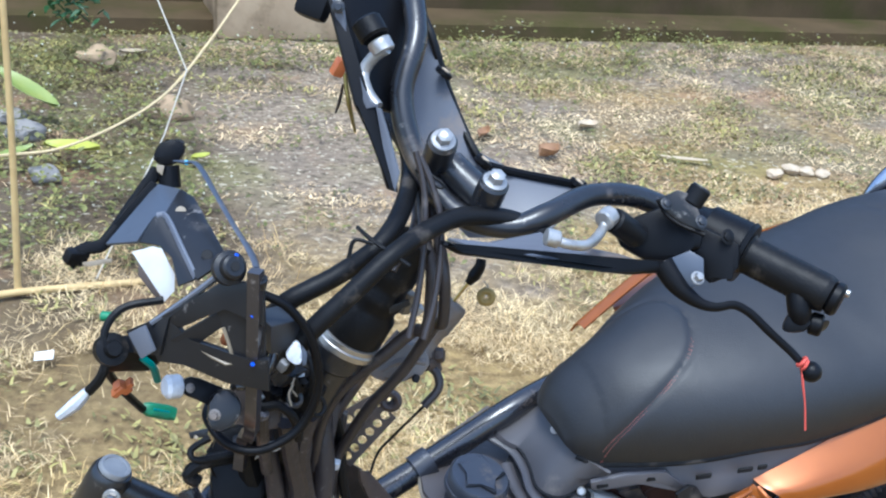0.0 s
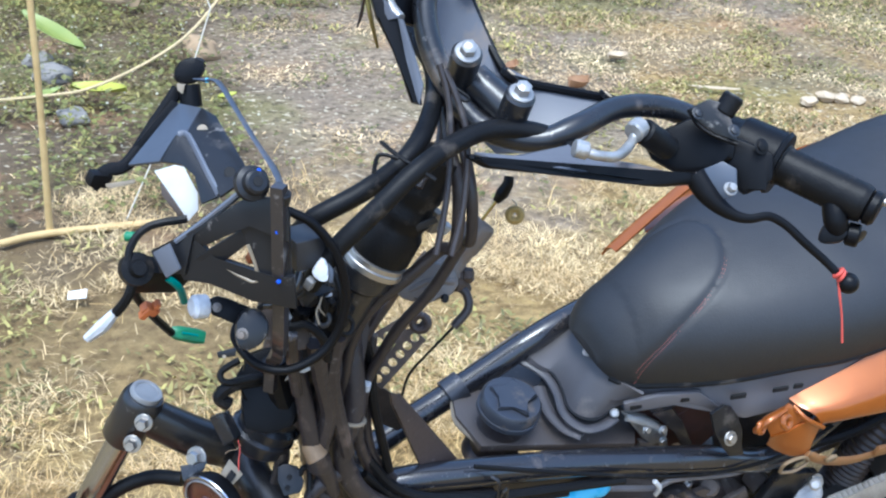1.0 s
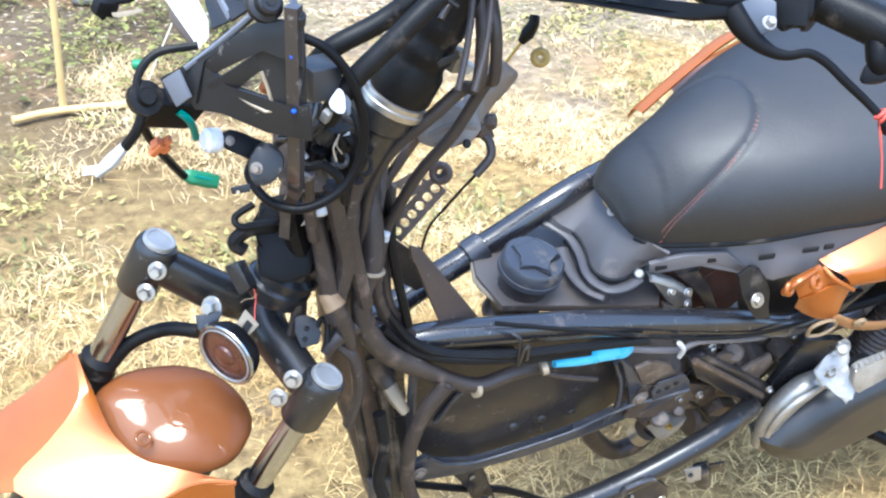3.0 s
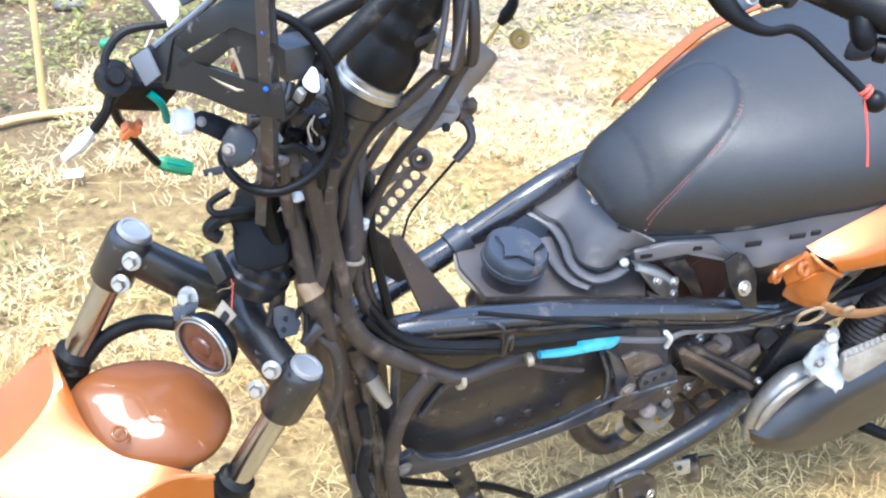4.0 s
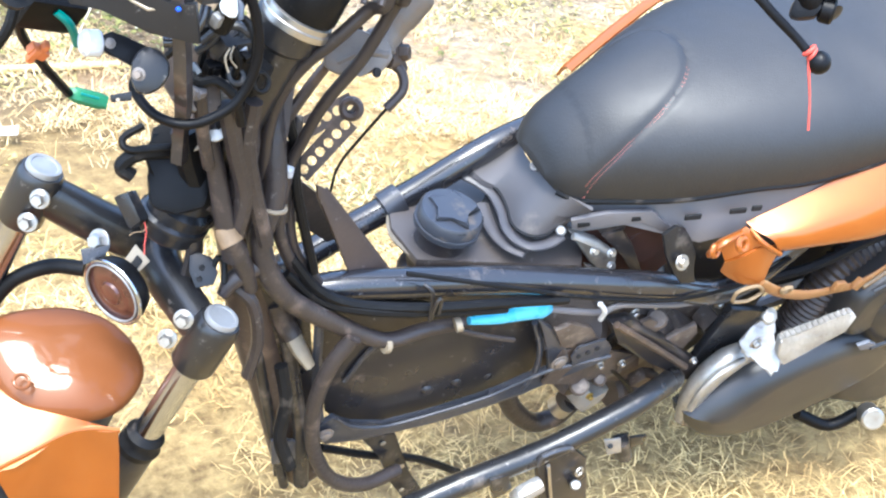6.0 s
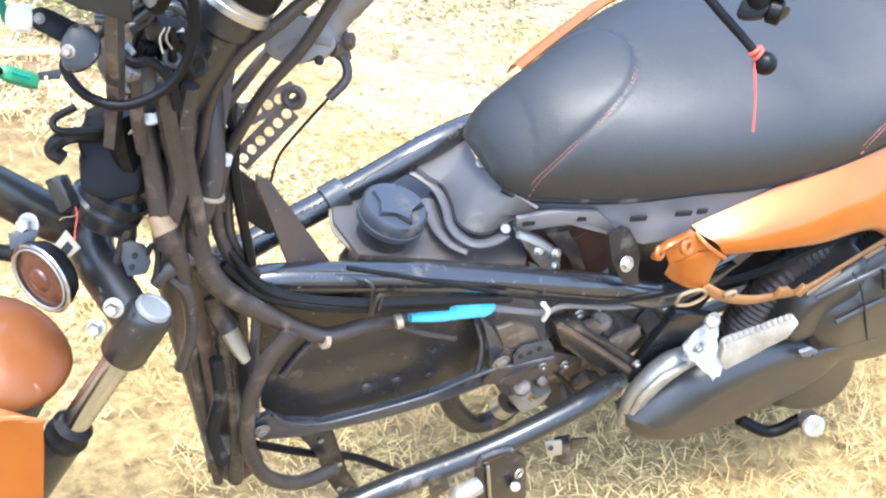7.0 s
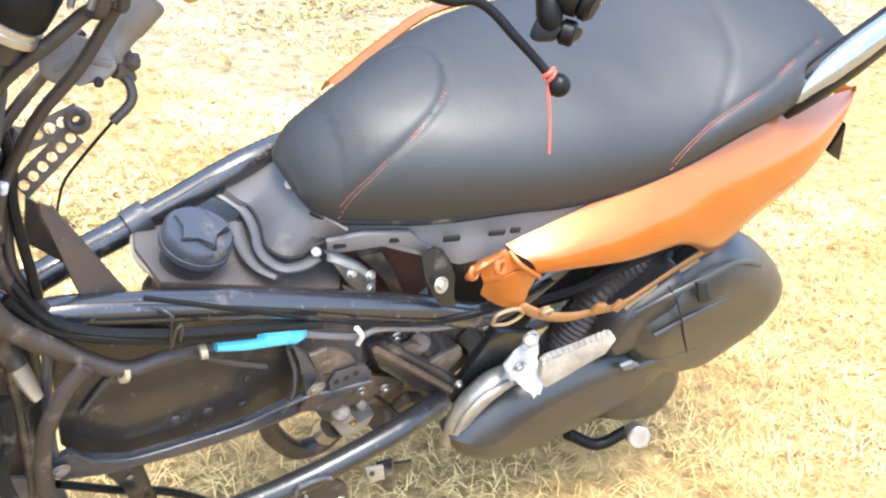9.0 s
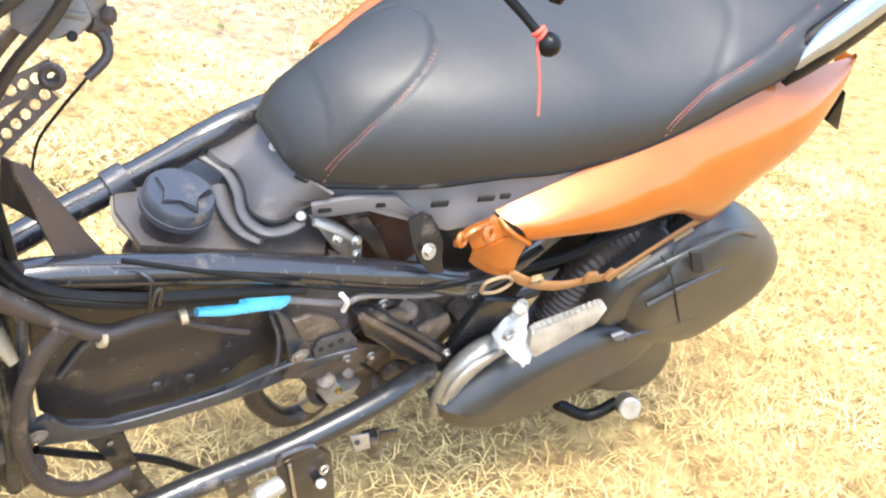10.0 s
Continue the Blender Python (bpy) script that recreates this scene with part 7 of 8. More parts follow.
    part("cross_plate", slab([(-0.544, -0.089, 1.006), (-0.498, -0.103, 1.048), (-0.472, -0.122, 1.056), (-0.473, -0.137, 1.021), (-0.499, -0.113, 1.027), (-0.530, -0.099, 0.999)], 0.003, 0.001), M_STAY, lower)
    part("cross_plate", slab([(-0.553, -0.088, 0.982), (-0.537, -0.090, 1.006), (-0.523, -0.104, 0.990), (-0.482, -0.134, 0.985), (-0.468, -0.143, 0.991), (-0.465, -0.150, 0.960), (-0.496, -0.129, 0.958), (-0.526, -0.110, 0.969), (-0.546, -0.101, 0.968)], 0.006, 0.001), M_STAY, lower)
    part("cross_plate", slab([(-0.538, -0.099, 0.988), (-0.504, -0.108, 1.019), (-0.499, -0.114, 1.008), (-0.519, -0.107, 0.984), (-0.525, -0.105, 0.982)], 0.003, 0.001), M_STAY, lower)
    part("cross_plate", slab([(-0.500, -0.113, 1.007), (-0.504, -0.108, 1.019), (-0.481, -0.114, 1.040), (-0.469, -0.120, 1.043), (-0.468, -0.143, 0.974), (-0.481, -0.136, 0.971), (-0.494, -0.127, 0.976), (-0.492, -0.126, 0.982)], 0.003, 0.001), M_STAY, lower)
    part("window_edge", tube([(-0.520, -0.109, 0.985), (-0.498, -0.127, 0.977), (-0.493, -0.127, 0.983), (-0.500, -0.116, 1.008)], 0.0016, 6, 2), M_BEIGE, lower)
    part("stay_edge", tube([(-0.551, -0.087, 0.998), (-0.525, -0.093, 1.025), (-0.501, -0.099, 1.053)], 0.0022, 6, 2), M_COVERPLATE, lower)
    part("orange_lead", block((-0.490, -0.104, 0.983), (0.008, 0.008, 0.01), (0, 20, 0), 0.002), M_ORANGECLIP, lower)
    part("upright", tube([(-0.481, -0.120, 1.068), (-0.478, -0.132, 1.005), (-0.466, -0.131, 0.894), (-0.442, -0.070, 0.818), (-0.441, -0.071, 0.773)], 0.0075, 4, 3, up=(1, 0, 0)), M_OLDPAINT, lower)
    part("upright_mouth", drum((-0.478, -0.121, 1.052), (-0.478, -0.121, 1.062), 0.0075, 0.001, 16), M_STAY, lower)
    part("upright_hole", drum((-0.478, -0.121, 1.062), (-0.478, -0.121, 1.063), 0.0055, 0.0003, 14), M_SLOT, lower)
    backing = part("backing_plate", slab([(-0.453, -0.040, 0.884), (-0.432, -0.048, 0.884), (-0.412, -0.058, 0.880), (-0.414, -0.088, 0.840), (-0.435, -0.084, 0.836), (-0.450, -0.075, 0.840), (-0.458, -0.063, 0.853)], 0.012, 0.004), M_RUST, lower)
    part("backing_tab", slab([(-0.445, -0.079, 0.858), (-0.431, -0.080, 0.863), (-0.432, -0.091, 0.850), (-0.440, -0.091, 0.845), (-0.446, -0.087, 0.849)], 0.006, 0.002), M_DULLALLOY, backing)
    part("relay_box", block((-0.444, -0.102, 0.983), (0.028, 0.032, 0.028), (-14, 0, 6), 0.002), M_GREYPLASTIC, lower, "small black relay box")
    for q in ((-0.483, -0.130, 1.029), (-0.481, -0.140, 0.984), (-0.495, -0.108, 1.076)):
        part("paint_dab", drum(Vector(q) + w * 0.0005, Vector(q) + w * 0.0032, 0.0019, 0.0005, 10), M_BLUEPAINT, lower)
    g2 = Vector((-0.579, -0.080, 0.969))
    part("grommet", lathe(g2 - w * 0.01, g2 + w * 0.005, [(0, 0.014), (0.6, 0.014), (0.65, 0.008), (1, 0.006)], 20), M_RUBBER, lower)
    part("bright_bend", slab([(-0.567, -0.081, 0.985), (-0.557, -0.090, 1.000), (-0.551, -0.104, 0.983), (-0.560, -0.098, 0.970)], 0.003, 0.001), M_COVERPLATE, lower)
    # fuse holder bracket and regulator below
    ear = part("mount_ear", slab([(-0.524, -0.096, 0.928), (-0.520, -0.093, 0.933), (-0.514, -0.094, 0.936), (-0.505, -0.096, 0.933), (-0.477, -0.112, 0.923), (-0.476, -0.121, 0.909), (-0.488, -0.120, 0.909), (-0.513, -0.106, 0.920), (-0.520, -0.102, 0.922)], 0.006, 0.002), M_PLASTIC, scooter)
    part("ear_hole", bolt((-0.518, -0.106, 0.934), w, 0.0028, tall=0.002), M_DULLALLOY, ear)
    reg = part("regulator", slab([(-0.498, -0.112, 0.930), (-0.490, -0.113, 0.934), (-0.482, -0.117, 0.932), (-0.477, -0.125, 0.925), (-0.479, -0.131, 0.917), (-0.487, -0.135, 0.909), (-0.497, -0.135, 0.904), (-0.505, -0.131, 0.905), (-0.507, -0.124, 0.913), (-0.504, -0.116, 0.923)], 0.022, 0.006), M_STAY, scooter, "dark grey regulator block")
    part("bolt", bolt((-0.503, -0.131, 0.922), FACING, 0.0036, tall=0.006), M_DULLALLOY, reg)
    part("regulator_tab", slab([(-0.523, -0.127, 0.902), (-0.507, -0.130, 0.906), (-0.508, -0.134, 0.900), (-0.522, -0.130, 0.897)], 0.003, 0.001), M_STAY, reg)
    part("tab_hole", drum((-0.518, -0.132, 0.900), (-0.5185, -0.134, 0.902), 0.0016, 0.0002, 8), M_BEIGE, reg)
    part("fuse_block", block((-0.406, -0.069, 0.902), (0.042, 0.03, 0.022), (20, 10, 20), 0.005), M_GREYPLASTIC, scooter)
    part("fuse_block", block((-0.423, -0.059, 0.907), (0.022, 0.02, 0.016), (30, 20, 40), 0.004), M_RUBBER, scooter)
    part("fuse_block", block((-0.402, -0.080, 0.880), (0.026, 0.02, 0.026), (10, 30, 15), 0.005), M_PLASTIC, scooter)
    part("fuse_block", block((-0.387, -0.084, 0.871), (0.024, 0.02, 0.03), (10, 10, 35), 0.006), M_RUBBER, scooter)
    part("wire_clip", hoop((-0.397, -0.119, 0.893), (0.3, -0.7, 0.5), 0.008, 0.0022, 16), M_RUBBER, scooter)
    part("small_screw", drum((-0.411, -0.086, 0.870), (-0.412, -0.089, 0.859), 0.0042, 0.001, 12), M_STEEL, scooter)
    part("small_screw", bolt((-0.426, -0.051, 0.897), FACING, 0.004), M_STEEL, scooter)
    for line, r, m in (
        ([(-0.435, -0.062, 0.919), (-0.427, -0.067, 0.927), (-0.423, -0.080, 0.925), (-0.428, -0.083, 0.912), (-0.439, -0.080, 0.900)], 0.0036, M_GREYPLASTIC),
        ([(-0.438, -0.084, 0.912), (-0.426, -0.087, 0.925), (-0.412, -0.091, 0.930), (-0.401, -0.097, 0.924)], 0.0034, M_GREYPLASTIC),
        ([(-0.428, -0.081, 0.929), (-0.419, -0.087, 0.937), (-0.405, -0.091, 0.935), (-0.400, -0.104, 0.920), (-0.401, -0.109, 0.899)], 0.003, M_RUBBER),
        ([(-0.417, -0.101, 0.918), (-0.421, -0.107, 0.911), (-0.416, -0.110, 0.903)], 0.0009, M_BEIGE),
        ([(-0.447, -0.080, 0.880), (-0.438, -0.091, 0.877), (-0.425, -0.096, 0.880), (-0.411, -0.105, 0.867), (-0.403, -0.107, 0.840)], 0.0045, M_RUBBER),
        ([(-0.436, -0.089, 0.865), (-0.430, -0.089, 0.824), (-0.418, -0.085, 0.776)], 0.006, M_DUSTYRUBBER),
        ([(-0.411, -0.091, 0.849), (-0.398, -0.092, 0.798), (-0.384, -0.094, 0.745), (-0.389, -0.097, 0.695)], 0.009, M_DUSTYRUBBER),
        ([(-0.387, -0.091, 0.850), (-0.388, -0.093, 0.804), (-0.376, -0.094, 0.751), (-0.357, -0.102, 0.682)], 0.008, M_DUSTYRUBBER),
        ([(-0.323, -0.032, 0.781), (-0.314, -0.045, 0.745), (-0.312, -0.061, 0.703), (-0.284, -0.079, 0.601)], 0.0055, M_RUBBER),
        ([(-0.433, -0.053, 0.794), (-0.427, -0.060, 0.763), (-0.414, -0.063, 0.724)], 0.012, M_RUBBER),
        ([(-0.378, -0.092, 0.618), (-0.362, -0.105, 0.601), (-0.354, -0.115, 0.554), (-0.360, -0.119, 0.502)], 0.007, M_DUSTYRUBBER),
        ([(-0.320, -0.115, 0.501), (-0.315, -0.133, 0.459), (-0.321, -0.146, 0.414), (-0.310, -0.164, 0.376)], 0.008, M_RUBBER)):
        part("neck_lead", tube(line, r, 8), m, scooter)
    part("lead_tape", tube([(-0.399, -0.094, 0.706), (-0.398, -0.098, 0.702), (-0.397, -0.103, 0.699), (-0.395, -0.108, 0.695)], [0.0118, 0.0132, 0.0126, 0.0134], 16, 2, flat=0.85), M_PEACHTAPE, scooter, "crumpled tan tape round two leads")
    part("neck_web", slab([(-0.436, -0.009, 0.742), (-0.366, -0.023, 0.761), (-0.312, -0.021, 0.739), (-0.312, -0.041, 0.676), (-0.365, -0.048, 0.665), (-0.427, -0.023, 0.706)], 0.012, 0.003), M_OLDPAINT, scooter)
    plug = part("clear_plug", slab([(-0.439, -0.123, 0.981), (-0.435, -0.121, 0.986), (-0.431, -0.124, 0.984), (-0.431, -0.128, 0.980), (-0.431, -0.133, 0.973), (-0.433, -0.135, 0.969), (-0.438, -0.133, 0.969), (-0.443, -0.128, 0.971), (-0.444, -0.125, 0.976)], 0.012, 0.003), M_NYLON, scooter, "white nylon wire plug")
    part("plug_side", slab([(-0.429, -0.123, 0.981), (-0.425, -0.129, 0.976), (-0.427, -0.135, 0.967), (-0.431, -0.134, 0.966)], 0.008, 0.002), M_CAPPLATE, plug)
    part("plug_clip", block((-0.445, -0.127, 0.963), (0.007, 0.008, 0.012), (15, 0, 30), 0.002), M_CAPALLOY, plug)
    part("clear_plug", slab([(-0.406, -0.078, 0.899), (-0.399, -0.079, 0.903), (-0.396, -0.082, 0.901), (-0.398, -0.085, 0.897), (-0.404, -0.083, 0.895), (-0.407, -0.081, 0.896)], 0.008, 0.002), M_NYLON, scooter, "small white nylon plug")
    part("white_wire", tube([(-0.430, -0.124, 0.934), (-0.435, -0.129, 0.928), (-0.433, -0.134, 0.918)], 0.0009, 6), M_BEIGE, scooter)
    for q, wide, tall, m, lean in (((-0.420, -0.063, 0.911), 0.017, 0.014, M_CAPPLATE, 20), ((-0.410, -0.071, 0.907), 0.019, 0.016, M_STAY, -15), ((-0.400, -0.073, 0.910), 0.011, 0.016, M_CAPPLATE, 10), ((-0.427, -0.061, 0.909), 0.008, 0.006, M_CAPALLOY, 40), ((-0.439, -0.079, 0.881), 0.004, 0.009, M_CAPALLOY, 25), ((-0.439, -0.091, 0.867), 0.011, 0.012, M_RAILGREY, 5), ((-0.418, -0.078, 0.894), 0.014, 0.011, M_RUST, 30), ((-0.426, -0.083, 0.883), 0.013, 0.017, M_PLASTIC, 0), ((-0.401, -0.085, 0.895), 0.010, 0.011, M_RUBBER, -20)):
        body = part("connector", block(q, (wide, 0.010, tall), (14, lean, 12), 0.002), m, scooter)
        part("connector_step", block(Vector(q) + Vector((0.001, -0.004, 0.002)), (wide * 0.6, 0.008, tall * 0.55), (14, lean + 6, 20), 0.001), m, body)
    part("plug_ring", hoop((-0.408, -0.093, 0.881), (0.1, -0.7, 0.7), 0.0064, 0.0028, 16), M_GREYPLASTIC, scooter)
    part("bullet_plug", tube([(-0.415, -0.093, 0.878), (-0.416, -0.101, 0.867)], [0.0042, 0.0044], 10, 1), M_DULLALLOY, scooter, "small silver bullet plug")
    part("shiny_cable", tube([(-0.483, -0.122, 0.943), (-0.473, -0.125, 0.945), (-0.462, -0.125, 0.951), (-0.454, -0.121, 0.961), (-0.450, -0.116, 0.969)], 0.0042, 10, 5), M_RAILPAINT, scooter)
    part("pale_wire", tube([(-0.416, -0.075, 0.898), (-0.410, -0.078, 0.897), (-0.409, -0.083, 0.892), (-0.408, -0.089, 0.885)], 0.001, 6, 3), M_BEIGE, scooter)
    for line in ([(-0.464, -0.073, 0.890), (-0.447, -0.080, 0.910), (-0.421, -0.080, 0.912)], [(-0.458, -0.071, 0.896), (-0.437, -0.078, 0.919), (-0.414, -0.072, 0.923)], [(-0.412, -0.090, 0.909), (-0.408, -0.094, 0.893), (-0.412, -0.088, 0.866)], [(-0.424, -0.071, 0.918), (-0.431, -0.072, 0.883), (-0.430, -0.078, 0.848)]):
        part("thin_wire", tube(line, 0.0032, 6), M_RUBBER, scooter)
    part("looped_cable", tube([(-0.465, -0.101, 1.027), (-0.443, -0.113, 1.017), (-0.423, -0.126, 0.989), (-0.412, -0.137, 0.941), (-0.425, -0.143, 0.898), (-0.458, -0.142, 0.877), (-0.484, -0.126, 0.875), (-0.494, -0.096, 0.880), (-0.482, -0.072, 0.880)], 0.0042, 10), M_PLASTIC, scooter, "black cable hanging in a loop")
    # loose plugs at the left end
    part("plug_lead", tube([(-0.572, -0.044, 0.935), (-0.566, -0.029, 0.894), (-0.545, -0.012, 0.848), (-0.519, 0.004, 0.802)], 0.0042, 8), M_RUBBER, scooter)
    gp = part("green_plug", tube([(-0.518, 0.009, 0.800), (-0.512, 0.006, 0.798), (-0.495, 0.002, 0.793), (-0.486, -0.001, 0.791)], [0.0045, 0.0072, 0.0078, 0.0062], 8, 3, flat=0.75), M_GREEN, scooter, "green nylon wire plug")
    part("plug_slot", tube([(-0.510, -0.002, 0.805), (-0.495, -0.006, 0.801)], 0.0014, 6, 1), M_TEAL, gp)
    op = part("orange_plug", block((-0.556, -0.043, 0.885), (0.016, 0.009, 0.010), (15, 35, 0), 0.002), M_ORANGECLIP, scooter, "orange nylon clip")
    part("clip_wing", block((-0.560, -0.045, 0.884), (0.006, 0.008, 0.016), (15, 30, 0), 0.0015), M_ORANGECLIP, op)
    part("clip_wing", block((-0.552, -0.044, 0.888), (0.005, 0.008, 0.013), (15, 30, 0), 0.0015), M_ORANGECLIP, op)
    part("plug_lead", tube([(-0.576, -0.059, 0.941), (-0.583, -0.065, 0.924), (-0.592, -0.062, 0.906)], 0.0045, 8), M_RUBBER, scooter)
    part("white_plug", tube([(-0.592, -0.061, 0.906), (-0.602, -0.061, 0.893), (-0.615, -0.059, 0.879)], [0.006, 0.009, 0.006], 8, 3, flat=0.7), M_NYLON, scooter, "translucent white plug cover")
    part("white_plug", drum((-0.536, -0.093, 0.927), (-0.520, -0.092, 0.924), 0.0105, 0.003, 14), M_NYLON, scooter, "white nylon bulb socket")
    part("green_wire", tube([(-0.545, -0.054, 0.929), (-0.535, -0.057, 0.918), (-0.528, -0.053, 0.896)], 0.0035, 8), M_TEAL, scooter)
    part("plug_lead", tube([(-0.534, -0.064, 1.001), (-0.566, -0.060, 0.995), (-0.583, -0.068, 0.980), (-0.586, -0.083, 0.960)], 0.0034, 8), M_RUBBER, scooter)
    part("green_wire", drum((-0.580, -0.044, 0.975), (-0.571, -0.050, 0.977), 0.0045, 0.001, 10), M_GREEN, scooter)
    part("bracket_end", block((-0.547, -0.042, 0.923), (0.05, 0.02, 0.035), (20, 20, 10), 0.006), M_PLASTIC, scooter)


headlight_stay()


def put(name, label, category, bm_parts, group=""):
    """A small thing tied or stuck to the scooter, in the scooter's own axes."""
    ob = thing(name, (0.5958, 1.246, 0.0), label, category, group, (14.0, 0, 10.0))
    for pname, bm, mat in bm_parts:
        part(pname, bm, mat, ob)
    return ob


k0, k1 = Vector((-0.208, -0.024, 0.902)), Vector((-0.187, -0.022, 0.938))
tag_at = Vector((-0.174, -0.035, 0.917))
put("key", "ignition key with black head and round tan tag", "key", [
    ("blade", tube([k0, k0 * 0.25 + k1 * 0.75], 0.0035, 8, 1, flat=0.5), M_BRASS),
    ("head", tube([k0 * 0.25 + k1 * 0.75, k1, (-0.183, -0.022, 0.949), (-0.181, -0.018, 0.955)], [0.007, 0.0115, 0.0095, 0.0085], 12, 4, flat=0.6), M_PLASTIC),
    ("tag", hoop(tag_at, FACING, 0.0062, 0.0040, 28), M_TANRING),
    ("tag_link", tube([(-0.177, -0.027, 0.932), (-0.172, -0.030, 0.927), tag_at], 0.0008, 6, 3), M_STEEL)])
put("red_string", "red string knotted round the brake lever end", "string", [("knot", hoop((0.034, -0.270, 0.991), (0.493, -0.763, -0.417), 0.0052, 0.0019, 16), M_REDSTRING), ("knot", hoop((0.036, -0.273, 0.989), (0.593, -0.663, -0.217), 0.0050, 0.0017, 16), M_REDSTRING), ("tail", tube([(0.033, -0.272, 0.989), (0.033, -0.282, 0.975), (0.038, -0.293, 0.953), (0.040, -0.305, 0.930)], [0.0011, 0.0013, 0.0009, 0.0011], 6), M_REDSTRING)])


# ---- yard: posts, ropes, stones, leaves ----
def yard_things():
    foot = Vector((0.006, 2.834, 0.000))
    post = tagged(part("bamboo_post", tube([foot, foot + Vector((0.003, 0, 0.4)), foot + Vector((-0.004, 0.0, 0.85))], [0.0095, 0.0085, 0.008], 10), M_BAMBOO, None), "thin dry bamboo post standing in the yard", "post")
    a, b = Vector((-0.117, 2.782, 0.010)), Vector((0.332, 2.846, 0.010))
    tagged(part("bamboo_pole", tube([a, foot + Vector((0, -0.012, 0.01)), b], 0.010, 10), M_BAMBOO, None), "thin bamboo pole lying on the ground", "pole")
    d = 3.4
    tagged(part("rope", tube([(-0.111, 3.220, 0.235), (0.006, 3.233, 0.238), (0.142, 3.243, 0.252), (0.320, 3.314, 0.306), (0.461, 3.406, 0.373), (0.595, 3.524, 0.491), (0.720, 3.650, 0.616)], 0.0043, 8), M_ROPE, None), "tan rope sagging above the yard", "rope")
    tagged(part("white_string", tube([(0.440, 3.589, 0.621), (0.512, 3.413, 0.432), (0.427, 3.259, 0.280), (0.203, 2.872, 0.011)], 0.0022, 6, 1), M_THREAD, None), "thin white string tied to the rope", "string")


yard_things()


def stone(place, size, mat, name, label, category, seed):
    rng = np.random.default_rng(seed)
    bm = bmesh.new()
    bmesh.ops.create_icosphere(bm, subdivisions=3, radius=1.0)
    for v in bm.verts:
        k = 1 + 0.35 * noise.noise(v.co * 1.3 + Vector((seed, 0, 0))) + 0.12 * noise.noise(v.co * 4 + Vector((0, seed, 0)))
        v.co = Vector((v.co.x * size[0], v.co.y * size[1], v.co.z * size[2])) * k
        v.co += Vector(place) + Vector((0, 0, size[2] * 0.6))
    ob = part(name, bm, mat, None)
    return tagged(ob, label, category, "stones in the yard")


for i, (q, s) in enumerate((((0.104, 3.656, 0.000), 0.05), ((0.054, 4.066, 0.000), 0.065), ((0.010, 4.256, 0.000), 0.05))):
    stone(q, (s, s * 0.8, s * 0.6), M_ROCK, "rock", "rough grey rock lying in the grass", "rock", i + 3)
for i, (q, s) in enumerate((((0.361, 4.995, 0.000), 0.08), ((0.595, 4.290, -0.000), 0.075))):
    stone(q, (s, s * 0.8, s * 0.7), M_TANROCK, "rock", "tan rough rock lying among weeds", "rock", i + 31)
for i, (q, s) in enumerate((((2.788, 3.504, 0.000), 0.035), ((2.893, 3.541, 0.000), 0.04), ((2.944, 3.518, 0.000), 0.035), ((3.003, 3.489, 0.000), 0.03))):
    stone(q, (s, s * 0.8, s * 0.5), M_PALELEAF, "pebble", "small pale pebble on the ground", "pebble", i + 20)


def leaf(place, length, width, mat, name, label, heading, curl=0.4, lift=0.02, up=0.0):
    """A curled leaf blade with a mid rib."""
    rows = []
    c, s = math.cos(heading), math.sin(heading)
    for k in range(9):
        t = k / 8
        half = width / 2 * math.sin(math.pi * min(1, t * 0.96 + 0.03)) ** 0.8
        row = []
        for j in (-1, -0.5, 0, 0.5, 1):
            x, y = (t - 0.5) * length, j * half
            z = lift + up * t * length + curl * width * (j * j) * 0.5 + 0.25 * curl * length * (t - 0.5) ** 2
            row.append(Vector(place) + Vector((x * c - y * s, x * s + y * c, z)))
        rows.append(row)
    return tagged(part(name, sheet(rows, 0.0015), mat, None), label, "leaf", "leaves in the yard")


leaf((1.932, 3.758, 0.000), 0.11, 0.08, M_DRYLEAF, "dry_leaf", "curled brown dry leaf on the ground", 0.4, 0.9, 0.01)
leaf((2.268, 4.101, 0.000), 0.10, 0.07, M_PALELEAF, "dry_leaf", "bleached tan dry leaf on the ground", 0.2, 0.5, 0.01)
leaf((2.489, 3.688, -0.000), 0.22, 0.03, M_PALELEAF, "dry_leaf", "long bleached dry leaf lying flat", -0.35, 0.2, 0.01)
leaf((1.762, 4.012, 0.000), 0.12, 0.05, M_DRYLEAF, "dry_leaf", "curled brown dry leaf on the ground", 0.9, 0.7, 0.01)
leaf((0.532, 5.185, 0.000), 0.12, 0.05, M_PALELEAF, "dry_leaf", "bleached tan dry leaf on the ground", 0.1, 0.5, 0.01)
leaf((0.618, 3.785, 0.000), 0.08, 0.04, M_YELLOWLEAF, "fallen_leaf", "small yellow fallen leaf", 0.5, 0.4, 0.02)
leaf((0.195, 3.788, -0.000), 0.19, 0.10, M_YELLOWLEAF, "broad_leaf", "long yellow-green leaf near the stones", -0.45, 0.35, 0.05, 0.05)
leaf((0.072, 4.255, 0.000), 0.27, 0.10, M_BROADLEAF, "broad_leaf", "pale green arching leaf near the stones", -0.7, 0.35, 0.16, -0.35)
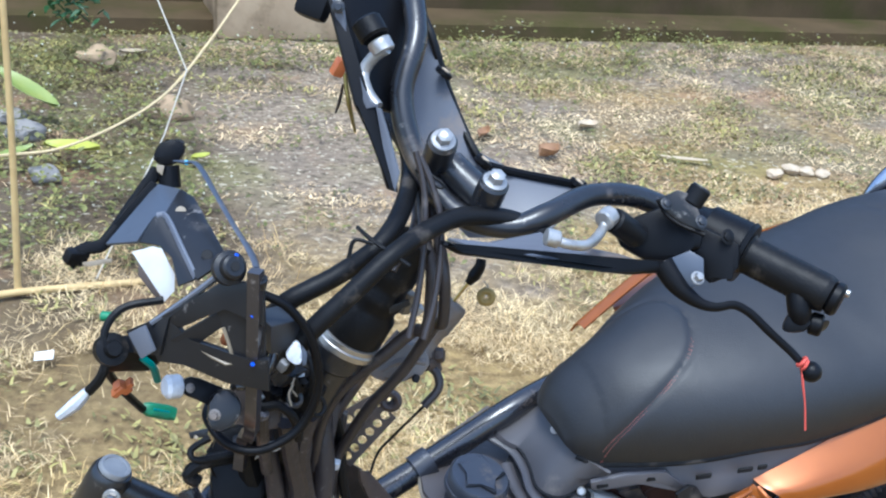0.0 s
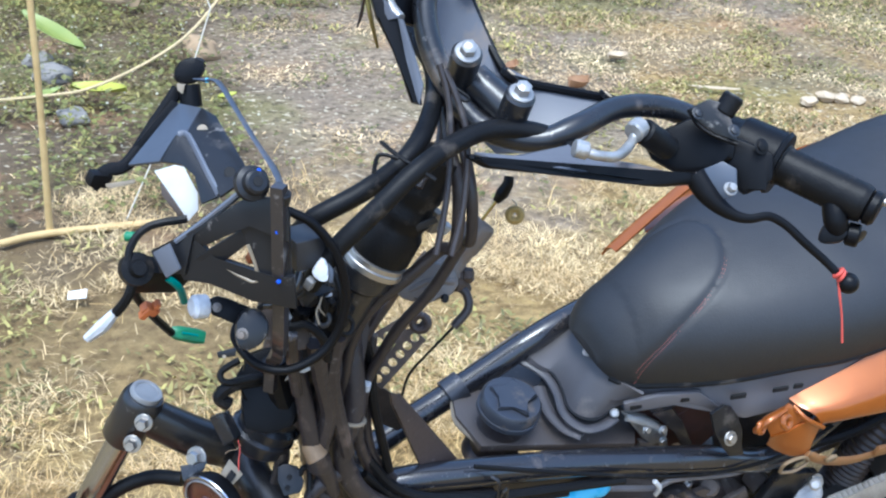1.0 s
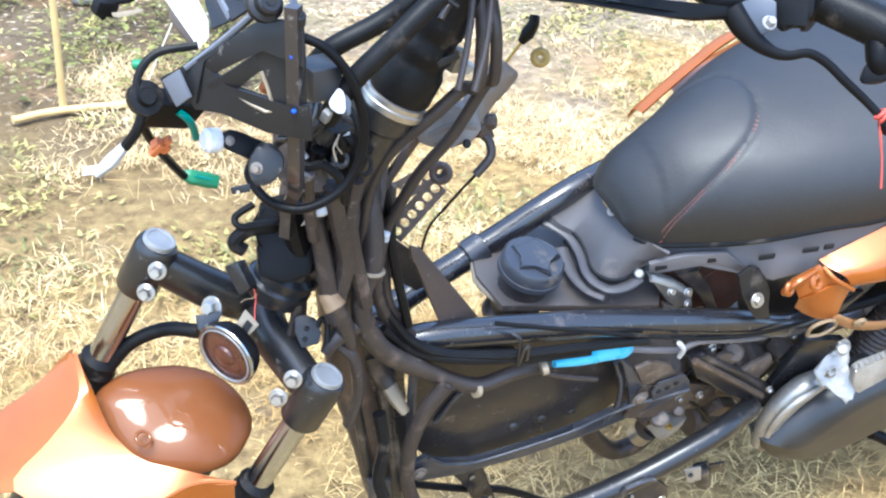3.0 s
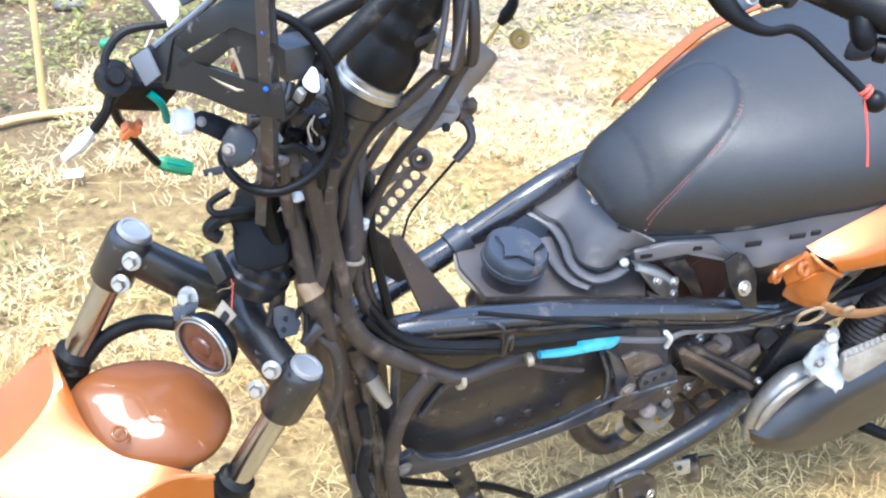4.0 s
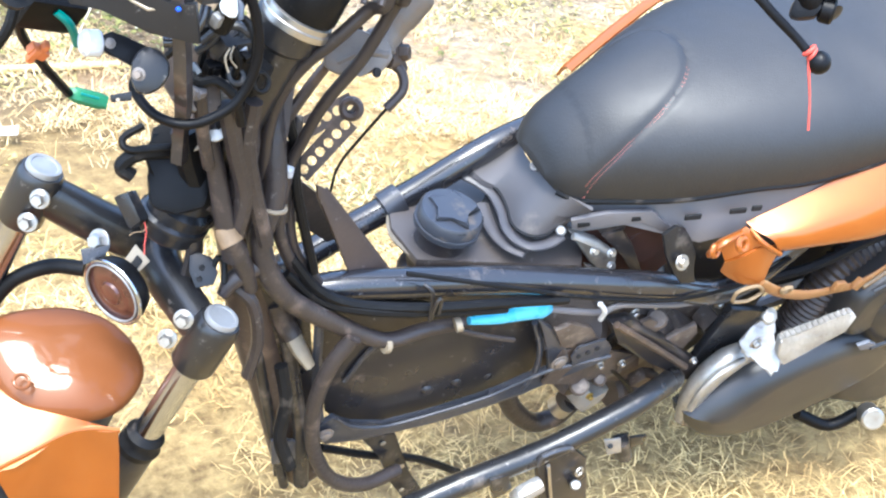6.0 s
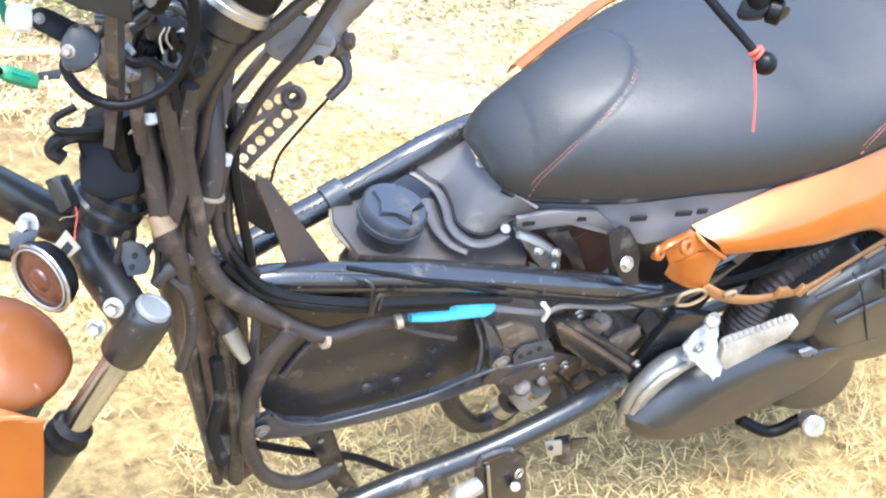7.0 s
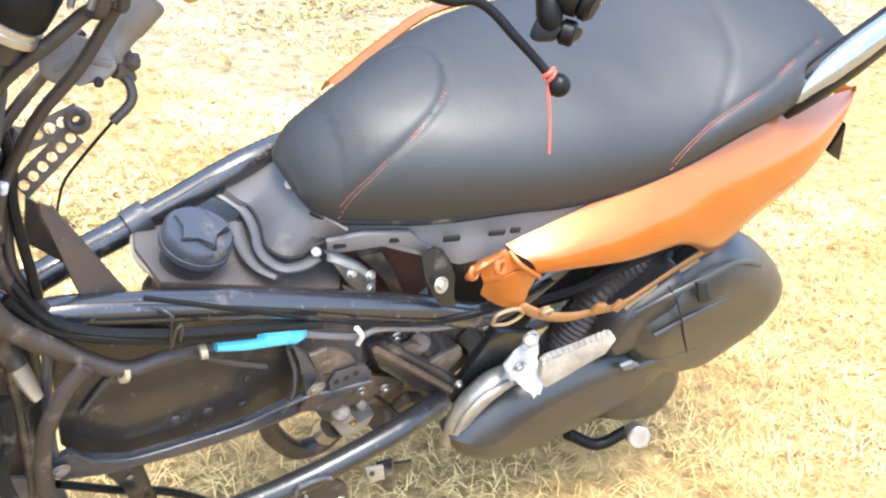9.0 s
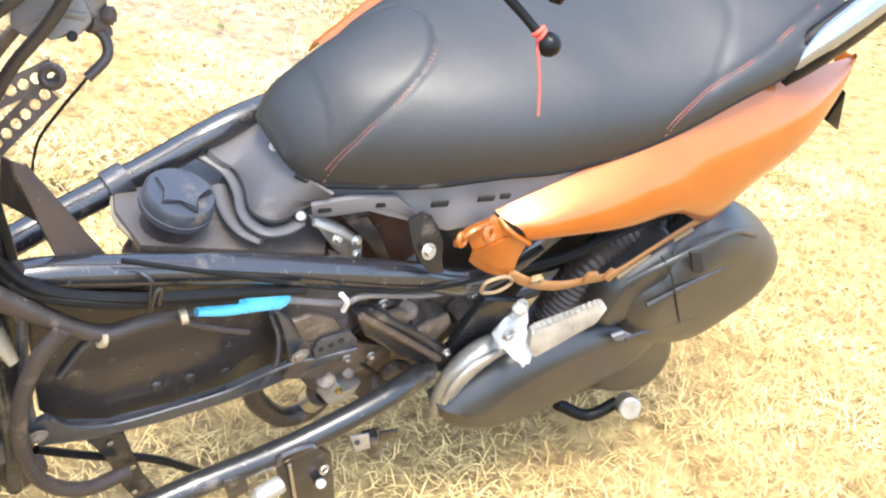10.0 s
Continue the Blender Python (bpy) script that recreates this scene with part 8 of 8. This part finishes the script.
leaf((0.020, 3.756, 0.000), 0.13, 0.05, M_BROADLEAF, "broad_leaf", "broad green leaf near the stones", 0.5, 0.4, 0.05, 0.1)


def hanging_bush():
    """A small leafy shoot against the wall and one drooping blade beside it."""
    rng = np.random.default_rng(5)
    at = Vector((0.269, 5.100, 0.240))
    bush = thing("leafy_shoot", (at.x, at.y, 0.0), "small dark green leafy shoot against the wall", "bush")
    part("stem", tube([(0.02, 0.74, at.z + 0.55), (0.01, 0.3, at.z + 0.4), (0, 0, at.z + 0.05)], [0.012, 0.01, 0.006], 8), M_WEED, bush)
    for k in range(120):
        base = Vector((rng.normal(0, 0.07), rng.uniform(-0.1, 0.06), at.z + rng.uniform(-0.05, 0.16)))
        h, ln, w = rng.uniform(0, 6.28), rng.uniform(0.03, 0.06), rng.uniform(0.02, 0.034)
        out = Vector((math.cos(h), math.sin(h) * 0.6 - 0.3, rng.uniform(-0.6, 0.3))).normalized()
        side = out.cross(Vector((0, 0, 1))).normalized()
        rows = [[base + out * ln * s - Vector((0, 0, 0.25 * ln * s * s)) + side * w * j * math.sin(math.pi * min(0.97, s + 0.06)) + Vector((0, 0, abs(j) * 0.012)) for j in (-0.5, 0, 0.5)] for s in (0, 0.25, 0.5, 0.75, 1)]
        part("leaf", sheet(rows, 0.001), M_DARKLEAF, bush)
    tip = Vector((0.475, 5.100, 0.167))
    line = [tip + Vector((-0.10, 0.1, 0.30)), tip + Vector((-0.06, 0.04, 0.17)), tip + Vector((-0.02, 0.0, 0.06)), tip]
    part("blade", tube(line, [0.012, 0.034, 0.03, 0.003], 10, 5, flat=0.15, up=(1, 0, 0)), M_YELLOWLEAF, bush, "drooping pale green blade")


hanging_bush()
scrap = (0.055, 2.452, 0.000)
tagged(part("paper_scrap", slab([Vector(scrap) + Vector(v) for v in ((-0.022, -0.012, 0.02), (0.02, -0.016, 0.022), (0.024, 0.012, 0.03), (-0.018, 0.014, 0.026))], 0.002, 0.0005), M_PAPER, None), "small white scrap of paper on the grass", "paper scrap")
